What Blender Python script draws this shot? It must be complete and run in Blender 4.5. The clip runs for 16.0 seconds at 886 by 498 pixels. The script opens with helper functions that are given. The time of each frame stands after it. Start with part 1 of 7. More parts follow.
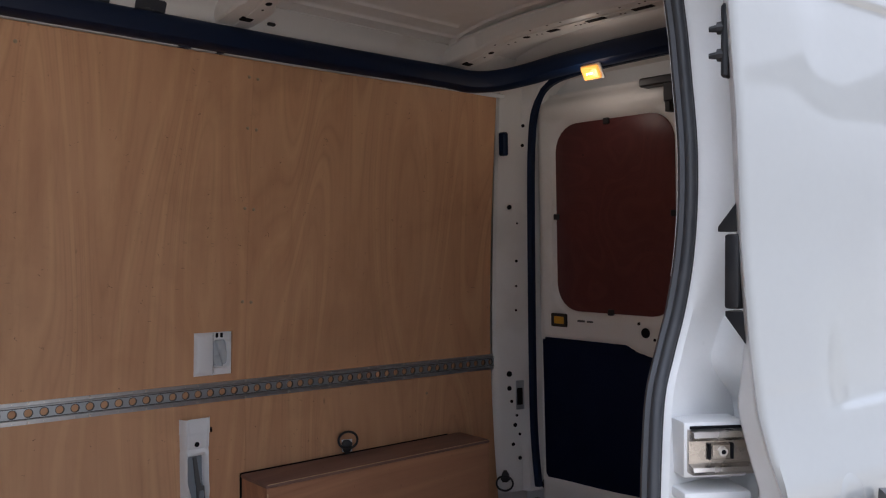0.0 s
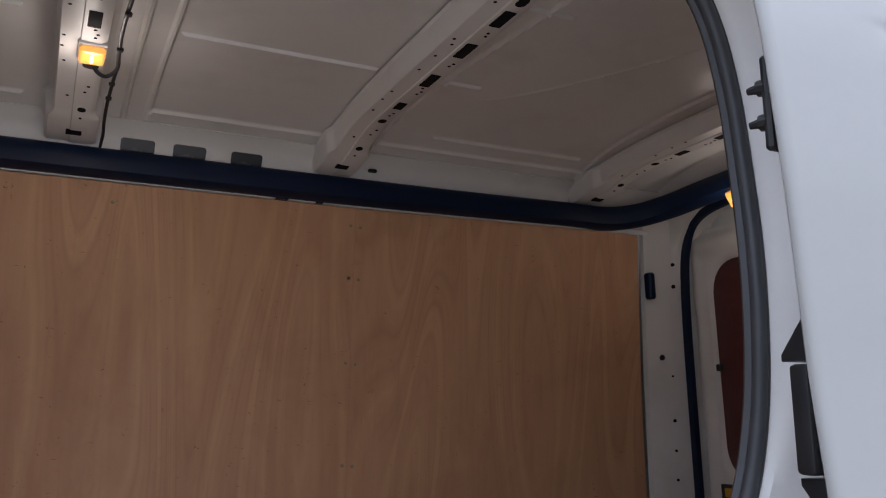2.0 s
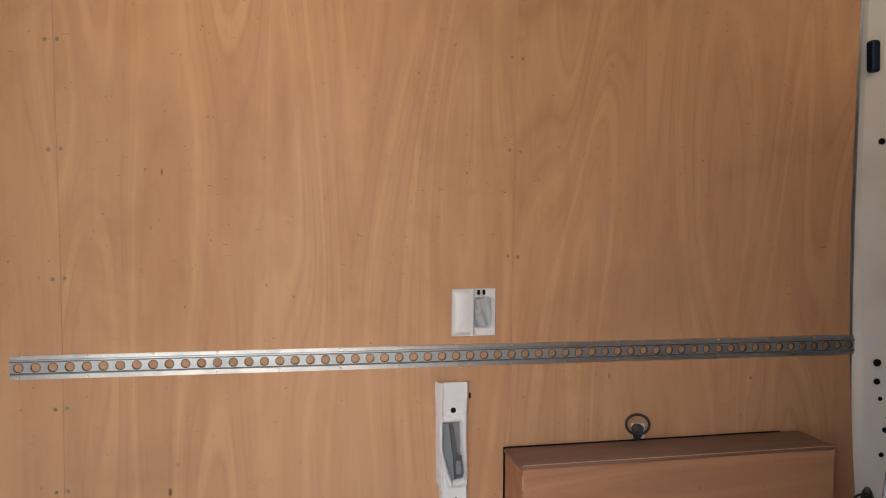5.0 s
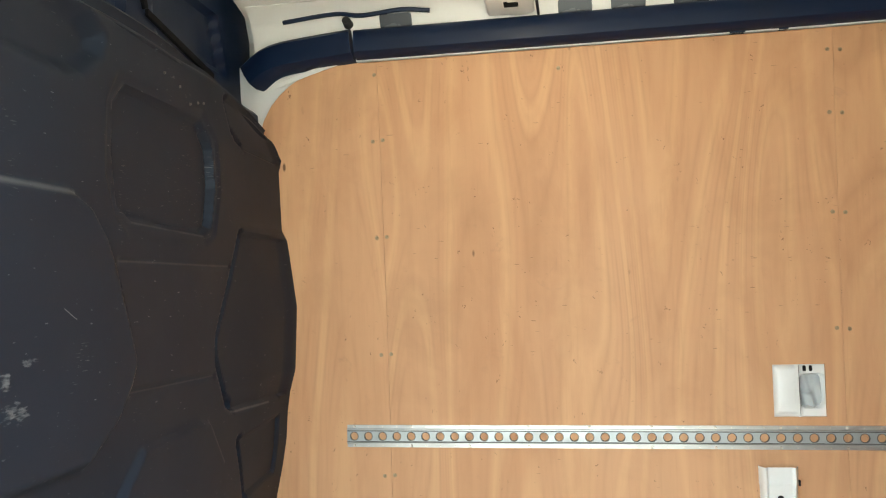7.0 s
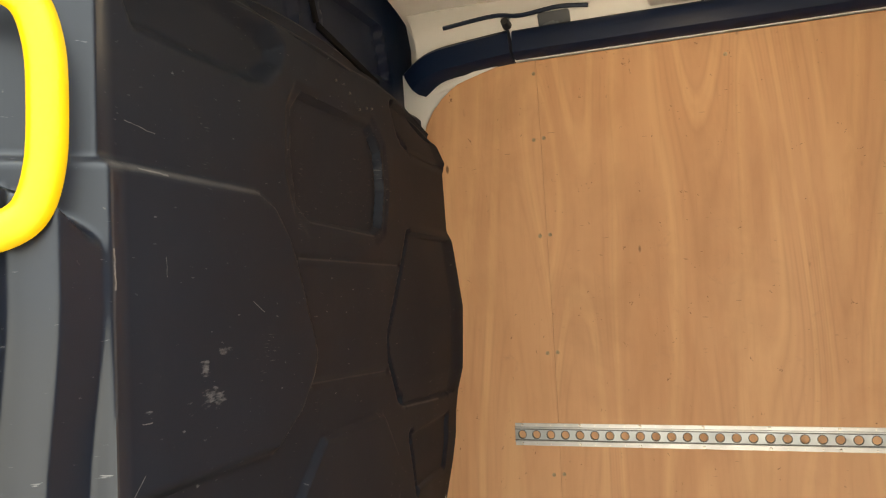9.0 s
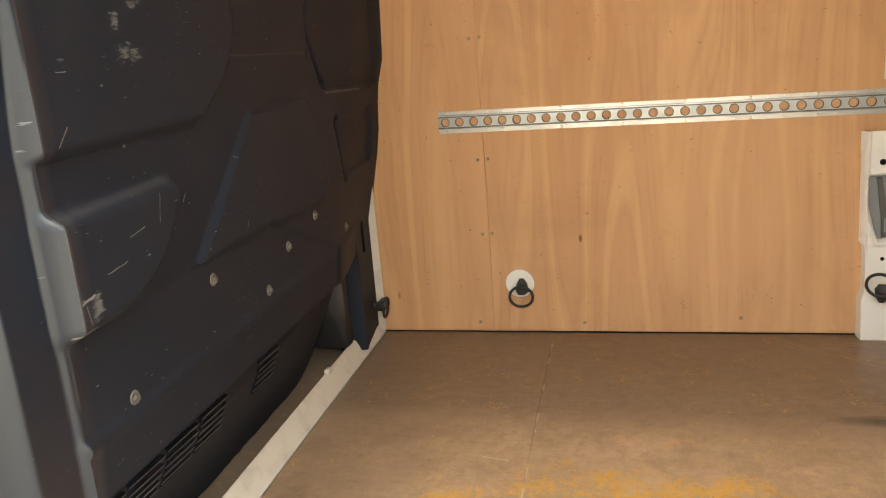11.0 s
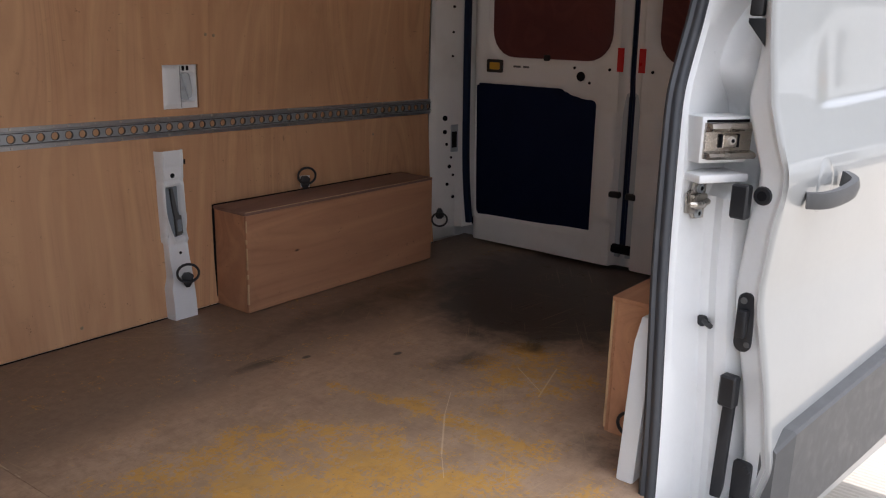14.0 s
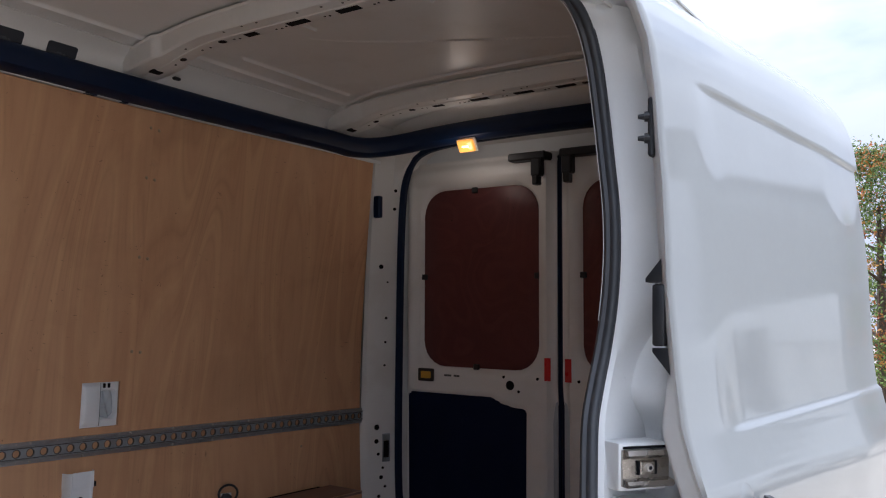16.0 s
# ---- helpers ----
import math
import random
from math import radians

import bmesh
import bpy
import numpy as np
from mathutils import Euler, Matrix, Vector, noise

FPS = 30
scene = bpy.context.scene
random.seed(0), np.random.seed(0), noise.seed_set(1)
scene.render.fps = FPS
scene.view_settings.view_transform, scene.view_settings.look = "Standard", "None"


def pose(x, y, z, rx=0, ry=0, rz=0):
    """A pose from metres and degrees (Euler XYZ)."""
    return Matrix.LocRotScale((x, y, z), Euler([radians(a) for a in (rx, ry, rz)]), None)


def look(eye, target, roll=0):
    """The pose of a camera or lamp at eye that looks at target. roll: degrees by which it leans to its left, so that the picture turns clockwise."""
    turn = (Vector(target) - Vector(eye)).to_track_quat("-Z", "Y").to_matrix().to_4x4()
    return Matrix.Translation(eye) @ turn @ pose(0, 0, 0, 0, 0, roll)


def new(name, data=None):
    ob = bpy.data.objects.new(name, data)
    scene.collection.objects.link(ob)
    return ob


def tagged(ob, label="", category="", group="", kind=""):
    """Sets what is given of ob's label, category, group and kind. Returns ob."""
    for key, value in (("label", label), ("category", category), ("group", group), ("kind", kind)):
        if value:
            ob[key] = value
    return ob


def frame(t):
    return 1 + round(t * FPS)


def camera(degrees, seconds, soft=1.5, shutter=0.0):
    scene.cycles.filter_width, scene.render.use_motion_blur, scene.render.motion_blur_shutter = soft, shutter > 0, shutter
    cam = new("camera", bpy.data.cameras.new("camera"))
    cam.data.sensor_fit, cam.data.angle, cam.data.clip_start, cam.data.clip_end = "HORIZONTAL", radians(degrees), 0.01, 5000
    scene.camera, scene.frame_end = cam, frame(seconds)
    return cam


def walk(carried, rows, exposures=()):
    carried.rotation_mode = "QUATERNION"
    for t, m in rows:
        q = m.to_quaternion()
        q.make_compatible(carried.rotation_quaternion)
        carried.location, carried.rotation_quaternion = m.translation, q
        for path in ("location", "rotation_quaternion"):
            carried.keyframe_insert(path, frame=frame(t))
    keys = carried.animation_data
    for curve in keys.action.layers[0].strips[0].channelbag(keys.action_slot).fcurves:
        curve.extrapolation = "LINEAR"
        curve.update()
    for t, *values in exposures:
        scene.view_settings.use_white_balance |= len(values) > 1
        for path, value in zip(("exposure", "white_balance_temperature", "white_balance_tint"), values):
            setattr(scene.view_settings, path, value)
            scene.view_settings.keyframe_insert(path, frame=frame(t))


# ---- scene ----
cam = camera(55.6, 16.0, soft=1.15)
PATH = [
    (0, (0.237, -0.684, 1.08), (1.558, 0.817, 1.079), 0.2),
    (0.5, (0.378, -0.614, 1.093), (1.588, 0.971, 1.254), -0.2),
    (1, (0.538, -0.605, 1.075), (1.606, 1.055, 1.4), -0.7),
    (1.5, (0.668, -0.639, 1.082), (1.611, 1.078, 1.483), -0.3),
    (2, (0.708, -0.658, 1.05), (1.558, 1.11, 1.439), -0.2),
    (2.5, (0.767, -0.664, 1.022), (1.523, 1.166, 1.302), 0.3),
    (3, (0.818, -0.655, 1.02), (1.506, 1.22, 1.123), 0.8),
    (3.2, (0.836, -0.648, 1.024), (1.495, 1.24, 1.059), 1.0),
    (5.3, (0.862, -0.515, 1.05), (1.197, 1.454, 0.945), 0.0),
    (5.5, (0.867, -0.517, 1.049), (1.126, 1.465, 0.972), -0.2),
    (6, (0.903, -0.527, 1.045), (0.942, 1.473, 1.034), -0.7),
    (6.5, (0.91, -0.535, 1.048), (0.752, 1.458, 1.087), -1.2),
    (7, (0.901, -0.535, 1.046), (0.579, 1.437, 1.134), -1.8),
    (7.5, (0.895, -0.538, 1.044), (0.436, 1.404, 1.181), -2.3),
    (8, (0.89, -0.546, 1.047), (0.326, 1.365, 1.218), -2.9),
    (8.2, (0.89, -0.544, 1.048), (0.29, 1.356, 1.223), -2.9),
    (10.3, (0.862, -0.551, 0.918), (0.145, 1.307, 0.729), -4.0),
    (10.5, (0.859, -0.551, 0.908), (0.181, 1.311, 0.636), -4.1),
    (11, (0.842, -0.544, 0.885), (0.337, 1.325, 0.382), -4.9),
    (11.5, (0.71, -0.525, 0.861), (0.522, 1.327, 0.128), -5.2),
    (12, (0.503, -0.523, 0.849), (0.715, 1.252, -0.047), -4.4),
    (12.5, (0.316, -0.612, 0.865), (0.962, 1.02, -0.093), -2.6),
    (13, (0.127, -0.638, 0.886), (1.16, 0.827, 0.0), -0.4),
    (13.5, (-0.065, -0.581, 0.921), (1.259, 0.727, 0.19), 0.9),
    (14, (-0.149, -0.533, 0.955), (1.37, 0.661, 0.439), 1.5),
    (14.5, (-0.141, -0.534, 0.973), (1.474, 0.609, 0.679), 1.8),
    (15, (-0.119, -0.547, 0.996), (1.527, 0.584, 0.9), 1.9),
    (15.5, (-0.113, -0.562, 1.016), (1.532, 0.574, 1.08), 1.6),
    (16, (-0.105, -0.571, 1.027), (1.529, 0.571, 1.195), 1.2),
]
EXPOSURES = [(0, 1.7, 5650, 15), (0.5, 1.66, 5650, 15), (1.5, 1.57, 5500, 15), (2, 1.43, 5500, 16), (2.5, 1.69, 5900, 16), (3, 2.07, 6200, 17), (5.5, 3.2, 6300, 6), (6, 3.41, 6000, -2), (7, 3.68, 6000, -4), (8, 3.39, 6350, 2), (10.5, 3.09, 8900, 7), (11.0, 3.21, 8200, 7), (11.5, 3.21, 5850, -7), (12, 3.13, 5950, 2), (12.5, 2.69, 6150, 14), (13, 2.27, 6050, 14), (13.5, 2.03, 6050, 14), (14.0, 1.85, 6000, 15), (14.5, 1.85, 5850, 16), (15.0, 1.76, 5850, 16), (16, 1.50, 5500, 14)]
walk(cam, [(t, look(e, g, r)) for t, e, g, r in PATH], EXPOSURES)

# ---- world, sun, exposure ----
world = bpy.data.worlds.new("sky")
scene.world = world
world.use_nodes = True
wn, wl = world.node_tree.nodes, world.node_tree.links
wn.clear()
w_out = wn.new("ShaderNodeOutputWorld")
w_bg = wn.new("ShaderNodeBackground")
w_sky = wn.new("ShaderNodeTexSky")
w_sky.sky_type = "NISHITA"
w_sky.sun_disc = False
w_sky.sun_elevation, w_sky.sun_rotation = radians(47), radians(27)
w_co = wn.new("ShaderNodeTexCoord")
w_map = wn.new("ShaderNodeMapping")
w_map.inputs["Scale"].default_value = (1.0, 1.0, 2.6)
w_noise = wn.new("ShaderNodeTexNoise")
w_noise.inputs["Scale"].default_value = 2.3
w_noise.inputs["Detail"].default_value = 7
w_ramp = wn.new("ShaderNodeValToRGB")
w_ramp.color_ramp.elements[0].position, w_ramp.color_ramp.elements[1].position = 0.24, 0.46
w_cloud = wn.new("ShaderNodeValToRGB")
w_cloud.color_ramp.elements[0].color = (5.9, 6.0, 6.1, 1)
w_cloud.color_ramp.elements[1].color = (8.8, 8.8, 8.75, 1)
w_noise2 = wn.new("ShaderNodeTexNoise")
w_noise2.inputs["Scale"].default_value = 4.1
w_noise2.inputs["Detail"].default_value = 5
w_mix = wn.new("ShaderNodeMixRGB")
wl.new(w_co.outputs["Generated"], w_map.inputs["Vector"])
wl.new(w_map.outputs["Vector"], w_noise.inputs["Vector"])
wl.new(w_map.outputs["Vector"], w_noise2.inputs["Vector"])
wl.new(w_noise.outputs["Fac"], w_ramp.inputs["Fac"])
wl.new(w_noise2.outputs["Fac"], w_cloud.inputs["Fac"])
wl.new(w_ramp.outputs["Color"], w_mix.inputs["Fac"])
wl.new(w_sky.outputs["Color"], w_mix.inputs["Color1"])
wl.new(w_cloud.outputs["Color"], w_mix.inputs["Color2"])
# cloud cover, brightest overhead
w_sep = wn.new("ShaderNodeSeparateXYZ")
w_high = wn.new("ShaderNodeValToRGB")
w_high.color_ramp.elements[0].position, w_high.color_ramp.elements[0].color = 0.10, (0.36, 0.362, 0.37, 1)
w_high.color_ramp.elements[1].position, w_high.color_ramp.elements[1].color = 0.90, (1.20, 1.20, 1.20, 1)
w_high.color_ramp.elements.new(0.45).color = (0.58, 0.582, 0.59, 1)
w_gain = wn.new("ShaderNodeMixRGB")
w_gain.blend_type, w_gain.inputs["Fac"].default_value = "MULTIPLY", 1.0
wl.new(w_co.outputs["Generated"], w_sep.inputs[0])
wl.new(w_sep.outputs[2], w_high.inputs["Fac"])
wl.new(w_mix.outputs["Color"], w_gain.inputs["Color1"])
wl.new(w_high.outputs["Color"], w_gain.inputs["Color2"])
wl.new(w_gain.outputs["Color"], w_bg.inputs["Color"])
w_bg.inputs["Strength"].default_value = 0.105
wl.new(w_bg.outputs["Background"], w_out.inputs["Surface"])

sun = new("sun", bpy.data.lights.new("sun", "SUN"))
sun.data.energy, sun.data.angle, sun.data.color = 2.1, radians(1.5), (1.0, 0.95, 0.88)
sun.matrix_world = look((2.5, 5, 6), (0, 0, 0))

# the two courtesy lamps that are lit
for spot, watts in (((0.762, 1.20, 1.765), 0.20), ((2.62, 1.265, 1.675), 0.16)):
    bulb_light = new("courtesy_light", bpy.data.lights.new("courtesy_light", "POINT"))
    bulb_light.data.energy, bulb_light.data.color, bulb_light.data.shadow_soft_size = watts, (1.0, 0.82, 0.62), 0.03
    bulb_light.location = spot


# ---- materials ----
def shader(name, rough=0.5, metal=0.0, spec=0.5):
    m = bpy.data.materials.new(name)
    m.use_nodes = True
    b = m.node_tree.nodes["Principled BSDF"]
    b.inputs["Roughness"].default_value, b.inputs["Metallic"].default_value = rough, metal
    b.inputs["Specular IOR Level"].default_value = spec
    return m, b


def node(m, kind, **inputs):
    n = m.node_tree.nodes.new("ShaderNode" + kind)
    for key, value in inputs.items():
        n.inputs[key].default_value = value
    return n


def link(m, a, b):
    m.node_tree.links.new(a, b)


def coords(m, scale=(1, 1, 1), turn=(0, 0, 0)):
    c, p = node(m, "TexCoord"), node(m, "Mapping")
    p.inputs["Scale"].default_value, p.inputs["Rotation"].default_value = scale, turn
    link(m, c.outputs["Object"], p.inputs["Vector"])
    return p.outputs["Vector"]


def noise_of(m, vec, scale, detail=4.0, rough=0.55, distort=0.0):
    n = node(m, "TexNoise", Scale=scale, Detail=detail, Roughness=rough, Distortion=distort)
    link(m, vec, n.inputs["Vector"])
    return n.outputs["Fac"]


def ramp(m, fac, stops):
    r = node(m, "ValToRGB")
    els = r.color_ramp.elements
    while len(els) < len(stops):
        els.new(0.5)
    for e, (p, c) in zip(els, stops):
        e.position = p
        e.color = (*c, 1) if isinstance(c, tuple) else (c, c, c, 1)
    link(m, fac, r.inputs["Fac"])
    return r.outputs["Color"]


def mix(m, fac, a, b, mode="MIX"):
    x = node(m, "MixRGB")
    x.blend_type = mode
    for key, v in (("Fac", fac), ("Color1", a), ("Color2", b)):
        if isinstance(v, (float, int)):
            x.inputs[key].default_value = v if key == "Fac" else (v, v, v, 1)
        elif isinstance(v, tuple):
            x.inputs[key].default_value = (*v, 1)
        else:
            link(m, v, x.inputs[key])
    return x.outputs["Color"]


def maths(m, op, a, b=0.5, clamp=False):
    x = node(m, "Math")
    x.operation, x.use_clamp = op, clamp
    for i, v in enumerate((a, b)):
        if isinstance(v, (float, int)):
            x.inputs[i].default_value = v
        else:
            link(m, v, x.inputs[i])
    return x.outputs[0]


def bump(m, b, height, strength=0.3, dist=0.002):
    n = node(m, "Bump", Strength=strength, Distance=dist)
    link(m, height, n.inputs["Height"])
    link(m, n.outputs["Normal"], b.inputs["Normal"])


def painted(name, colour, rough=0.35, dirt=(0.3, 0.27, 0.22), amount=0.25, metal=0.0, scale=5.0, grain=0.05, coat=0.0, spec=0.5):
    """Paint or plastic with faint cloudiness, specks of dirt and an uneven gloss."""
    m, b = shader(name, rough, metal, spec)
    v = coords(m)
    big = noise_of(m, v, scale, 6)
    fine = noise_of(m, v, scale * 28, 3)
    stain = ramp(m, big, [(0.52, 0.0), (0.78, 1.0)])
    c = mix(m, maths(m, "MULTIPLY", stain, amount), colour, dirt)
    c = mix(m, maths(m, "MULTIPLY", fine, 0.16), c, tuple(x * 0.72 for x in colour))
    link(m, c, b.inputs["Base Color"])
    link(m, ramp(m, big, [(0.3, rough * 0.85), (0.7, min(1.0, rough * 1.25))]), b.inputs["Roughness"])
    b.inputs["Coat Weight"].default_value = coat
    b.inputs["Coat Roughness"].default_value = 0.06
    bump(m, b, fine, grain, 0.001)
    return m


def p5(m, add, along):
    """Coordinates stretched a little along the grain."""
    p = node(m, "Mapping")
    p.inputs["Scale"].default_value = (6.5, 6.5, 2.0) if along == "z" else (2.0, 6.5, 6.5)
    link(m, add.outputs[0], p.inputs["Vector"])
    return p.outputs["Vector"]


def noise_rgb(m, vec, scale):
    n = node(m, "TexNoise", Scale=scale, Detail=2.0)
    link(m, vec, n.inputs["Vector"])
    return n.outputs["Color"]


def ply(name, light, dark, deep, scale=1.0, rough=0.55, along="z"):
    """Rotary-cut plywood face: broad cathedral figure, fine pores along the grain, small dark knots and rubbed marks."""
    m, b = shader(name, rough, 0.0, 0.42)
    s = {"z": (3.6, 3.6, 0.50), "x": (0.50, 3.6, 3.6)}[along]
    f = {"z": (95.0, 95.0, 3.4), "x": (3.4, 95.0, 95.0)}[along]
    info = node(m, "ObjectInfo")
    tc = node(m, "TexCoord")
    add = node(m, "VectorMath")
    add.operation = "ADD"
    mul = node(m, "VectorMath")
    mul.operation = "SCALE"
    comb = node(m, "CombineXYZ")
    for k in "XYZ":
        link(m, info.outputs["Random"], comb.inputs[k])
    link(m, comb.outputs[0], mul.inputs[0])
    mul.inputs["Scale"].default_value = 7.0
    link(m, tc.outputs["Object"], add.inputs[0])
    link(m, mul.outputs[0], add.inputs[1])
    mapped = []
    for sc in (s, f):
        p = node(m, "Mapping")
        p.inputs["Scale"].default_value = tuple(x * scale for x in sc)
        link(m, add.outputs[0], p.inputs["Vector"])
        mapped.append(p.outputs["Vector"])
    figure = noise_of(m, mapped[0], 1.0, 0.8, 0.4, 0.35)
    wave = maths(m, "ABSOLUTE", maths(m, "SUBTRACT", maths(m, "FRACT", maths(m, "MULTIPLY", figure, 24.0)), 0.5))
    rings = ramp(m, wave, [(0.0, 1.0), (0.13, 0.35), (0.28, 0.0), (0.5, 0.28)])
    pores = noise_of(m, mapped[1], 1.0, 2.0, 0.6)
    p2 = node(m, "Mapping")
    p2.inputs["Scale"].default_value = tuple(x * scale for x in ({"z": (44.0, 44.0, 0.7), "x": (0.7, 44.0, 44.0)}[along]))
    link(m, add.outputs[0], p2.inputs["Vector"])
    streak = noise_of(m, p2.outputs["Vector"], 1.0, 3.0, 0.5, 0.15)
    broad = noise_of(m, mapped[0], 0.55, 2.0)
    fade = ramp(m, noise_of(m, add.outputs[0], 3.4, 2.0), [(0.40, 0.05), (0.62, 1.0)])
    c = mix(m, ramp(m, broad, [(0.3, 0.0), (0.7, 1.0)]), light, dark)
    # broad pale tongues of early wood
    tongue = maths(m, "ABSOLUTE", maths(m, "SUBTRACT", maths(m, "FRACT", maths(m, "MULTIPLY", figure, 9.0)), 0.5))
    c = mix(m, ramp(m, tongue, [(0.06, 0.6), (0.24, 0.0)]), c, (min(1, light[0] * 1.08), min(1, light[1] * 1.11), light[2] * 1.08))
    c = mix(m, maths(m, "MULTIPLY", maths(m, "MULTIPLY", rings, fade), 0.24), c, deep)
    smudge = ramp(m, noise_of(m, p5(m, add, along), 1.0, 6.0, 0.66, 0.6), [(0.50, 0.0), (0.80, 0.5)])
    c = mix(m, smudge, c, (dark[0] * 0.80, dark[1] * 0.72, dark[2] * 0.66))
    c = mix(m, ramp(m, streak, [(0.50, 0.0), (0.78, 0.10)]), c, deep)
    c = mix(m, ramp(m, streak, [(0.26, 0.14), (0.46, 0.0)]), c, tuple(min(1, x * 1.16) for x in light))
    c = mix(m, ramp(m, pores, [(0.55, 0.0), (0.78, 0.12)]), c, deep)
    # short dark ticks across the grain
    p4 = node(m, "Mapping")
    p4.inputs["Scale"].default_value = (34.0, 34.0, 210.0) if along == "z" else (210.0, 34.0, 34.0)
    link(m, add.outputs[0], p4.inputs["Vector"])
    tick = ramp(m, noise_of(m, p4.outputs["Vector"], 1.0, 1.0, 0.4), [(0.765, 0.0), (0.80, 0.6)])
    c = mix(m, maths(m, "MULTIPLY", tick, ramp(m, noise_of(m, add.outputs[0], 4.3, 2.0), [(0.48, 0.0), (0.54, 1.0)])), c, tuple(x * 0.5 for x in deep))
    # small knots and scuffs
    vor = node(m, "TexVoronoi", Scale=11.0)
    vor.feature = "F1"
    p3 = node(m, "Mapping")
    p3.inputs["Scale"].default_value = (1.0, 1.0, 0.4) if along == "z" else (0.4, 1.0, 1.0)
    link(m, add.outputs[0], p3.inputs["Vector"])
    link(m, p3.outputs["Vector"], vor.inputs["Vector"])
    knots = ramp(m, vor.outputs["Distance"], [(0.035, 0.9), (0.065, 0.0)])
    gate = ramp(m, noise_of(m, add.outputs[0], 3.1, 2.0), [(0.5, 0.0), (0.56, 1.0)])
    c = mix(m, maths(m, "MULTIPLY", knots, gate), c, tuple(x * 0.35 for x in deep))
    # specks and nicks of dirt, a few millimetres long
    nick = node(m, "TexVoronoi", Scale=46.0)
    nick.feature = "F1"
    p6 = node(m, "Mapping")
    p6.inputs["Scale"].default_value = (1.0, 1.0, 0.55) if along == "z" else (0.55, 1.0, 1.0)
    link(m, add.outputs[0], p6.inputs["Vector"])
    link(m, mix(m, 0.06, p6.outputs["Vector"], noise_rgb(m, add.outputs[0], 60.0)), nick.inputs["Vector"])
    sep6 = node(m, "SeparateXYZ")
    link(m, nick.outputs["Color"], sep6.inputs[0])
    few = ramp(m, sep6.outputs[0], [(0.86, 0.0), (0.88, 1.0)])
    dots = maths(m, "MULTIPLY", ramp(m, nick.outputs["Distance"], [(0.06, 0.85), (0.17, 0.0)]), few)
    c = mix(m, dots, c, tuple(x * 0.55 for x in deep))
    # greyish handled smears
    smear = ramp(m, noise_of(m, add.outputs[0], 13.0, 6.0, 0.7, 0.8), [(0.60, 0.0), (0.76, 0.34)])
    c = mix(m, maths(m, "MULTIPLY", smear, ramp(m, noise_of(m, add.outputs[0], 1.7, 2.0), [(0.48, 0.0), (0.62, 1.0)])), c, (dark[0] * 0.50, dark[1] * 0.55, dark[2] * 0.62))
    rub = ramp(m, noise_of(m, add.outputs[0], 2.2, 5.0, 0.6, 0.4), [(0.54, 0.0), (0.8, 0.42)])
    c = mix(m, rub, c, tuple(x * 0.6 for x in dark))
    link(m, c, b.inputs["Base Color"])
    link(m, ramp(m, broad, [(0.2, rough * 0.9), (0.8, min(1, rough * 1.25))]), b.inputs["Roughness"])
    bump(m, b, pores, 0.12, 0.0006)
    return m


M_PLY = ply("plywood_lining", (0.63, 0.366, 0.200), (0.555, 0.300, 0.156), (0.30, 0.142, 0.066))
M_PLYBOX = ply("plywood_box", (0.55, 0.285, 0.160), (0.46, 0.228, 0.125), (0.25, 0.112, 0.06), along="x")
M_BOXTOP = ply("dirty_box_top", (0.26, 0.15, 0.115), (0.20, 0.115, 0.09), (0.11, 0.06, 0.05), along="x")
M_RECESS = painted("blue_grey_recess", (0.24, 0.27, 0.30), 0.35, (0.15, 0.16, 0.17), 0.4)
M_PLYEDGE = painted("worn_ply_edge", (0.62, 0.42, 0.24), 0.8, (0.2, 0.12, 0.07), 0.6, scale=20)
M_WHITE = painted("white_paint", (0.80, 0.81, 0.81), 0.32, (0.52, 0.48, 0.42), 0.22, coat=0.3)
M_GREYFILM = painted("grey_film", (0.46, 0.49, 0.51), 0.16, (0.3, 0.3, 0.3), 0.3, scale=20)
M_BODY = painted("clean_white_body_metal", (0.86, 0.87, 0.875), 0.3, (0.6, 0.57, 0.52), 0.15, coat=0.3)
M_INNER = painted("primer_white_inside", (0.78, 0.765, 0.735), 0.42, (0.50, 0.46, 0.40), 0.35)
# the van's white, darkened in colour to hold down the outdoor light on it
M_DARKENEDWHITE = painted("darkened_white_paint", (0.375, 0.382, 0.372), 0.35, (0.335, 0.32, 0.30), 0.15, coat=1.0, scale=2.0, grain=0.0)
M_BLACK = painted("black_plastic", (0.016, 0.017, 0.02), 0.45, (0.08, 0.075, 0.07), 0.25, scale=9)
M_NAVY = painted("dark_trim", (0.0042, 0.0125, 0.040), 0.42, (0.014, 0.018, 0.032), 0.3, spec=0.25)
M_RUBBER = painted("door_rubber", (0.050, 0.054, 0.062), 0.42, (0.16, 0.16, 0.16), 0.3, scale=12)
M_STEEL = painted("galvanised_steel", (0.44, 0.48, 0.51), 0.40, (0.30, 0.31, 0.31), 0.4, metal=0.75, scale=16)
M_BRIGHT = painted("bright_steel", (0.74, 0.71, 0.66), 0.34, (0.48, 0.42, 0.34), 0.4, metal=0.6, scale=18)
M_TRACK = painted("worn_track_steel", (0.50, 0.46, 0.41), 0.26, (0.25, 0.20, 0.15), 0.5, metal=0.92, scale=24)
M_HOLESHADE = painted("dark_hole_shade", (0.13, 0.125, 0.12), 0.5, (0.06, 0.05, 0.045), 0.5, metal=0.4, scale=40)
M_BRASS = painted("brassy_screw", (0.42, 0.33, 0.21), 0.35, (0.12, 0.09, 0.06), 0.5, metal=0.7, scale=90)
M_ZINC = painted("pale_zinc", (0.55, 0.565, 0.575), 0.36, (0.36, 0.36, 0.36), 0.4, metal=0.85, scale=20)
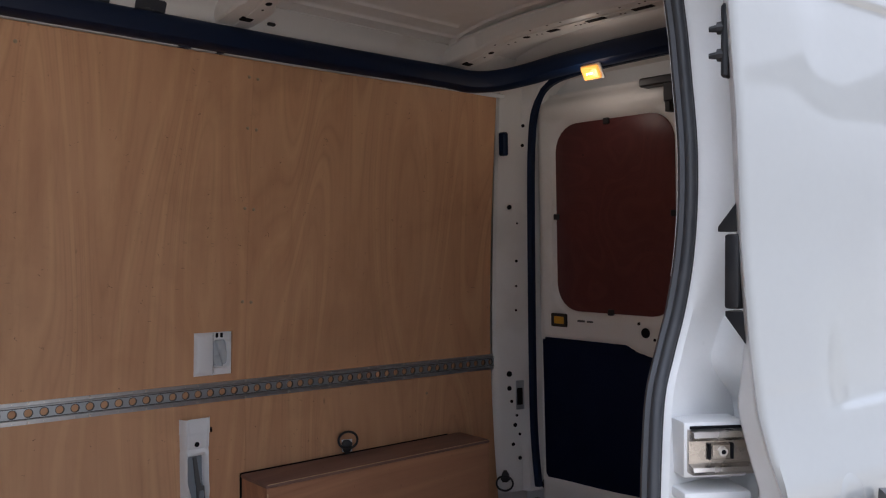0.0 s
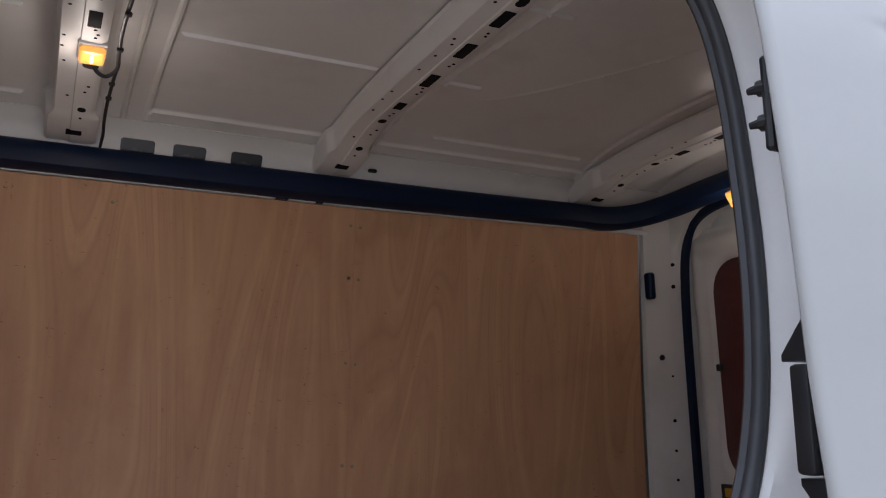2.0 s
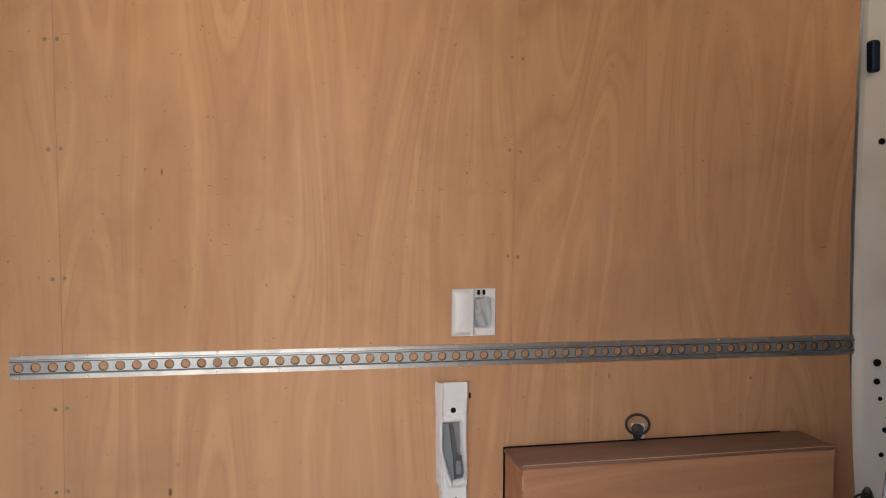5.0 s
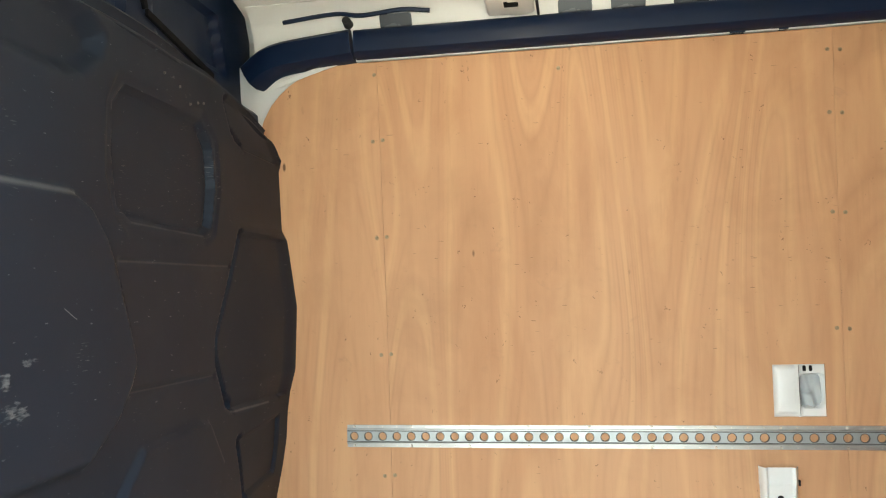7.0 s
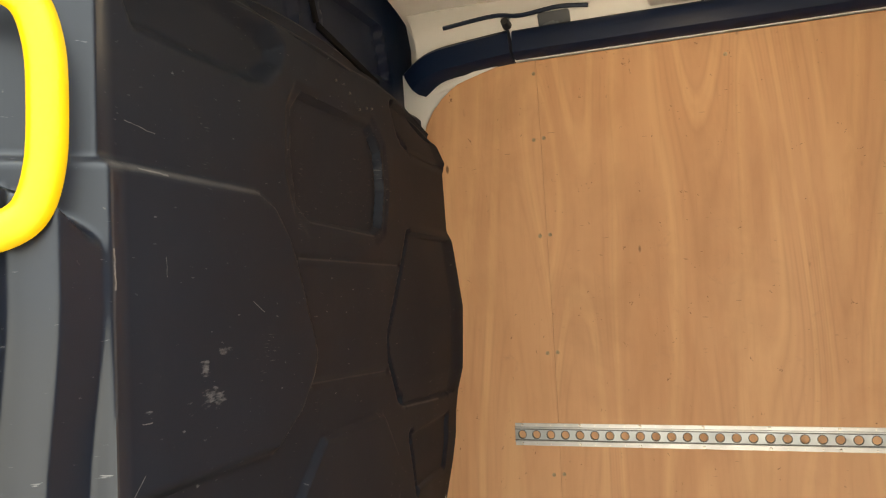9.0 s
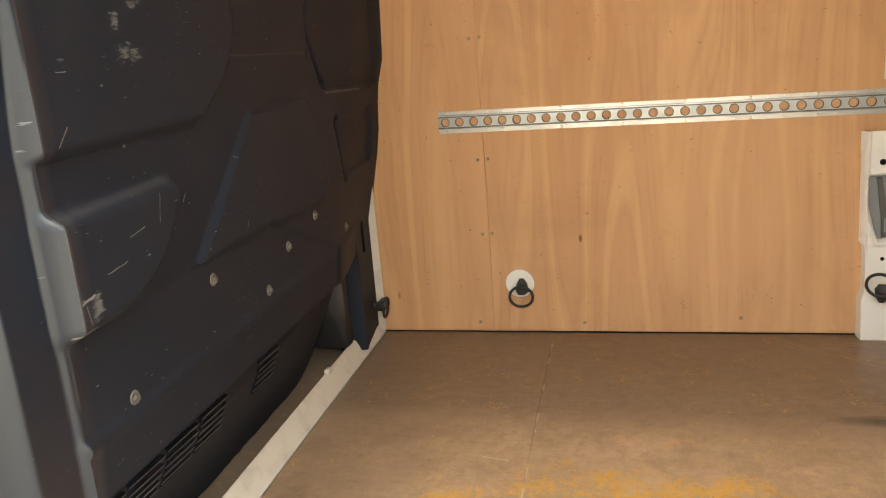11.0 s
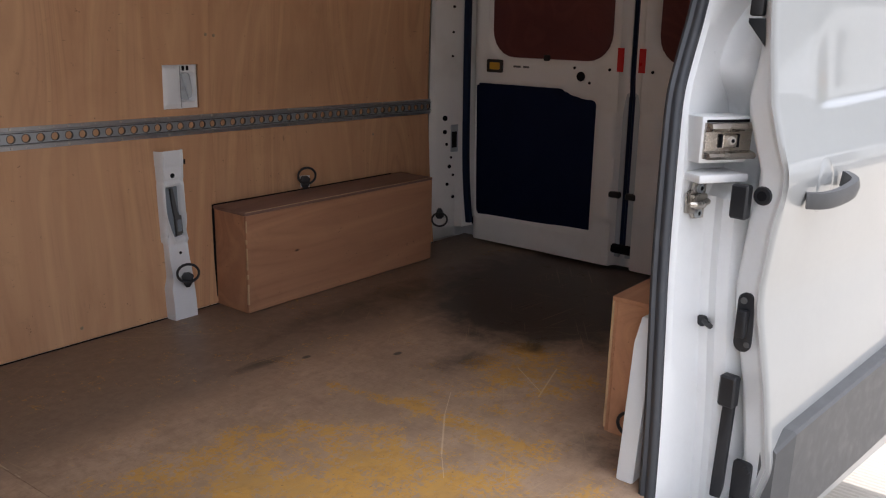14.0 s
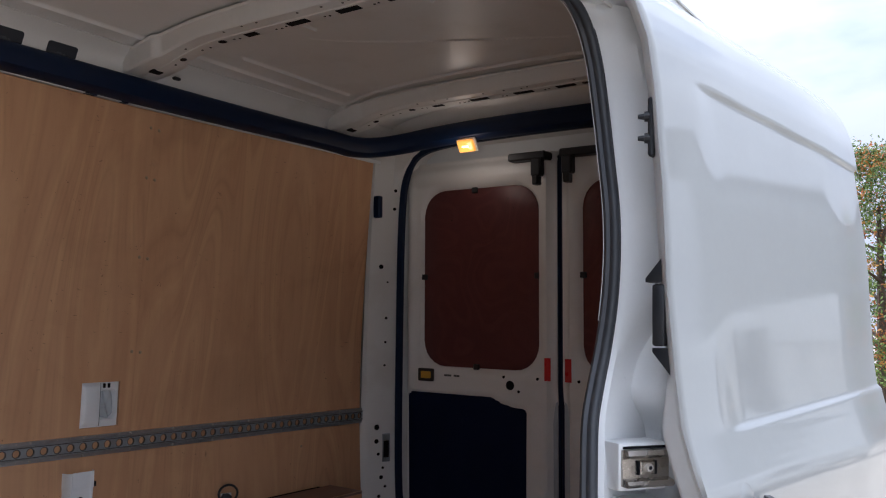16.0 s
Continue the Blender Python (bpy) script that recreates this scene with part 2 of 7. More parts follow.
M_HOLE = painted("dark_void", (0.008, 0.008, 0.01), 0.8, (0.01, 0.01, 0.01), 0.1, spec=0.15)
M_BOARD = ply("red_brown_board", (0.125, 0.034, 0.032), (0.095, 0.025, 0.025), (0.055, 0.015, 0.015), rough=0.4, along="x")
M_DARKPANEL = painted("dark_door_card", (0.0032, 0.0078, 0.032), 0.6, (0.008, 0.011, 0.024), 0.3, scale=8, spec=0.12)
M_MOULD = painted("grey_moulding", (0.10, 0.10, 0.10), 0.5, (0.2, 0.19, 0.17), 0.25, scale=30, grain=0.15)
M_TYRE = painted("tyre_rubber", (0.036, 0.035, 0.034), 0.75, (0.09, 0.08, 0.07), 0.4, scale=14)
M_RIM = painted("dusty_rim", (0.24, 0.22, 0.19), 0.6, (0.10, 0.07, 0.05), 0.8, metal=0.3, scale=25)
M_RED = painted("red_reflector", (0.62, 0.02, 0.025), 0.3, (0.3, 0.02, 0.02), 0.2, scale=30)
M_YELLOW = painted("yellow_plastic", (0.85, 0.56, 0.015), 0.35, (0.6, 0.4, 0.05), 0.2)
M_AMBER = painted("amber_label", (0.60, 0.33, 0.03), 0.4, (0.3, 0.2, 0.05), 0.3, scale=40)
M_GREYTRIM = painted("grey_pillar_trim", (0.042, 0.047, 0.058), 0.25, (0.2, 0.2, 0.2), 0.15)
M_SILL = painted("scuffed_sill_paint", (0.47, 0.47, 0.46), 0.45, (0.20, 0.18, 0.15), 0.6, scale=11)
M_DIRT = painted("gritty_channel", (0.20, 0.165, 0.13), 0.9, (0.34, 0.245, 0.165), 0.7, scale=30, grain=0.6)
M_CLAD = painted("pale_cladding", (0.22, 0.235, 0.235), 0.5, (0.45, 0.44, 0.42), 0.3, scale=1.2)
M_TAPE = painted("white_sill_edge", (0.66, 0.65, 0.62), 0.5, (0.30, 0.27, 0.23), 0.5, scale=14)


SCUFFS = ((0.547, 0.956, 0.03, 0.008), (0.496, 0.934, 0.018, 0.022), (0.515, 0.888, 0.04, 0.02), (0.33, 0.58, 0.02, 0.03))
STROKES = (  # from, to, half width
    (0.634, 1.03, 0.668, 1.012, 0.0028), (0.35, 1.276, 0.413, 1.268, 0.0022), (0.36, 1.211, 0.42, 1.209, 0.005), (0.408, 1.094, 0.41, 1.067, 0.002), (0.331, 0.785, 0.353, 0.807, 0.0024),
    (0.351, 0.875, 0.371, 0.874, 0.0022), (0.305, 0.593, 0.33, 0.597, 0.006), (0.311, 0.588, 0.315, 0.566, 0.0025), (0.296, 0.551, 0.326, 0.554, 0.005), (0.427, 0.648, 0.465, 0.653, 0.0025),
    (0.364, 0.614, 0.41, 0.618, 0.0022), (0.506, 0.65, 0.517, 0.69, 0.002), (0.625, 0.656, 0.635, 0.667, 0.003), (0.809, 0.561, 0.821, 0.58, 0.002), (0.83, 1.015, 0.862, 0.945, 0.0022), (0.305, 1.05, 0.303, 1.10, 0.006),
)


def bulkhead_plastic():
    """Black moulded plastic with a satin face, rubbed scuffs and pale scratches."""
    m, b = shader("bulkhead_plastic", 0.5, 0.0, 0.3)
    v = coords(m)
    big = noise_of(m, v, 3.0, 5)
    c = ramp(m, big, [(0.3, (0.0098, 0.0136, 0.0240)), (0.7, (0.0128, 0.0172, 0.0300))])
    fine = noise_of(m, v, 340.0, 2)
    # short pale scratches of random direction
    total = None
    for i, turn in enumerate((0.4, 1.5, 2.6)):
        s = node(m, "Mapping")
        s.inputs["Rotation"].default_value = (turn, 0, 0)
        s.inputs["Scale"].default_value = (1, 30 + 8 * i, 360)
        s.inputs["Location"].default_value = (i * 3.7, i * 1.3, 0)
        tcn = node(m, "TexCoord")
        link(m, tcn.outputs["Object"], s.inputs["Vector"])
        n1 = ramp(m, noise_of(m, s.outputs["Vector"], 1.0, 1.5, 0.4), [(0.715, 0.0), (0.73, 1.0)])
        total = n1 if total is None else maths(m, "MAXIMUM", total, n1)
    gate = ramp(m, noise_of(m, v, 5.5, 3.0), [(0.60, 0.0), (0.66, 0.4)])
    sep = node(m, "SeparateXYZ")
    link(m, v, sep.inputs[0])
    Y, Z = sep.outputs[1], sep.outputs[2]
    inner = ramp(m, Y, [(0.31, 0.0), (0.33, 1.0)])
    c = mix(m, maths(m, "MULTIPLY", total, maths(m, "MULTIPLY", gate, inner)), c, (0.18, 0.18, 0.18))
    dust = ramp(m, noise_of(m, v, 7.0, 6.0, 0.65), [(0.55, 0.0), (0.85, 0.12)])
    c = mix(m, dust, c, (0.06, 0.062, 0.068))
    specks = ramp(m, noise_of(m, v, 95.0, 2, 0.5), [(0.78, 0.0), (0.81, 0.4)])
    c = mix(m, specks, c, (0.16, 0.155, 0.15))
    # rubbed pale scuffs
    rub = noise_of(m, coords(m, (1, 40, 130)), 1.0, 4.0, 0.6)
    for y0, z0, ry, rz in SCUFFS:
        dy = maths(m, "DIVIDE", maths(m, "SUBTRACT", Y, y0), ry)
        dz = maths(m, "DIVIDE", maths(m, "SUBTRACT", Z, z0), rz)
        d = maths(m, "ADD", maths(m, "MULTIPLY", dy, dy), maths(m, "MULTIPLY", dz, dz))
        near = maths(m, "SUBTRACT", 1.0, d, True)
        c = mix(m, ramp(m, maths(m, "ADD", rub, maths(m, "MULTIPLY", near, 0.3)), [(0.68, 0.0), (0.84, 0.5)]), c, (0.22, 0.23, 0.25))
    # edges of the pressings are rubbed pale
    for ay, az, by, bz, w, strong in ((0.30, 1.211, 0.69, 1.213, 0.012, 0.30), (0.69, 1.213, 0.771, 1.147, 0.006, 0.3), (0.771, 1.147, 0.835, 1.014, 0.005, 0.3), (0.835, 1.014, 0.868, 0.93, 0.005, 0.35), (0.868, 0.93, 0.797, 0.83, 0.005, 0.2),
                                      (0.83, 1.108, 1.341, 1.108, 0.005, 0.16), (0.86, 0.872, 1.242, 0.862, 0.004, 0.12), (0.889, 1.18, 1.207, 1.172, 0.005, 0.18), (1.35, 0.765, 1.62, 0.752, 0.006, 0.3), (0.302, 0.45, 0.302, 1.20, 0.005, 0.14), (0.30, 0.70, 0.57, 0.704, 0.010, 0.10)):
        uy, uz = by - ay, bz - az
        n2 = uy * uy + uz * uz
        py, pz = maths(m, "SUBTRACT", Y, ay), maths(m, "SUBTRACT", Z, az)
        t = maths(m, "ADD", maths(m, "MULTIPLY", py, uy / n2), maths(m, "MULTIPLY", pz, uz / n2), True)
        ey, ez = maths(m, "SUBTRACT", py, maths(m, "MULTIPLY", t, uy)), maths(m, "SUBTRACT", pz, maths(m, "MULTIPLY", t, uz))
        d = maths(m, "SQRT", maths(m, "ADD", maths(m, "MULTIPLY", ey, ey), maths(m, "MULTIPLY", ez, ez)))
        near = maths(m, "MULTIPLY", maths(m, "SUBTRACT", 1.0, maths(m, "DIVIDE", d, w), True), maths(m, "ADD", noise_of(m, v, 26.0, 5.0, 0.7), 0.35))
        c = mix(m, ramp(m, near, [(0.30, 0.0), (0.75, strong)]), c, (0.24, 0.235, 0.23))
    # single deep scratches
    wob = maths(m, "MULTIPLY", maths(m, "SUBTRACT", noise_of(m, v, 60.0, 2.0), 0.5), 0.005)
    for ay, az, by, bz, w in STROKES:
        uy, uz = by - ay, bz - az
        n2 = uy * uy + uz * uz
        py, pz = maths(m, "ADD", maths(m, "SUBTRACT", Y, ay), wob), maths(m, "ADD", maths(m, "SUBTRACT", Z, az), wob)
        t = maths(m, "ADD", maths(m, "MULTIPLY", py, uy / n2), maths(m, "MULTIPLY", pz, uz / n2), True)
        ey, ez = maths(m, "SUBTRACT", py, maths(m, "MULTIPLY", t, uy)), maths(m, "SUBTRACT", pz, maths(m, "MULTIPLY", t, uz))
        d = maths(m, "SQRT", maths(m, "ADD", maths(m, "MULTIPLY", ey, ey), maths(m, "MULTIPLY", ez, ez)))
        near = maths(m, "MULTIPLY", maths(m, "SUBTRACT", 1.0, maths(m, "DIVIDE", d, w * 0.6), True), maths(m, "ADD", rub, 0.2))
        c = mix(m, ramp(m, near, [(0.25, 0.0), (0.55, 0.65)]), c, (0.30, 0.30, 0.30))
    link(m, c, b.inputs["Base Color"])
    # the grained face is dull, the rim beside the doorway set glossier to brighten it
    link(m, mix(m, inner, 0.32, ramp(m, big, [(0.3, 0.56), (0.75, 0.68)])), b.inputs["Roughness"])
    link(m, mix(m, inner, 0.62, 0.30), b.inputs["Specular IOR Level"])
    # bluish tint puts the cool sky light into the sheen
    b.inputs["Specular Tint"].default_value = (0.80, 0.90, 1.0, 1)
    bump(m, b, fine, 0.10, 0.0006)
    return m


M_BULK = bulkhead_plastic()


FILM_EDGE, FILM_SLOPE = 0.72, 0.0     # where the floor film is worn off, across and along


def floor_wood():
    """Film-faced brown ply, worn through to yellow wood where loads are dragged in at the doorway."""
    m, b = shader("worn_floor", 0.55, 0.0, 0.4)
    v = coords(m)
    sep = node(m, "SeparateXYZ")
    link(m, v, sep.inputs[0])
    X, Y = sep.outputs[0], sep.outputs[1]
    big = noise_of(m, v, 4.2, 8, 0.62)
    mid = noise_of(m, v, 24.0, 10, 0.78, 0.7)
    fine = noise_of(m, coords(m, (26, 90, 60)), 1.0, 4, 0.65)
    cross = noise_of(m, coords(m, (120, 22, 60)), 1.0, 4, 0.65)
    c = ramp(m, big, [(0.3, (0.33, 0.222, 0.148)), (0.55, (0.44, 0.302, 0.204)), (0.75, (0.52, 0.375, 0.265))])
    c = mix(m, ramp(m, fine, [(0.47, 0.0), (0.72, 0.28)]), c, (0.19, 0.12, 0.085))
    blotch = noise_of(m, v, 11.0, 6, 0.7, 0.5)
    c = mix(m, ramp(m, blotch, [(0.48, 0.0), (0.66, 0.75)]), c, (0.30, 0.195, 0.135))
    grit = noise_of(m, v, 46.0, 8, 0.8, 0.4)
    c = mix(m, ramp(m, grit, [(0.50, 0.0), (0.66, 0.55)]), c, (0.24, 0.155, 0.105))
    c = mix(m, ramp(m, cross, [(0.52, 0.0), (0.72, 0.24)]), c, (0.54, 0.41, 0.31))

    def blob(cx, cy, rx, ry, hard=1.0):
        dx = maths(m, "DIVIDE", maths(m, "SUBTRACT", X, cx), rx)
        dy = maths(m, "DIVIDE", maths(m, "SUBTRACT", Y, cy), ry)
        dx, dy = maths(m, "MULTIPLY", dx, dx), maths(m, "MULTIPLY", dy, dy)
        d = maths(m, "ADD", maths(m, "MULTIPLY", dx, dx), maths(m, "MULTIPLY", dy, dy))
        return maths(m, "MULTIPLY", maths(m, "SUBTRACT", 1.0, d, True), hard)

    def spot(cx, cy, rx, ry, hard=1.0):
        dx = maths(m, "DIVIDE", maths(m, "SUBTRACT", X, cx), rx)
        dy = maths(m, "DIVIDE", maths(m, "SUBTRACT", Y, cy), ry)
        d = maths(m, "ADD", maths(m, "MULTIPLY", dx, dx), maths(m, "MULTIPLY", dy, dy))
        return maths(m, "MULTIPLY", maths(m, "SUBTRACT", 1.0, d, True), hard)

    def near_line(ax, ay, bx, by, w):
        """1 on a segment of the plan, falling to 0 at distance w."""
        ux, uy = bx - ax, by - ay
        n2 = ux * ux + uy * uy
        px, py = maths(m, "SUBTRACT", X, ax), maths(m, "SUBTRACT", Y, ay)
        t = maths(m, "ADD", maths(m, "MULTIPLY", px, ux / n2), maths(m, "MULTIPLY", py, uy / n2), True)
        ex, ey = maths(m, "SUBTRACT", px, maths(m, "MULTIPLY", t, ux)), maths(m, "SUBTRACT", py, maths(m, "MULTIPLY", t, uy))
        d2 = maths(m, "ADD", maths(m, "MULTIPLY", ex, ex), maths(m, "MULTIPLY", ey, ey))
        return maths(m, "SUBTRACT", 1.0, maths(m, "DIVIDE", maths(m, "SQRT", d2), w), True)

    wear = blob(0.90, 0.44, 0.42, 0.52, 0.92)
    for args in ((0.52, 0.20, 0.20, 0.18, 0.72), (0.45, 0.76, 0.10, 0.16, 0.72), (1.14, 0.22, 0.26, 0.10, 0.62), (1.80, 0.70, 0.20, 0.15, 0.85), (1.30, 0.40, 0.20, 0.14, 0.45),
                 (0.80, 0.75, 0.36, 0.32, 0.7), (1.58, 0.62, 0.35, 0.22, 0.42)):
        wear = maths(m, "MAXIMUM", wear, blob(*args))
    for args in ((1.335, 1.00, 1.388, 0.65, 0.040), (1.388, 0.65, 1.376, 0.33, 0.065), (0.33, 0.55, 0.56, 0.52, 0.032)):
        wear = maths(m, "MAXIMUM", wear, ramp(m, near_line(*args), [(0.0, 0.0), (0.8, 0.74)]))
    patchy = noise_of(m, v, 8.5, 5, 0.6, 0.4)
    field = maths(m, "ADD", maths(m, "MULTIPLY", wear, 0.30), maths(m, "MULTIPLY", patchy, 0.72))
    field = maths(m, "ADD", field, maths(m, "MULTIPLY", mid, 0.48))
    field = maths(m, "ADD", field, maths(m, "MULTIPLY", maths(m, "SUBTRACT", maths(m, "ADD", fine, cross), 1.0), 0.38))
    field = maths(m, "ADD", field, -0.22)
    c = mix(m, maths(m, "MULTIPLY", wear, 0.28), c, (0.44, 0.30, 0.20))
    # the dark film is still whole along the far side and in front
    edge = maths(m, "ADD", Y, maths(m, "ADD", maths(m, "MULTIPLY", X, FILM_SLOPE), maths(m, "MULTIPLY", maths(m, "SUBTRACT", big, 0.5), 0.10)))
    whole = ramp(m, maths(m, "SUBTRACT", edge, FILM_EDGE), [(0.43, 0.0), (0.56, 0.85)])
    front = ramp(m, maths(m, "ADD", X, maths(m, "MULTIPLY", maths(m, "SUBTRACT", patchy, 0.5), 0.35)), [(0.26, 0.32), (0.50, 0.0)])
    whole = maths(m, "MAXIMUM", whole, front)
    speckle = noise_of(m, v, 33.0, 6, 0.7, 0.3)
    c = mix(m, whole, c, mix(m, ramp(m, speckle, [(0.35, 0.0), (0.65, 1.0)]), mix(m, blotch, (0.275, 0.20, 0.148), (0.205, 0.145, 0.106)), (0.175, 0.122, 0.090)))
    flakes = noise_of(m, v, 82.0, 8, 0.75, 0.6)
    soft = ramp(m, field, [(0.48, 0.0), (0.80, 0.34)])
    c = mix(m, soft, c, (0.60, 0.38, 0.13))
    sharp = maths(m, "ADD", field, maths(m, "MULTIPLY", maths(m, "SUBTRACT", flakes, 0.5), 1.15))
    worn = ramp(m, sharp, [(0.565, 0.0), (0.595, 0.80), (0.88, 0.95)])
    wood = ramp(m, mid, [(0.3, (0.42, 0.210, 0.036)), (0.52, (0.60, 0.322, 0.062)), (0.78, (0.50, 0.305, 0.105))])
    c = mix(m, worn, c, wood)
    grey = ramp(m, noise_of(m, v, 6.5, 6, 0.6), [(0.47, 0.0), (0.66, 0.6)])
    c = mix(m, maths(m, "MULTIPLY", grey, maths(m, "MULTIPLY", wear, 0.8)), c, (0.32, 0.215, 0.12))
    specks = ramp(m, noise_of(m, v, 75.0, 2, 0.5), [(0.68, 0.0), (0.74, 0.6)])
    c = mix(m, maths(m, "MULTIPLY", specks, maths(m, "MAXIMUM", worn, 0.45)), c, (0.16, 0.10, 0.07))
    for args in ((1.508, 0.73, 1.392, 0.659, 0.0016), (1.392, 0.659, 1.232, 0.541, 0.0032), (1.232, 0.541, 1.151, 0.47, 0.0014), (0.466, 1.034, 0.521, 1.023, 0.0022), (0.405, 0.715, 0.431, 0.707, 0.0035),
                 (0.433, 0.688, 0.457, 0.676, 0.0035), (1.772, 0.689, 1.671, 0.547, 0.002), (1.644, 0.538, 1.84, 0.60, 0.003), (0.40, 0.545, 0.53, 0.525, 0.004)):
        c = mix(m, ramp(m, near_line(*args), [(0.0, 0.0), (0.6, 0.6)]), c, (0.68, 0.52, 0.34))
    # dark stains; the large one at the rear also paints in the shade there
    stain = spot(1.73, 0.83, 0.20, 0.12, 0.42)
    for args in ((1.28, 1.26, 0.12, 0.035, 0.55), (1.48, 0.27, 0.14, 0.12, 0.45), (0.10, 0.86, 0.07, 0.10, 0.32), (2.55, 0.95, 0.82, 0.60, 1.15), (2.2, 0.66, 0.3, 0.22, 0.6), (2.0, 1.40, 0.9, 0.14, 0.5), (1.42, 1.20, 0.02, 0.012, 0.8), (1.62, 1.02, 0.022, 0.014, 0.8)):
        stain = maths(m, "MAXIMUM", stain, spot(*args))
    stain = ramp(m, maths(m, "ADD", maths(m, "MULTIPLY", stain, 0.6), maths(m, "MULTIPLY", patchy, 0.6)), [(0.41, 0.0), (0.68, 0.92)])
    c = mix(m, stain, c, (0.038, 0.027, 0.023))
    # fine scratches down to the wood, running several ways
    lines = None
    for turn, rep, off in ((0.1, 3.0, 0.0), (0.75, 2.2, 5.0), (-0.6, 2.6, 9.0), (1.45, 3.4, 13.0)):
        vec = coords(m, (1, 1, 1), (0, 0, turn))
        st = node(m, "Mapping")
        st.inputs["Scale"].default_value = (rep, 150.0, 1.0)
        st.inputs["Location"].default_value = (off, off, 0)
        link(m, vec, st.inputs["Vector"])
        l1 = ramp(m, noise_of(m, st.outputs["Vector"], 1.0, 1.0, 0.4), [(0.70, 0.0), (0.72, 1.0)])
        lines = l1 if lines is None else maths(m, "MAXIMUM", lines, l1)
    near = ramp(m, noise_of(m, v, 2.6, 3.0), [(0.46, 0.0), (0.6, 1.0)])
    c = mix(m, maths(m, "MULTIPLY", maths(m, "MULTIPLY", lines, near), 0.30), c, (0.55, 0.40, 0.22))
    # chipped pale edge along the joint of the two boards
    seam_gate = ramp(m, noise_of(m, v, 17.0, 3.0), [(0.45, 0.0), (0.58, 1.0)])
    chip = maths(m, "MULTIPLY", maths(m, "ADD", maths(m, "MULTIPLY", near_line(0.531, 1.785, 0.604, 0.105, 0.006), 0.5), maths(m, "MULTIPLY", mid, 0.9)), seam_gate)
    c = mix(m, ramp(m, chip, [(0.68, 0.0), (0.84, 0.7)]), c, (0.56, 0.44, 0.30))
    link(m, c, b.inputs["Base Color"])
    link(m, ramp(m, field, [(0.5, 0.40), (0.65, 0.66)]), b.inputs["Roughness"])
    bump(m, b, maths(m, "ADD", fine, maths(m, "MULTIPLY", worn, -0.6)), 0.25, 0.0012)
    return m


M_FLOOR = floor_wood()


def concrete():
    m, b = shader("concrete_paving", 0.85)
    v = coords(m)
    big, fine = noise_of(m, v, 1.4, 8, 0.65), noise_of(m, v, 60.0, 4, 0.7)
    c = ramp(m, big, [(0.3, (0.31, 0.275, 0.228)), (0.7, (0.405, 0.362, 0.305))])
    c = mix(m, ramp(m, fine, [(0.45, 0.0), (0.75, 0.5)]), c, (0.26, 0.24, 0.21))
    groove = maths(m, "SINE", maths(m, "MULTIPLY", maths(m, "ADD", node_x(m, v), maths(m, "MULTIPLY", big, 0.02)), 260.0))
    c = mix(m, ramp(m, groove, [(0.6, 0.0), (0.9, 0.3)]), c, (0.22, 0.2, 0.18))
    link(m, c, b.inputs["Base Color"])
    bump(m, b, maths(m, "ADD", fine, maths(m, "MULTIPLY", groove, -0.4)), 0.5, 0.004)
    return m


def node_x(m, v):
    s = node(m, "SeparateXYZ")
    link(m, v, s.inputs[0])
    return s.outputs[0]


M_CONCRETE = concrete()


def lamp_glow():
    m, b = shader("lit_lamp_lens", 0.2)
    b.inputs["Base Color"].default_value = (0.42, 0.19, 0.04, 1)
    b.inputs["Emission Color"].default_value = (1.0, 0.36, 0.05, 1)
    b.inputs["Emission Strength"].default_value = 0.42
    return m


def bulb_glow():
    m, b = shader("lit_bulb", 0.3)
    b.inputs["Emission Color"].default_value = (1.0, 0.60, 0.20, 1)
    b.inputs["Emission Strength"].default_value = 2.4
    return m


M_LENS, M_BULB = lamp_glow(), bulb_glow()


def leafy(name, a, b2):
    m, b = shader(name, 0.7, 0.0, 0.2)
    n = node(m, "NewGeometry")
    c = ramp(m, n.outputs["Random Per Island"], [(0.0, a), (1.0, b2)])
    link(m, c, b.inputs["Base Color"])
    return m


M_LEAF_G = leafy("green_leaves", (0.05, 0.085, 0.02), (0.16, 0.22, 0.05))
M_LEAF_R = leafy("autumn_leaves", (0.30, 0.075, 0.025), (0.42, 0.22, 0.04))
M_BARK = painted("bark", (0.10, 0.07, 0.05), 0.9, (0.05, 0.04, 0.03), 0.6, scale=20, grain=0.5)


# ---- mesh helpers ----
def part(name, bm, mat, parent=None, label="", smooth=0.6, move=None):
    """Links a bmesh as one object, under a thing or a part."""
    me = bpy.data.meshes.new(name)
    bmesh.ops.recalc_face_normals(bm, faces=bm.faces)
    bm.to_mesh(me)
    bm.free()
    if smooth:
        me.shade_smooth()
        me.set_sharp_from_angle(angle=smooth)
    me.materials.append(mat)
    ob = new(name, me)
    if parent is not None:
        ob.parent = parent
    if move is not None:
        ob.matrix_basis = move
    if label:
        tagged(ob, label)
    return ob


def share(ob, name, m, parent=None):
    """Another object on the same mesh."""
    o = new(name, ob.data)
    o.parent = parent
    o.matrix_basis = m
    return o


def thing(name, label, category, group="", kind="", at=(0, 0, 0)):
    ob = new(name)
    ob.empty_display_size = 0.05
    ob.location = at
    return tagged(ob, label, category, group, kind)


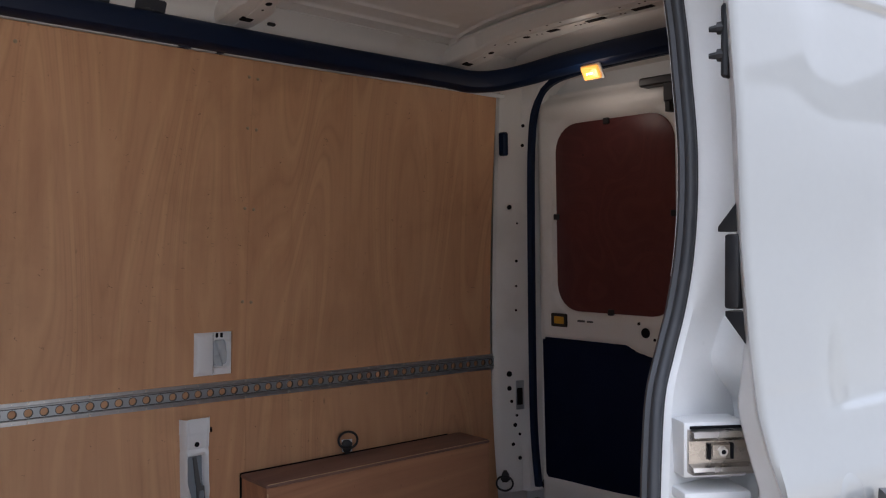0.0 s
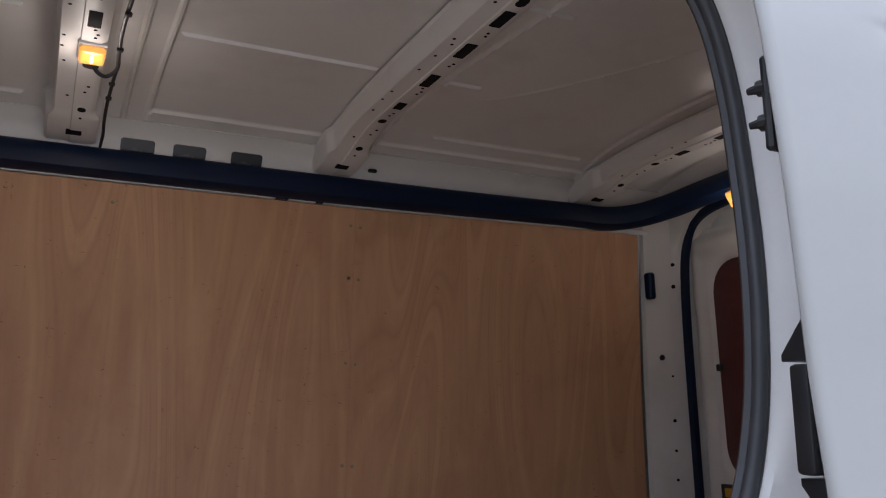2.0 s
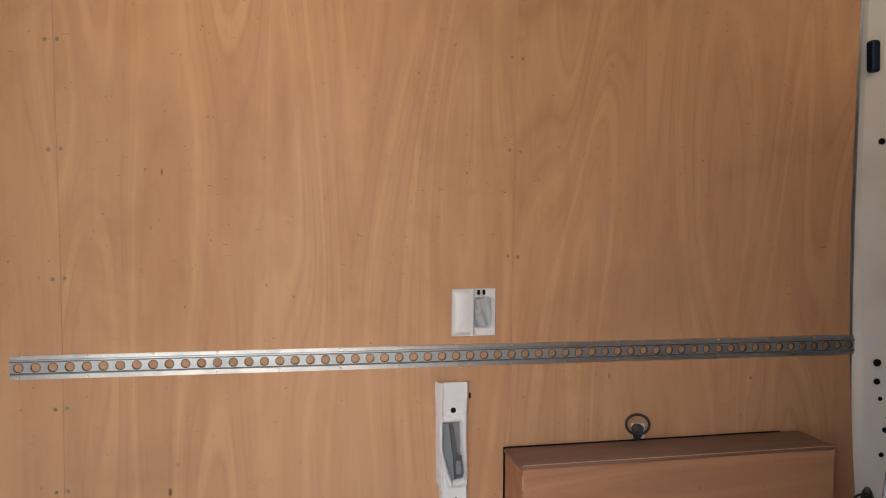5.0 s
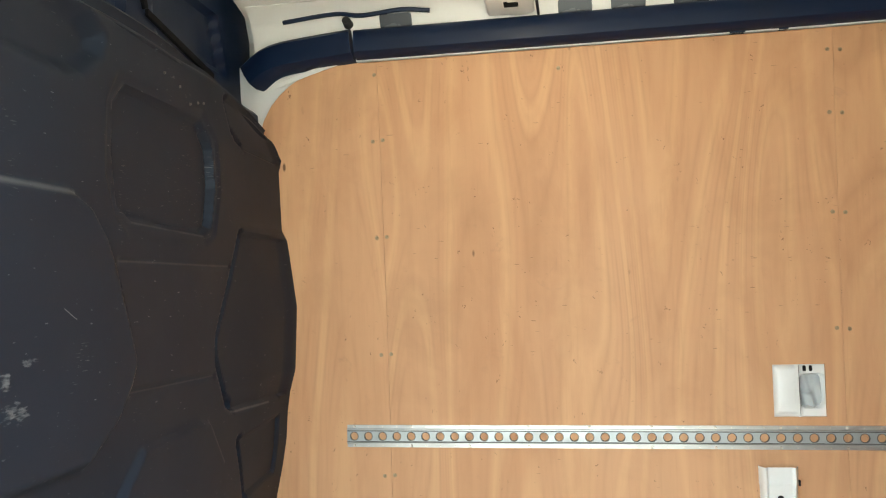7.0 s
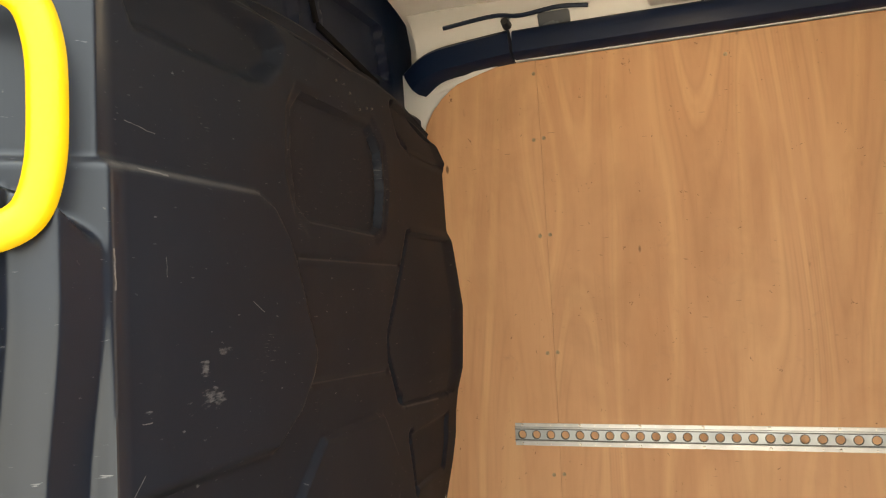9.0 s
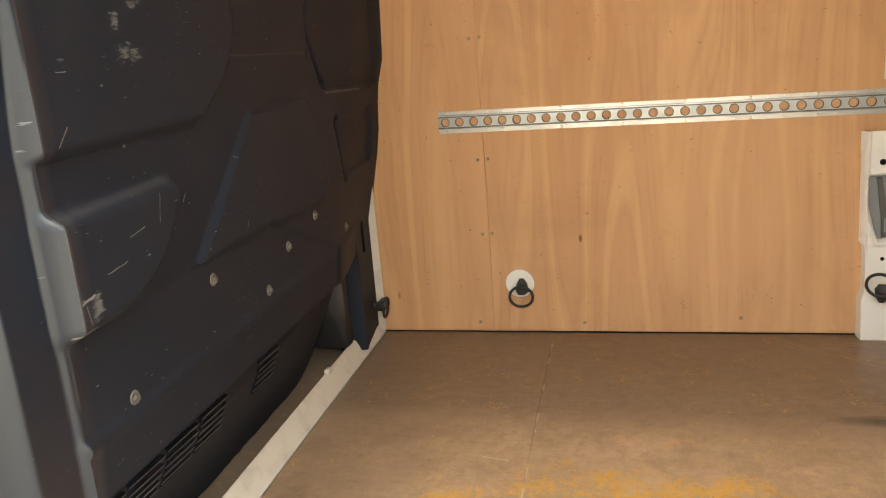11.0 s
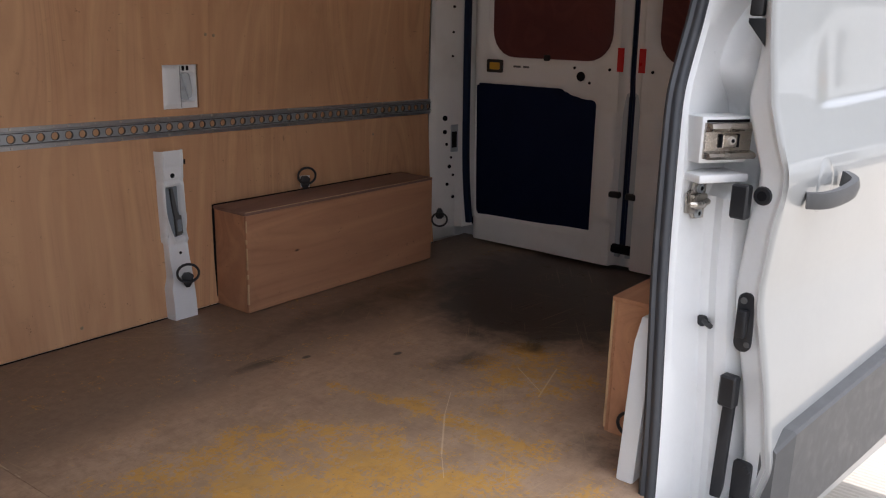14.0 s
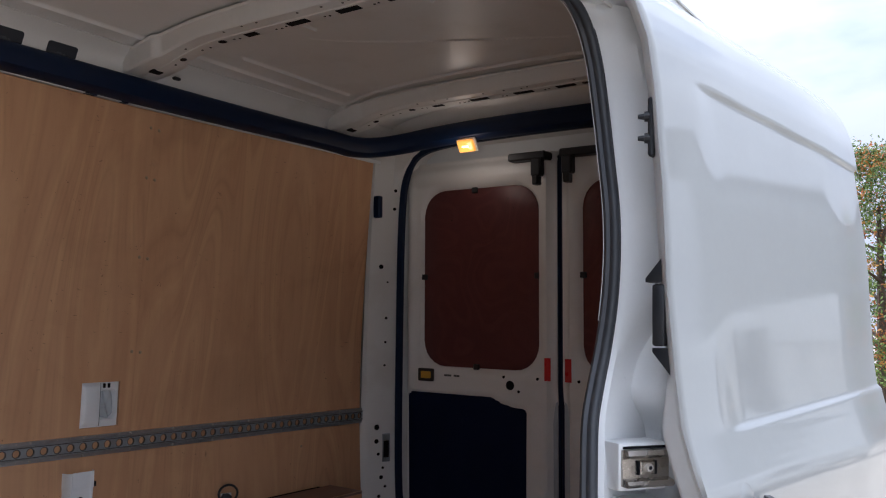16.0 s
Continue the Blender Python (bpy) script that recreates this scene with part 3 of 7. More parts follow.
def box(bm, x0, x1, y0, y1, z0, z1, bevel=0.0, seg=1):
    v = [bm.verts.new((x, y, z)) for x in (x0, x1) for y in (y0, y1) for z in (z0, z1)]
    fs = [bm.faces.new([v[i] for i in q]) for q in ((0, 1, 3, 2), (4, 6, 7, 5), (0, 4, 5, 1), (2, 3, 7, 6), (0, 2, 6, 4), (1, 5, 7, 3))]
    if bevel:
        es = list({e for f in fs for e in f.edges})
        bmesh.ops.bevel(bm, geom=es, offset=bevel, segments=seg, affect="EDGES", profile=0.5)
    return bm


def boxed(*a, **k):
    return box(bmesh.new(), *a, **k)


def prism(bm, outline, axis, lo, hi, bevel=0.0):
    """A 2D outline, in the two other axes in order, pulled along an axis."""
    def at(p, h):
        q = list(p)
        q.insert("xyz".index(axis), h)
        return bm.verts.new(q)
    a, b = [at(p, lo) for p in outline], [at(p, hi) for p in outline]
    n = len(a)
    fs = [bm.faces.new(a), bm.faces.new(b[::-1])]
    fs += [bm.faces.new((a[i], b[i], b[(i + 1) % n], a[(i + 1) % n])) for i in range(n)]
    if bevel:
        es = list(fs[0].edges) + list(fs[1].edges)
        bmesh.ops.bevel(bm, geom=es, offset=bevel, segments=2, affect="EDGES", profile=0.5)
    return bm


def cyl(bm, p0, p1, r0, r1=None, n=16, cap=True):
    r1 = r0 if r1 is None else r1
    p0, p1 = Vector(p0), Vector(p1)
    q = (p1 - p0).to_track_quat("Z", "Y")
    rings = []
    for p, r in ((p0, r0), (p1, r1)):
        rings.append([bm.verts.new(p + q @ Vector((r * math.cos(2 * math.pi * i / n), r * math.sin(2 * math.pi * i / n), 0))) for i in range(n)])
    for i in range(n):
        bm.faces.new((rings[0][i], rings[0][(i + 1) % n], rings[1][(i + 1) % n], rings[1][i]))
    if cap:
        bm.faces.new(rings[0][::-1])
        bm.faces.new(rings[1])
    return bm


def smooth_line(pts, per=6, closed=False):
    """Catmull-Rom points along a few knots."""
    k = [Vector(p) for p in pts]
    n = len(k)
    out = []
    for i in range(n if closed else n - 1):
        g = lambda j: k[j % n] if closed else k[max(0, min(n - 1, j))]
        a, b, c, d = g(i - 1), g(i), g(i + 1), g(i + 2)
        for s in range(per):
            t = s / per
            out.append(0.5 * ((2 * b) + (c - a) * t + (2 * a - 5 * b + 4 * c - d) * t * t + (3 * b - a - 3 * c + d) * t ** 3))
    if not closed:
        out.append(k[-1])
    return out


def sweep(bm, line, section, up=(0, 0, 1), closed=False, cap=True):
    """A 2D section (side, up) swept along a line."""
    line = [Vector(p) for p in line]
    n = len(line)
    rings = []
    for i, p in enumerate(line):
        a = line[(i - 1) % n] if closed or i else p
        b = line[(i + 1) % n] if closed or i < n - 1 else p
        t = (b - a).normalized()
        side = t.cross(Vector(up))
        side = side.normalized() if side.length > 1e-6 else Vector((1, 0, 0))
        u = side.cross(t).normalized()
        rings.append([bm.verts.new(p + side * s + u * w) for s, w in section])
    m = len(section)
    for i in range(n if closed else n - 1):
        r0, r1 = rings[i], rings[(i + 1) % n]
        for j in range(m):
            bm.faces.new((r0[j], r0[(j + 1) % m], r1[(j + 1) % m], r1[j]))
    if cap and not closed:
        bm.faces.new(rings[0][::-1])
        bm.faces.new(rings[-1])
    return bm


def circle(r, n=10):
    return [(r * math.cos(2 * math.pi * i / n), r * math.sin(2 * math.pi * i / n)) for i in range(n)]


def tube(bm, line, r, n=10, closed=False):
    return sweep(bm, line, circle(r, n), (0.13, 0.21, 0.97), closed)


def skin(bm, rows):
    """A sheet through rows of points."""
    g = [[bm.verts.new(p) for p in r] for r in rows]
    for i in range(len(g) - 1):
        for j in range(len(g[0]) - 1):
            bm.faces.new((g[i][j], g[i][j + 1], g[i + 1][j + 1], g[i + 1][j]))
    return bm


def thick(ob, t, offset=-1):
    """Gives a sheet its thickness, with crisp rims. offset: -1 behind the face, 0 about it, 1 before it."""
    me = ob.data
    co = [v.co.copy() for v in me.vertices]
    no = [v.normal.copy() for v in me.vertices]
    front, back = t * (offset + 1) / 2, t * (offset - 1) / 2
    vs = [tuple(c + n * front) for c, n in zip(co, no)] + [tuple(c + n * back) for c, n in zip(co, no)]
    k = len(co)
    faces = [tuple(p.vertices) for p in me.polygons]
    use = {}
    for f in faces:
        for a, b in zip(f, f[1:] + f[:1]):
            use.setdefault((min(a, b), max(a, b)), []).append((a, b))
    fs = faces + [tuple(i + k for i in reversed(f)) for f in faces]
    fs += [(b, a, a + k, b + k) for (a, b) in (e[0] for e in use.values() if len(e) == 1)]
    mat = me.materials[0]
    fresh = bpy.data.meshes.new(me.name)
    fresh.from_pydata(vs, [], fs)
    fresh.shade_smooth()
    fresh.set_sharp_from_angle(angle=0.7)
    fresh.materials.append(mat)
    ob.data = fresh
    return ob


def soft_step(a, b, x):
    t = min(1, max(0, (x - a) / (b - a)))
    return t * t * (3 - 2 * t)


def lerp_table(table, x):
    if x <= table[0][0]:
        return table[0][1]
    for (a, u), (b, v) in zip(table, table[1:]):
        if x <= b:
            return u + (v - u) * (x - a) / (b - a)
    return table[-1][1]


def inside_dist(poly, p):
    """Signed distance to a polygon, positive inside."""
    x, y = p
    best, odd = 1e9, False
    n = len(poly)
    for i in range(n):
        (x0, y0), (x1, y1) = poly[i], poly[(i + 1) % n]
        dx, dy = x1 - x0, y1 - y0
        t = max(0, min(1, ((x - x0) * dx + (y - y0) * dy) / (dx * dx + dy * dy + 1e-12)))
        best = min(best, math.hypot(x - x0 - t * dx, y - y0 - t * dy))
        if (y0 > y) != (y1 > y) and x < x0 + (y - y0) * dx / dy:
            odd = not odd
    return best if odd else -best


def rounded(x0, x1, y0, y1, r, n=5):
    """A rounded rectangle's outline."""
    out = []
    for cx, cy, a in ((x1 - r, y1 - r, 0), (x0 + r, y1 - r, 90), (x0 + r, y0 + r, 180), (x1 - r, y0 + r, 270)):
        for i in range(n + 1):
            t = radians(a + 90 * i / n)
            out.append((cx + r * math.cos(t), cy + r * math.sin(t)))
    return out


def ring_plate(bm, outer, inner, axis, lo, hi):
    """A plate with a hole: two outlines of equal count, pulled along an axis."""
    def at(p, h):
        q = list(p)
        q.insert("xyz".index(axis), h)
        return bm.verts.new(q)
    n = len(outer)
    o0, o1, i0, i1 = [[at(p, h) for p in loop] for loop in (outer, inner) for h in (lo, hi)]
    for k in range(n):
        j = (k + 1) % n
        for a, b in ((o0, i0), (i1, o1), (o1, o0), (i0, i1)):
            bm.faces.new((a[k], a[j], b[j], b[k]))
    return bm


def relief(bm, us, vs, place):
    """A sheet over a grid of two coordinates, shaped by place(u, v)."""
    return skin(bm, [[place(u, v) for u in us] for v in vs])


def steps(a, b, d):
    n = max(1, round((b - a) / d))
    return [a + (b - a) * i / n for i in range(n + 1)]


# ---- the van's main measures ----
WALL_Y = 1.785          # foot of the far lining
NEAR_Y = 0.135          # face of the near lining behind the doorway
MID_Y = 0.945           # middle of the van
REAR_X = 2.90           # inner face of the rear doors
SILL_Y = 0.105          # edge of the floor in the doorway
GROUND_Z = -0.58
LEAN = [(0.0, 0.0), (0.25, 0.014), (0.6, 0.024), (0.9, 0.018), (1.2, 0.004), (1.46, -0.012), (1.7, -0.026)]


def wall_y(x, z):
    """The lining bows out at waist height and leans in towards the roof, more so at the rear."""
    return WALL_Y + lerp_table(LEAN, z) - 0.05 * soft_step(1.4, 2.75, x) * max(0, z / 1.68) ** 2


def skew(y):
    """The front of the load bay runs a little out of square."""
    return 0.036 * (WALL_Y - y)


# ---- ground ----
def build_ground():
    bm = bmesh.new()
    xs = [-900, -60, -6, 0, 2, 4, 6, 10, 60, 900]
    skin(bm, [[(x, y, GROUND_Z) for x in xs] for y in (-900, -60, -8, -2, 0, 3, 8, 60, 900)])
    tagged(part("ground", bm, M_CONCRETE, smooth=0), "pale brushed concrete yard around the van", "ground", kind="structure")


build_ground()


# ---- floor ----
def build_floor():
    top = tagged(part("floor", boxed(-0.12, 3.02, 0.112, 1.84, -0.05, -0.015), M_INNER, smooth=0),
                 "brown film-faced plywood load floor, worn yellow at the doorway", "floor", kind="structure")
    seam = lambda y: 0.528 + 0.044 * (WALL_Y - y)
    edge = lambda y: 0.012 + skew(y)
    g = 0.00015
    for lo, hi in ((edge, lambda y: seam(y) - g), (lambda y: seam(y) + g, lambda y: 2.985)):
        bm = bmesh.new()
        prism(bm, [(lo(SILL_Y), SILL_Y), (hi(SILL_Y), SILL_Y), (hi(1.79), 1.79), (lo(1.79), 1.79)], "z", -0.015, 0.0, 0.0012)
        part("floor_board", bm, M_FLOOR, top)
    return top


build_floor()


# ---- far side lining ----
HATCH = (1.388, 1.520, 0.674, 0.812)


def build_far_wall():
    back = tagged(part("wall_far", boxed(-0.1, 3.0, 1.85, 1.9, -0.3, 1.80), M_INNER, smooth=0),
                  "honey-coloured plywood lining along the van's far side", "wall", kind="structure")

    def left(z):
        if z < 1.46:
            return -0.005
        a = min(1, (z - 1.46) / 0.225)
        return -0.005 + 0.27 * (1 - math.sqrt(max(0, 1 - a * a)))

    def top(x):
        return 1.685
    spans = ((None, 0.3527), (0.3535, 1.5667), (1.5673, 2.735))
    for a, b in spans:
        bm = bmesh.new()
        zs = sorted(set([0.004, 0.12, 0.25, 0.4, 0.5, 0.6, HATCH[2], HATCH[3], 0.9, 1.05, 1.2, 1.33, 1.46, 1.5, 1.54, 1.58, 1.61, 1.635, 1.655, 1.67, 1.68, 1.685]))
        if a is None:
            rows = []
            for z in zs:
                x0 = left(z)
                rows.append([(x0 + (b - x0) * i / 8, wall_y(b, z), z) for i in range(9)])
            skin(bm, rows)
        else:
            xs = sorted(set([a, b] + [x for x in steps(a, b, 0.16)] + ([HATCH[0], HATCH[1]] if a < HATCH[0] < b else [])))
            g = [[bm.verts.new((a + (x - a) * ((2.722 - 0.06 * z - a) / (b - a) if b > 2.5 else 1), wall_y(x, z), z)) for x in xs] for z in zs]
            for i in range(len(zs) - 1):
                for j in range(len(xs) - 1):
                    cx, cz = (xs[j] + xs[j + 1]) / 2, (zs[i] + zs[i + 1]) / 2
                    if HATCH[0] < cx < HATCH[1] and HATCH[2] < cz < HATCH[3]:
                        continue
                    bm.faces.new((g[i][j], g[i][j + 1], g[i + 1][j + 1], g[i + 1][j]))
        bmesh.ops.recalc_face_normals(bm, faces=bm.faces)
        ob = part("ply_sheet", bm, M_PLY, back, smooth=1.0)
        thick(ob, 0.009, 0)
    # screws
    proto = None
    spots = []
    for z in (1.463, 1.19, 0.858, 0.518, 0.30):
        spots += [(0.362, z), (0.333, z - 0.002)]
    for z in (1.626, 1.463, 1.205, 0.902):
        spots += [(1.584, z), (1.553, z + 0.003)]
    spots += [(0.345, 1.648), (0.861, 1.63), (2.2, 1.61), (2.34, 0.52), (0.62, 0.03), (1.05, 0.045), (0.31, 0.03)]
    for x, z in spots:
        y = wall_y(x, z) - 0.0048
        m = pose(x, y, z)
        if proto is None:
            bm = cyl(bmesh.new(), (0, 0, 0), (0, -0.0008, 0), 0.0056, 0.0052, 12)
            cyl(bm, (0, -0.0008, 0), (0, -0.0024, 0), 0.0042, 0.0026, 10)
            proto = part("screw", bm, M_BRASS, back, move=m)
        else:
            share(proto, "screw", m, back)
    # the dark gap and grit along the foot of the sheets
    bm = boxed(0.0, 2.74, WALL_Y - 0.0065, WALL_Y - 0.0045, 0.0005, 0.0035)
    part("foot_gap", bm, M_HOLE, back, "dark dirty joint")


build_far_wall()


# ---- ceiling, ribs, cantrail and trims ----
def roof_z(y):
    d = abs(y - MID_Y) / 0.80
    return 1.895 - 0.075 * d ** 4


def build_ceiling():
    bm = bmesh.new()
    ys = steps(0.10, 1.79, 0.004)
    xs = steps(-0.02, 2.86, 0.006)

    def place(x, y):
        z = roof_z(y)
        def bead(d, w=0.006, h=0.008):
            return h * soft_step(w, w * 0.35, abs(d))
        for cy, spans in ((0.28, ((0.10, 0.62), (0.92, 1.40), (1.60, 2.36))), (0.74, ((0.10, 0.62), (0.94, 1.41), (1.57, 1.70))), (1.175, ((0.10, 0.62), (0.94, 1.41), (1.57, 1.70))), (1.61, ((0.10, 0.62), (0.92, 1.42), (1.57, 2.36))), (1.53, ((1.72, 2.26),))):
            if any(a < x < b for a, b in spans):
                z -= bead(y - cy)
        if 0.24 < y < 1.66:
            z -= bead(x - 0.865, 0.008, 0.010) + bead(x - 0.925, 0.006)
            z -= bead(x - 1.60 - 0.05 * ((1.1 - y) / 0.5) * (1 if y < 1.1 else 0.5), 0.008)
            z -= bead(x - 2.285 - 0.03 * ((y - 0.945) / 0.6) ** 2, 0.008)
        # a long bowed line in the rear bay
        if 0.5 < y < 1.25 and 1.7 < x < 2.25:
            z -= bead(x - 1.74 - 0.42 * ((1.25 - y) / 0.75) ** 0.7, 0.005, 0.004)
        return (x, y, z)
    relief(bm, xs, ys, place)
    ob = part("ceiling", bm, M_INNER, smooth=1.2)
    thick(ob, 0.004, 1)
    tagged(ob, "bare painted steel roof skin with pressed ribs", "ceiling", kind="structure")


build_ceiling()


RIB_SLOTS = (  # along the bow, half length, half width, round
    (0.70, 0.013, 0.019, 0), (0.585, 0.011, 0.010, 1), (0.407, 0.014, 0.011, 1), (0.283, 0.024, 0.012, 0), (0.10, 0.038, 0.013, 0), (-0.083, 0.038, 0.013, 0), (-0.247, 0.036, 0.013, 0), (-0.325, 0.018, 0.011, 1), (-0.45, 0.014, 0.011, 1), (-0.585, 0.011, 0.010, 1), (-0.70, 0.013, 0.019, 0))
RIB_HOLES = ((0.056, -0.032), (-0.028, -0.030), (-0.095, -0.022), (-0.122, -0.030), (0.206, -0.038), (0.345, -0.034), (0.263, -0.040), (-0.30, -0.030), (0.19, 0.022), (0.172, 0.026), (0.15, 0.020), (0.005, 0.020), (-0.01, 0.024), (-0.165, 0.022), (-0.18, 0.020), (0.34, 0.022), (0.36, 0.018), (0.47, 0.024), (0.50, 0.018), (0.53, -0.02), (0.62, 0.015))


def build_rib(x, skip=()):
    """A flat-bottomed roof bow that stands a little clear of the skin, with slots and holes along it."""
    rib = thing("roof_rib", "pressed white steel roof bow with slots and holes", "roof bow", "roof bows", "structure", (x, MID_Y, 1.8))
    h = 0.050

    def drop(y):
        return 1.832 - 1.8 - 0.052 * soft_step(0.40, 0.78, abs(y))
    bm = bmesh.new()
    rows = []
    for y in steps(-0.77, 0.77, 0.01):
        z, zr = drop(y), roof_z(y + MID_Y) - 1.8
        fat = 0.014 * soft_step(0.60, 0.63, abs(y))
        lip = 0.004 * soft_step(0.60, 0.62, abs(y))
        rows.append([(-h - 0.012 - fat, y, zr - 0.007), (-h - 0.005 - fat, y, zr - 0.012), (-h - 0.001 - fat, y, z + 0.006 - lip), (-h + 0.005 - fat, y, z - lip), (-0.006, y, z - lip), (-0.004, y, z - 0.003 - lip),
                     (h - 0.014, y, z - 0.003 - lip), (h - 0.010 + fat, y, z - lip), (h - 0.003 + fat, y, z + 0.004 - lip), (h + 0.002 + fat, y, zr - 0.012), (h + 0.016 + fat, y, zr - 0.007)])
    skin(bm, rows)
    thick(part("bow", bm, M_INNER, rib, smooth=0.5), 0.0015, 0)

    def hole(y, ly, lx, off, r):
        lip = 0.004 * soft_step(0.60, 0.62, abs(y)) + (0.003 if off > -0.004 else 0.0)
        tilt = math.degrees(math.atan2(drop(y + 0.01) - drop(y - 0.01), 0.02))
        part("slot", prism(bmesh.new(), rounded(-lx, lx, -ly, ly, r, 4), "z", -0.0016, 0.0022), M_HOLE, rib, move=pose(off, y, drop(y) - lip, tilt))
    for y, ly, lx, round_end in RIB_SLOTS:
        if y not in skip:
            hole(y, ly, lx, 0.016 if abs(y) < 0.65 else 0.004, min(lx, ly) * (0.98 if round_end else 0.25))
    for y, off in RIB_HOLES:
        hole(y, 0.0036, 0.0036, off, 0.0034)
    return rib


build_rib(0.742, (0.407, 0.283))
build_rib(1.478)
build_rib(2.404)

# white cantrail above the dark trim, with cable slots
def build_cantrail(side):
    far = side > 0
    rail = thing("cantrail", "white steel roof rail above the trim with open slots", "roof rail", kind="structure", at=(0, MID_Y, 0))
    bm = bmesh.new()
    rows = []
    for x in steps(0.0, 2.8, 0.1):
        rows.append([(x, side * 0.80, 1.70), (x, side * 0.788, 1.765), (x, side * 0.772, 1.80), (x, side * 0.755, 1.822), (x, side * 0.72, 1.842)])
    skin(bm, rows)
    thick(part("rail_skin", bm, M_INNER, rail), 0.004, 0)
    if far:
        for x in (0.42, 0.912, 1.052, 1.214):
            bm = prism(bmesh.new(), rounded(-0.045, 0.045, -0.020, 0.020, 0.008, 3), "y", -0.002, 0.002)
            part("rail_slot", bm, M_GREYTRIM, rail, "dark open slot", move=pose(x, 0.7745, 1.786, 26))


build_cantrail(1)
build_cantrail(-1)


def build_roof_trim():
    trim = thing("trim", "dark moulded cover running round the top of the load bay", "trim", kind="structure")
    prof = [(-0.02, -0.046), (0.012, -0.046), (0.03, -0.032), (0.034, -0.004), (0.030, 0.022), (0.020, 0.031), (0.008, 0.034), (-0.02, 0.034)]
    line = [(0.30, 1.735, 1.736), (1.0, 1.732, 1.736), (1.8, 1.722, 1.736), (2.3, 1.70, 1.736), (2.46, 1.682, 1.732), (2.57, 1.64, 1.745), (2.64, 1.55, 1.766), (2.67, 1.42, 1.784),
            (2.685, 1.2, 1.796), (2.688, 0.945, 1.798), (2.685, 0.69, 1.796), (2.67, 0.47, 1.784), (2.62, 0.33, 1.765), (2.50, 0.22, 1.74), (2.3, 0.18, 1.736), (1.6, 0.16, 1.736)]
    part("cover", sweep(bmesh.new(), smooth_line(line, 8), prof), M_NAVY, trim, smooth=0.7)
    prof2 = [(a * 1.15, b * 1.1) for a, b in prof]
    line2 = [(0.292, 1.735, 1.736), (0.17, 1.738, 1.726), (0.08, 1.74, 1.716), (0.03, 1.745, 1.70), (-0.02, 1.76, 1.67)]
    part("end_cover", sweep(bmesh.new(), smooth_line(line2, 6)[::-1], prof2), M_NAVY, trim, smooth=0.7)
    # pale edge below the cover
    bm = bmesh.new()
    rows = []
    for x in steps(0.06, 2.66, 0.1):
        y = wall_y(x, 1.68)
        zt = 1.702 - (0.06 * (1 - soft_step(0.05, 0.26, x)) if x < 0.26 else 0)
        rows.append([(x, y - 0.012, zt - 0.016), (x, y - 0.013, zt - 0.003), (x, y + 0.02, zt + 0.01)])
    skin(bm, rows)
    thick(part("pale_edge", bm, M_WHITE, trim, "pale painted flange edge"), 0.003, 0)
    for x, w in ((1.446, 0.012), (1.33, 0.02)):
        part("clip", boxed(x - w, x + w, wall_y(x, 1.68) - 0.018, wall_y(x, 1.68), 1.686, 1.698, bevel=0.002), M_NAVY, trim)
    bm = tube(bmesh.new(), smooth_line([(0.10, 1.70, 1.80), (0.25, 1.70, 1.812), (0.33, 1.695, 1.80), (0.44, 1.69, 1.806), (0.52, 1.70, 1.80)], 6), 0.006, 6)
    part("loom", bm, M_NAVY, trim, "taped wiring loom")
    part("clip", cyl(bmesh.new(), (0.285, 1.72, 1.785), (0.285, 1.69, 1.79), 0.014, 0.011, 12), M_BLACK, trim)
    part("clip", boxed(1.585, 1.612, 1.69, 1.705, 1.79, 1.80, bevel=0.003), M_BLACK, trim)


build_roof_trim()

# painted body flange behind the lining's rounded corner
def build_corner_flange():
    bm = bmesh.new()
    skin(bm, [[(x, wall_y(0.2, z) + 0.012, z) for x in (-0.06, 0.1, 0.32)] for z in (1.3, 1.4, 1.5, 1.6, 1.70)])
    f = part("wall_flange", bm, M_WHITE)
    thick(f, 0.004)
    tagged(f, "white painted body flange beside the lining's rounded corner", "wall flange", kind="structure")


build_corner_flange()


# ---- near side: body, door pillar, sill ----
SEAL = [(1.40, 0.20, 1.708), (1.47, 0.20, 1.695), (1.522, 0.20, 1.66), (1.548, 0.192, 1.59), (1.560, 0.182, 1.49), (1.556, 0.167, 1.38), (1.547, 0.151, 1.27), (1.541, 0.146, 1.17), (1.536, 0.150, 1.07), (1.522, 0.157, 0.98), (1.492, 0.160, 0.90), (1.462, 0.158, 0.83), (1.440, 0.150, 0.73), (1.424, 0.142, 0.60), (1.412, 0.134, 0.48), (1.395, 0.120, 0.34), (1.382, 0.106, 0.16), (1.376, 0.100, 0.0), (1.374, 0.098, -0.05), (1.372, 0.096, -0.09)]


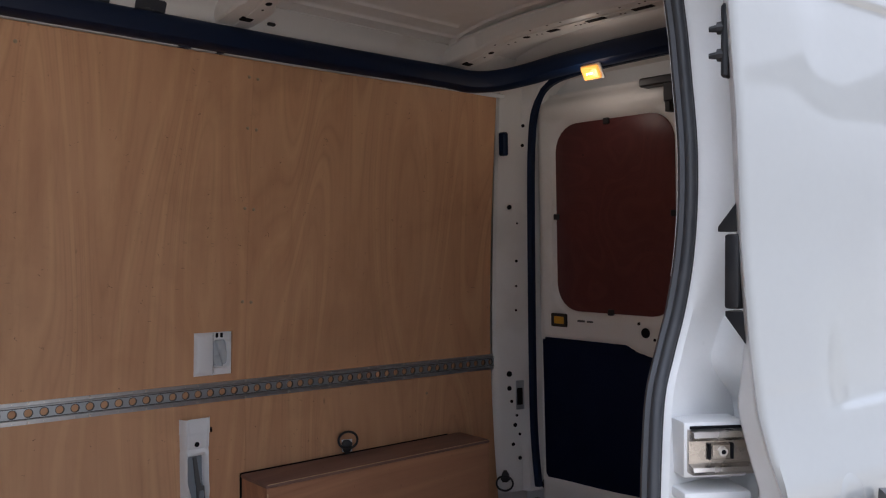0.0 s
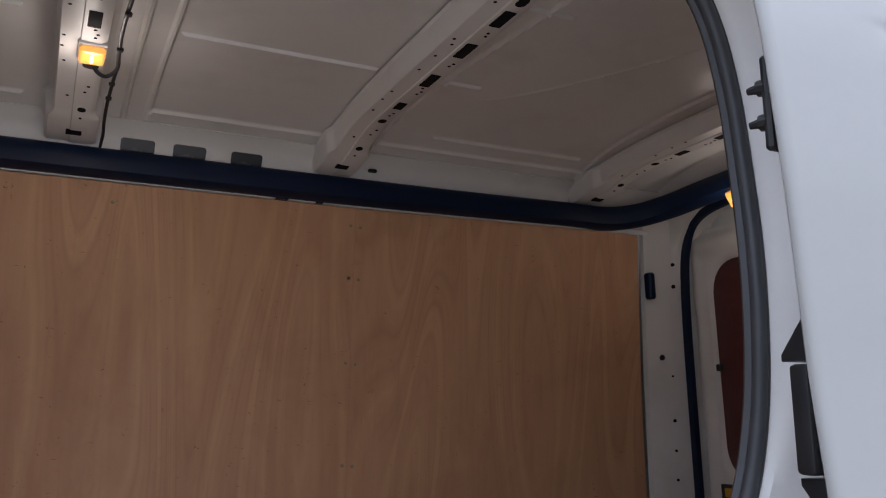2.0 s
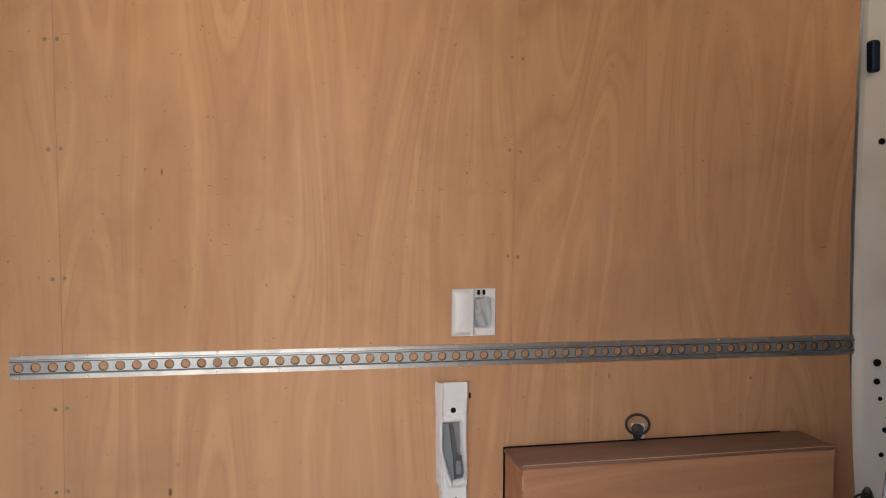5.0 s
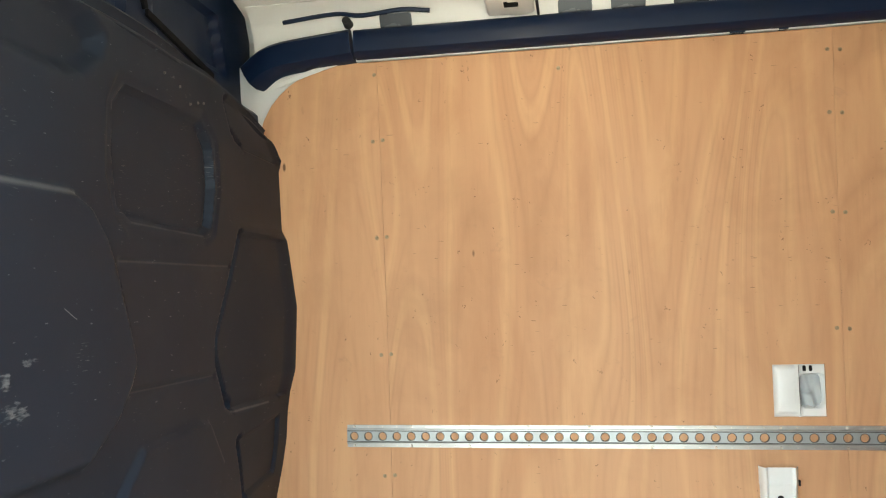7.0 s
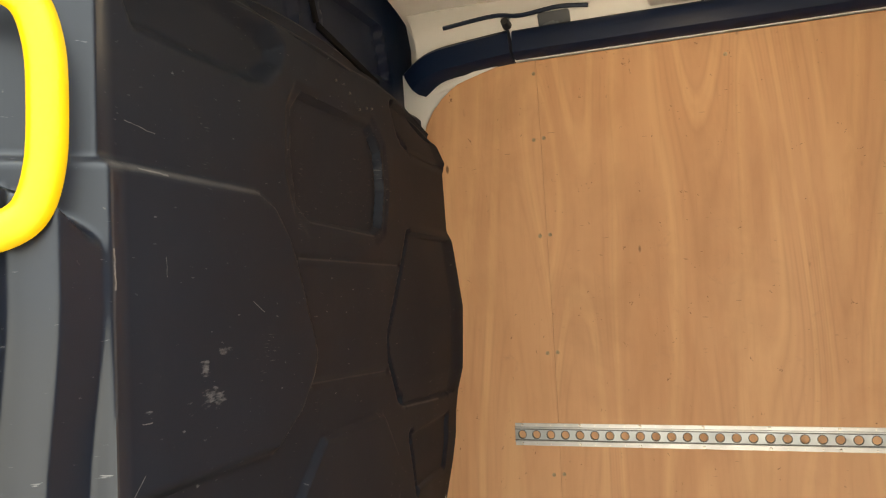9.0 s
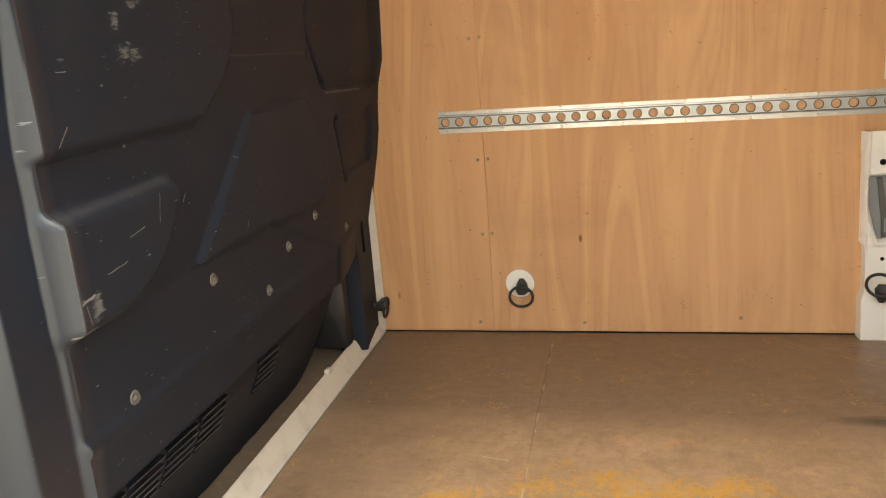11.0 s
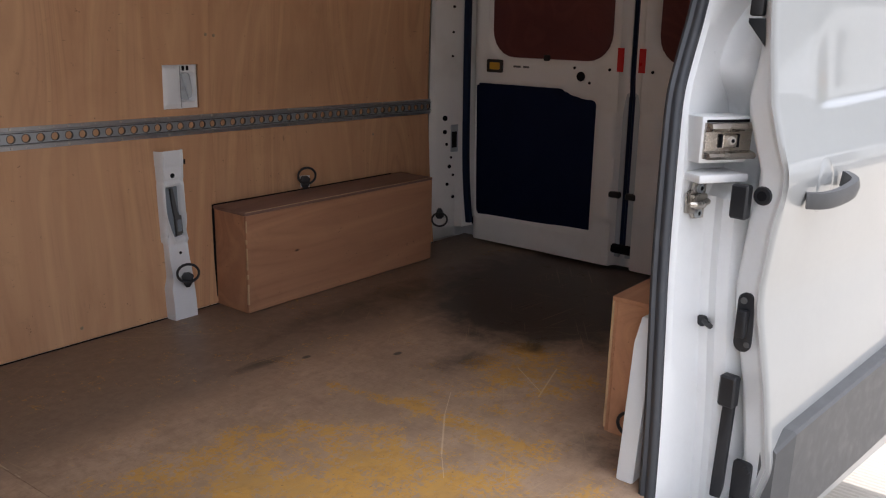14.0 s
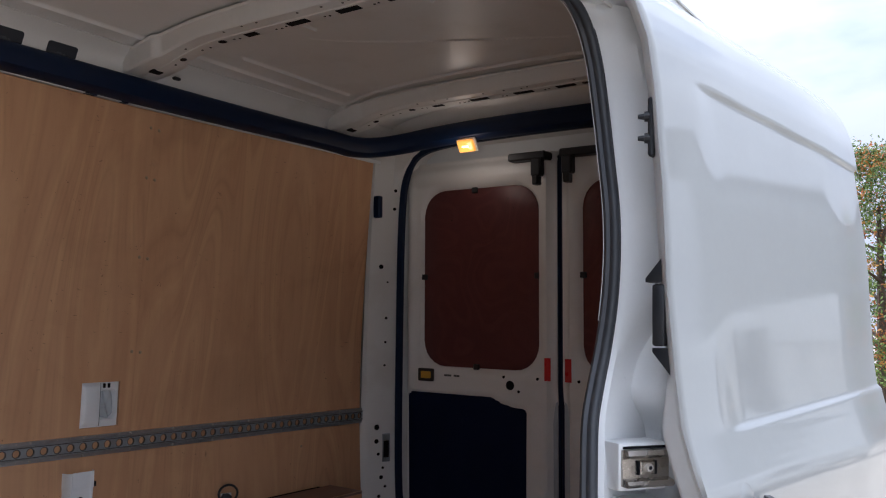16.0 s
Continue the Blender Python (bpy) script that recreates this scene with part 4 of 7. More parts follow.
def build_near_side():
    # lining behind the doorway
    w = tagged(part("wall_near", boxed(1.90, 2.9, 0.10, NEAR_Y, -0.05, 1.74), M_PLY, smooth=0), "plywood lining behind the side doorway", "wall", kind="structure")
    # body above the doorway
    bm = bmesh.new()
    skin(bm, [[(x, 0.215, 1.705), (x, 0.19, 1.70), (x, 0.13, 1.715), (x, 0.09, 1.74), (x, 0.11, 1.82), (x, 0.17, 1.91), (x, 0.30, 1.955), (x, 0.62, 1.985), (x, 1.27, 1.985), (x, 1.66, 1.955), (x, 1.80, 1.90), (x, 1.90, 1.7), (x, 1.93, 1.2), (x, 1.95, 0.6), (x, 1.94, -0.30)] for x in steps(-0.25, 2.86, 0.25)])
    shell = part("van_shell", bm, M_WHITE, smooth=0.9)
    tagged(shell, "white painted outer shell and roof of the panel van", "van body", kind="structure")
    thick(shell, 0.003, 0)
    bm = bmesh.new()
    skin(bm, [[(-0.25, 0.215, 1.705), (1.6, 0.215, 1.705), (2.9, 0.215, 1.705)], [(-0.25, 0.215, 1.74), (1.6, 0.215, 1.74), (2.9, 0.215, 1.74)], [(-0.25, 0.22, 1.80), (1.6, 0.22, 1.80), (2.9, 0.22, 1.8)], [(-0.25, 0.20, 1.87), (1.6, 0.20, 1.87), (2.9, 0.2, 1.87)]])
    f = part("wall_front", boxed(-0.27, -0.23, 0.0, 1.93, -0.3, 1.93), M_INNER, smooth=0)
    tagged(f, "plain wall closing the van in front of the bulkhead", "wall", kind="structure")
    h = part("door_header", bm, M_INNER)
    thick(h, 0.003, 0)
    tagged(h, "white inner panel over the side doorway", "wall panel", kind="structure")
    # outer side panel aft of the doorway, with a wheel arch cut out
    bm = bmesh.new()
    rows = []
    for z in (-0.28, -0.15, 0.0, 0.2, 0.4, 0.6, 0.8, 1.0, 1.2, 1.4, 1.6, 1.70):
        y = 0.0 + 0.085 * soft_step(0.9, 1.75, z)
        row = []
        for x in steps(1.60, 3.0, 0.05):
            row.append((x, y, z))
        rows.append(row)
    g = [[bm.verts.new(p) for p in r] for r in rows]
    for i in range(len(g) - 1):
        for j in range(len(g[0]) - 1):
            c = (g[i][j].co + g[i + 1][j + 1].co) / 2
            if math.hypot(c.x - 1.97, c.z + 0.23) > 0.41:
                bm.faces.new((g[i][j], g[i][j + 1], g[i + 1][j + 1], g[i + 1][j]))
    o = part("side_panel", bm, M_WHITE)
    thick(o, 0.003, 0)
    tagged(o, "white outer side panel behind the open sliding door", "van body", kind="structure")


build_near_side()


def build_door_pillar():
    pil = thing("door_pillar", "white painted pillar at the rear of the side doorway", "door pillar", kind="structure", at=(1.4, 0.1, 0))
    L = smooth_line(SEAL, 5)
    bm = bmesh.new()
    rows = []
    for x, y, z in L:
        flat = 1.415 + 0.03 * soft_step(0.3, 0.7, z) + 0.09 * soft_step(0.80, 1.04, z) - 0.03 * soft_step(1.5, 1.68, z)
        dent = 0.012 * math.exp(-((z - 0.60) / 0.06) ** 2)
        pocket = 0.10 * soft_step(0.62, 0.70, z) * soft_step(0.90, 0.80, z)
        u = soft_step(0.94, 1.10, z)
        row = [(x + 0.016, y + 0.010), (x + 0.013, y + 0.004), (x + 0.012, y - 0.010), (max(x, flat - 0.02) + 0.020, y - 0.024 - 0.006 * u), (max(x, flat - 0.01) + 0.040 + dent, y - 0.028 - 0.030 * u), (flat + 0.074 + dent, y - 0.034 - 0.052 * u),
               (flat + 0.094 + pocket, y - 0.044 - 0.055 * u), (flat + 0.096 + pocket, y - 0.064 - 0.04 * u), (flat + 0.080 + pocket + 0.016 * u, y - 0.085 - 0.022 * u), (flat + 0.082 + pocket, y - 0.108), (flat + 0.10 + pocket, y - 0.125), (flat + 0.15 + pocket, y - 0.135), (flat + 0.26 + pocket, y - 0.137)]
        rows.append([(a - 1.4, b - 0.1, z) for a, b in row])
    skin(bm, rows)
    o = part("jamb", bm, M_WHITE, pil, smooth=0.9)
    thick(o, 0.002, 1)
    # pale lining edge behind the seal
    bm = bmesh.new()
    skin(bm, [[(x + 0.006 - 1.4, y + 0.014 - 0.1, z), (x + 0.003 - 1.4, y + 0.021 - 0.1, z), (x + 0.03 - 1.4, y + 0.025 - 0.1, z), (x + 0.20 - 1.4, y + 0.0 - 0.1, z)] for x, y, z in L if z > 1.02])
    thick(part("inner_flange", bm, M_WHITE, pil, smooth=0.9), 0.002, 0)
    # foot gusset of pale sheet metal
    bm = bmesh.new()
    prism(bm, [(1.398 - 1.4, 0.0), (1.43 - 1.4, 0.31), (1.46 - 1.4, 0.36), (1.58 - 1.4, 0.36), (1.58 - 1.4, 0.0)], "y", 0.142 - 0.1, 0.185 - 0.1, 0.006)
    part("foot_gusset", bm, M_WHITE, pil, "white scuffed sheet-metal foot")
    return pil


PILLAR = build_door_pillar()


def build_door_seal():
    line = smooth_line([(-0.05, 0.19, 1.69), (0.6, 0.20, 1.715), (1.2, 0.20, 1.718)] + list(SEAL), 7)
    s = thing("door_seal", "grey rubber weatherstrip round the side doorway", "door seal", at=(0, 0, 0))
    part("grip_lip", sweep(bmesh.new(), line, [(0.010, -0.016), (0.0125, -0.014), (0.0125, 0.014), (0.010, 0.016), (0.008, 0.014), (0.008, -0.014)], (0, 1, 0)), M_BLACK, s, smooth=1.0)
    part("sealing_bulb", sweep(bmesh.new(), line, [(0.0075, -0.015), (0.008, 0.0), (0.006, 0.015), (-0.003, 0.017), (-0.0075, 0.010), (-0.003, 0.003), (-0.008, -0.004), (-0.008, -0.011), (0.0, -0.017)], (0, 1, 0)), M_RUBBER, s, smooth=1.0)


build_door_seal()


def build_sill():
    sill = thing("door_sill", "white sill with black sliding-door track and step", "door sill", kind="structure")
    part("board_edge", boxed(0.05, 1.40, 0.1025, 0.1045, -0.0145, -0.001), M_PLYEDGE, sill, "raw brown plywood edge")
    part("lip", boxed(0.03, 1.372, 0.092, 0.104, -0.046, -0.017, bevel=0.004, seg=2), M_SILL, sill, "scuffed white sill lip")
    part("track_back", boxed(-0.1, 1.42, 0.106, 0.112, -0.11, -0.047), M_HOLE, sill, "dark gap below the lip")
    part("track_floor", boxed(-0.1, 1.46, 0.045, 0.106, -0.11, -0.088), M_BLACK, sill, "black plastic track cover")
    for y, w in ((0.096, 0.004), (0.085, 0.003), (0.070, 0.009)):
        part("track_ridge", boxed(-0.1, 1.36, y - w, y + w, -0.089, -0.078, bevel=0.002, seg=2), M_MOULD if w < 0.005 else M_RUBBER, sill)
    bm = bmesh.new()
    prof = [(0.062, -0.11), (0.060, -0.080), (0.052, -0.074), (0.030, -0.074), (0.020, -0.082), (0.014, -0.10), (0.014, -0.13), (0.062, -0.13)]
    prism(bm, prof, "x", -0.1, 1.60)
    part("sill_edge", bm, M_SILL, sill, "white painted sill edge")
    bm = bmesh.new()
    rows = []
    for x in [-0.1, 0.5, 1.0, 1.2, 1.3, 1.38, 1.44, 1.50]:
        e = soft_step(1.2, 1.5, x)
        low = -0.30 + 0.16 * e
        rows.append([(x, 0.016, -0.095 - 0.015 * e), (x, 0.000, -0.105 - 0.015 * e), (x, -0.022, -0.165 + 0.02 * e), (x, -0.018, (low - 0.165) / 2 - 0.02), (x, 0.0, low), (x, 0.05, low)])
    skin(bm, rows)
    thick(part("rocker_moulding", bm, M_BLACK, sill, "dark grey plastic rocker moulding"), 0.004, 0)
    for x in (1.10, 1.17):
        bm = cyl(bmesh.new(), (x, 0.093, -0.040), (x, 0.080, -0.040), 0.007, 0.006, 10)
        cyl(bm, (x, 0.080, -0.040), (x, 0.074, -0.041), 0.004, 0.003, 8)
        part("roller_bolt", bm, M_BLACK, sill)
    part("roller_bracket", boxed(1.085, 1.185, 0.0935, 0.1065, -0.052, -0.036, bevel=0.003), M_BLACK, sill)
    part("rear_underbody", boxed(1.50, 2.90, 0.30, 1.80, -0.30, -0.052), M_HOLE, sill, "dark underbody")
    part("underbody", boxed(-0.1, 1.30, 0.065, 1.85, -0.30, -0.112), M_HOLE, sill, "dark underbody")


build_sill()


# ---- front bulkhead ----
RIM_Y = 0.30            # the bulkhead's near corner
EMBOSS = (  # outline in y and z, height, edge width
    ([(0.1, 1.214), (0.669, 1.214), (0.724, 1.194), (0.771, 1.147), (0.795, 1.107), (0.835, 1.014), (0.865, 0.94), (0.868, 0.925), (0.85, 0.888), (0.797, 0.83), (0.705, 0.776), (0.1, 0.773)], 0.018, 0.008),
    ([(1.41, 1.194), (1.82, 1.19), (1.82, 0.755), (1.34, 0.771), (1.305, 0.795), (1.252, 0.893), (1.257, 0.95)], -0.014, 0.004),
    ([(1.342, 1.514), (1.80, 1.53), (1.80, 1.405), (1.475, 1.406), (1.40, 1.42), (1.379, 1.442)], -0.014, 0.006),
    ([(0.1, 0.70), (0.545, 0.702), (0.582, 0.697), (0.586, 0.675), (0.535, 0.61), (0.478, 0.57), (0.40, 0.55), (0.1, 0.54)], 0.028, 0.013),
    ([(0.899, 0.765), (1.16, 0.772), (1.20, 0.764), (1.272, 0.669), (1.271, 0.573), (1.22, 0.53), (0.628, 0.545)], 0.012, 0.006),
    ([(1.384, 0.69), (1.72, 0.70), (1.72, 0.545), (1.433, 0.546)], -0.010, 0.006),
    ([(0.84, 1.442), (1.21, 1.447), (1.285, 1.395), (1.30, 1.285), (1.265, 1.18), (1.21, 1.155), (0.875, 1.155), (0.822, 1.191), (0.794, 1.262), (0.802, 1.388)], -0.004, 0.005),
    ([(0.868, 1.426), (1.199, 1.425), (1.25, 1.388), (1.272, 1.29), (1.246, 1.195), (1.207, 1.178), (0.889, 1.185), (0.838, 1.213), (0.824, 1.30), (0.83, 1.39)], -0.015, 0.007),
    ([(0.36, 1.455), (0.42, 1.50), (0.486, 1.527), (0.606, 1.536), (0.74, 1.52), (0.79, 1.496), (0.776, 1.463), (0.724, 1.424), (0.668, 1.414), (0.38, 1.42)], -0.030, 0.018),
    ([(0.1, 0.543), (0.92, 0.551), (1.30, 0.40), (1.30, 0.25), (0.1, 0.25)], -0.006, 0.006),
)
GROOVES = (  # from, to, half width, depth
    ((1.428, 1.185), (1.276, 0.95), 0.016, 0.030), ((1.276, 0.95), (1.271, 0.893), 0.016, 0.030), ((1.271, 0.893), (1.321, 0.799), 0.018, 0.034), ((1.321, 0.799), (1.35, 0.78), 0.015, 0.028),
    ((1.392, 0.685), (1.441, 0.55), 0.017, 0.036), ((1.354, 1.505), (1.388, 1.447), 0.015, 0.026), ((1.388, 1.447), (1.47, 1.414), 0.011, 0.016),
    ((1.225, 1.405), (1.258, 1.37), 0.007, 0.006), ((1.258, 1.37), (1.268, 1.288), 0.007, 0.008), ((1.268, 1.288), (1.246, 1.20), 0.007, 0.006),
    ((0.835, 1.108), (1.341, 1.108), 0.006, 0.004), ((0.866, 0.872), (1.242, 0.862), 0.006, 0.004), ((1.35, 0.767), (1.70, 0.755), 0.006, 0.004),
)
BOXES = [(min(q[0] for q in p) - w, max(q[0] for q in p) + w, min(q[1] for q in p) - w, max(q[1] for q in p) + w) for p, _, w in EMBOSS]
EDGE_X = [(0.0, -0.006), (0.36, -0.004), (0.45, 0.012), (0.55, 0.034), (0.62, 0.046), (0.70, 0.052), (0.755, 0.06), (0.82, 0.078), (1.0, 0.089), (1.15, 0.072), (1.19, 0.067), (1.22, 0.052), (1.39, 0.05), (1.42, 0.062), (1.54, 0.016), (1.62, -0.03)]
FOOT = [(0.02, -0.165), (0.285, -0.045), (0.30, -0.006), (0.385, 0.004), (0.40, 0.0)]      # the foot slopes back below the ridge


def main_x(y, z):
    """The face of the bulkhead aft of its near corner."""
    w = soft_step(1.25, 1.76, y)
    fade = soft_step(1.79, 1.72, y)
    h = w * lerp_table(EDGE_X, z) + (1 - w) * 0.065 + skew(y)
    for (poly, up, e), (y0, y1, z0, z1) in zip(EMBOSS, BOXES):
        if y0 <= y <= y1 and z0 <= z <= z1:
            h += fade * up * soft_step(-e, e, inside_dist(poly, (y, z)))
    for a, b, e, deep in GROOVES:
        r = e * 1.3
        if min(a[0], b[0]) - r < y < max(a[0], b[0]) + r and min(a[1], b[1]) - r < z < max(a[1], b[1]) + r:
            dx, dy = b[0] - a[0], b[1] - a[1]
            t = max(0, min(1, ((y - a[0]) * dx + (z - a[1]) * dy) / (dx * dx + dy * dy)))
            h -= deep * (1 - soft_step(e * 0.5, r, math.hypot(y - a[0] - t * dx, z - a[1] - t * dy)))
    if z < 0.42:
        h += lerp_table(FOOT, z) * soft_step(1.575, 1.56, y)
        h += 0.007 * math.exp(-((z - 0.395) / 0.008) ** 2) * soft_step(1.575, 1.56, y)
    # the top edge rolls back under the rail
    h -= 0.03 * soft_step(1.53, 1.56, z)
    return h


def bulk_x(y, z):
    """Towards the doorway the panel steps back twice: a narrow return, a flat strip, a rounded return and a flange."""
    if y >= RIM_Y:
        return main_x(y, z)
    c, d = main_x(RIM_Y, max(z, 0.40)), RIM_Y - y
    flat = min(c - 0.002, 0.104 + 0.028 * soft_step(0.75, 1.05, z))
    low = c + (flat - c) * soft_step(0.0, 0.014, d)
    low -= 0.050 * soft_step(0.080, 0.112, d)
    ridge = 0.155 - 0.05 * (z - 0.7)
    low += 0.008 * math.exp(-((d - ridge) / 0.005) ** 2) - 0.012 * soft_step(ridge, ridge + 0.01, d)
    low -= 0.9 * max(0, d - ridge - 0.045)
    high = c - 1.25 * max(0, d - 0.004) + 0.5 * max(0, d - 0.09)
    line = 1.105 + 0.75 * d
    w = soft_step(line + 0.014, line - 0.022, z)
    return high + (low - high) * w - 0.05 * soft_step(1.44, 1.50, z) * soft_step(0.0, 0.05, d)


def build_bulkhead():
    bulk = thing("bulkhead", "scratched black moulded plastic bulkhead with pressed shapes", "partition", kind="structure")
    ys = steps(0.04, 0.18, 0.005) + steps(0.18, RIM_Y, 0.003)[1:] + steps(RIM_Y, 1.80, 0.006)[1:]
    bm = bmesh.new()
    relief(bm, ys, steps(0.02, 0.40, 0.0095) + steps(0.40, 1.565, 0.006)[1:], lambda y, z: (bulk_x(y, z), y, z - 0.05 * soft_step(1.46, 1.56, z) * soft_step(1.5, 1.8, y)))
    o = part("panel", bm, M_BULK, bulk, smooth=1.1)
    thick(o, 0.005, -1)
    # upper dark panel and the two-edged rail below it
    def upper(y, z):
        x = -0.06 + skew(y) * 0.6 + 0.05 * soft_step(1.60, 1.555, z)
        x -= 0.022 * soft_step(-0.008, 0.008, inside_dist([(1.22, 1.80), (1.60, 1.80), (1.66, 1.66), (1.28, 1.645)], (y, z)))
        x -= 0.018 * soft_step(-0.006, 0.006, inside_dist([(0.55, 1.80), (1.08, 1.81), (1.12, 1.65), (0.58, 1.66)], (y, z)))
        return (x, y, z)
    bm = bmesh.new()
    relief(bm, steps(0.06, 1.90, 0.015), steps(1.52, 1.92, 0.0125), upper)
    part("upper_panel", bm, M_NAVY, bulk, "dark upper panel below the roof")
    for (y0, z0), (y1, z1) in (((1.155, 1.79), (1.20, 1.69)), ((1.205, 1.685), (1.55, 1.62)), ((0.72, 1.69), (0.80, 1.665))):
        bm = bmesh.new()
        dy, dz = y1 - y0, z1 - z0
        n = math.hypot(dy, dz)
        prism(bm, [(y0 - dz / n * 0.009, z0 + dy / n * 0.009), (y0 + dz / n * 0.009, z0 - dy / n * 0.009), (y1 + dz / n * 0.009, z1 - dy / n * 0.009), (y1 - dz / n * 0.009, z1 + dy / n * 0.009)], "x", -0.03 + skew(y0) * 0.6 - 0.032, -0.03 + skew(y0) * 0.6 - 0.022, 0.003)
        part("slot", bm, M_HOLE, bulk, "black open slot")
    rail = smooth_line([(bulk_x(max(y, 0.31), 1.50) - 0.012, y, z - 0.05 * soft_step(1.5, 1.8, y)) for y, z in ((0.10, 1.565), (0.35, 1.563), (0.6, 1.558), (0.85, 1.552), (1.1, 1.546), (1.35, 1.541), (1.58, 1.538), (1.76, 1.545))], 6)
    part("top_rail", sweep(bmesh.new(), rail, [(-0.034, -0.024), (0.006, -0.024), (0.013, -0.019), (0.010, -0.012), (-0.002, -0.004), (-0.002, 0.006), (0.002, 0.014), (-0.004, 0.021), (-0.034, 0.024)]), M_BULK, bulk)
    for y, z in ((1.02, 1.49), (1.09, 1.478), (1.14, 1.452), (1.21, 1.468), (1.18, 1.463)):
        part("rivet", cyl(bmesh.new(), (bulk_x(y, z) - 0.001, y, z), (bulk_x(y, z) + 0.003, y, z), 0.0035, 0.0028, 8), M_MOULD, bulk)
    proto = None
    for y, z in ((0.69, 0.506), (0.90, 0.418), (1.172, 0.507), (1.40, 0.425), (0.417, 0.414), (1.02, 0.475)):
        m = pose(main_x(y, z) - 0.001, y, z)
        if proto is None:
            bm = cyl(bmesh.new(), (0, 0, 0), (0.003, 0, 0), 0.012, 0.0105, 16)
            cyl(bm, (0.0031, 0, 0), (0.008, 0, 0), 0.0062, 0.005, 6)
            proto = part("bolt", bm, M_MOULD, bulk, "small grey bolt with washer", move=m)
        else:
            share(proto, "bolt", m, bulk)
    # vents in the sloping foot
    slot = None
    for y0, y1 in ((0.326, 0.416), (0.438, 0.528), (0.551, 0.645), (0.665, 0.76), (0.912, 1.01)):
        for k in range(5):
            y, z = (y0 + y1) / 2, 0.250 - 0.0155 * k
            m = pose(main_x(y, z) + 0.001, y, z, 0, 24)
            if slot is None:
                bm = prism(bmesh.new(), rounded(-0.044, 0.044, -0.0050, 0.0050, 0.004, 3), "x", -0.004, 0.0015)
                slot = part("vent_slot", bm, M_HOLE, bulk, "narrow black vent slot", move=m)
                bar = part("vent_bar", prism(bmesh.new(), rounded(-0.050, 0.050, -0.0024, 0.0024, 0.002, 2), "x", -0.002, 0.005), M_BULK, bulk, "thin moulded vent bar", move=m @ Matrix.Translation((0, 0, 0.0078)))
            else:
                share(slot, "vent_slot", m, bulk)
                share(bar, "vent_bar", m @ Matrix.Translation((0, 0, 0.0078)), bulk)
    part("foot_post", prism(bmesh.new(), [(-0.10, 1.50), (-0.025, 1.502), (-0.008, 1.512), (-0.006, 1.542), (-0.016, 1.552), (-0.10, 1.552)], "z", 0.05, 0.265, 0.010), M_BLACK, bulk, "black plastic foot block")
    part("seam_slot", boxed(-0.004, 0.004, -0.0025, 0.0025, -0.045, 0.045), M_HOLE, bulk, move=pose(main_x(1.67, 0.33) + 0.002, 1.67, 0.33))
    return bulk


build_bulkhead()


def build_front_channel():
    ch = thing("floor_channel", "gritty dark channel and white upstand at the bulkhead's foot", "floor channel", kind="structure")
    bm = bmesh.new()
    rough = random.Random(21)
    skin(bm, [[(x + skew(y), y, z + rough.uniform(-0.003, 0.004)) for x, z in ((-0.16, 0.05), (-0.13, 0.028), (-0.105, 0.024), (-0.085, 0.026), (-0.065, 0.022), (-0.045, 0.021), (-0.022, 0.018))] for y in steps(0.10, 1.79, 0.02)])
    part("channel_bed", bm, M_DIRT, ch, "dirty grit-covered bed")
    bm = bmesh.new()
    rng = random.Random(3)
    rows = []
    for y in steps(0.1, 1.79, 0.035):
        w = rng.uniform(-0.002, 0.002)
        x = -0.028 + skew(y)
        rows.append([(x + 0.002, y, 0.004), (x - 0.001 + w, y, 0.046), (x + 0.004 + w, y, 0.052 + w), (x + 0.012, y, 0.047 + w), (x + 0.031, y, 0.010), (x + 0.037, y, 0.001)])
    skin(bm, rows)
    part("upstand", bm, M_TAPE, ch, "scuffed white painted upstand")
    for y in (1.344, 0.643):
        x = -0.03 + skew(y)
        part("tab", prism(bmesh.new(), [(x + 0.004, y - 0.013), (x + 0.016, y - 0.008), (x + 0.018, y + 0.010), (x + 0.005, y + 0.009)], "z", 0.046, 0.062, 0.003), M_TAPE, ch)
    bm = bmesh.new()
    skin(bm, [[(-0.03, 1.74, z), (-0.004, 1.766, z), (0.012, 1.785, z)] for z in (0.0, 0.15, 0.3, 0.42, 0.5)])
    thick(part("corner_flange", bm, M_TAPE, ch, "white flange in the corner"), 0.003, 0)


build_front_channel()


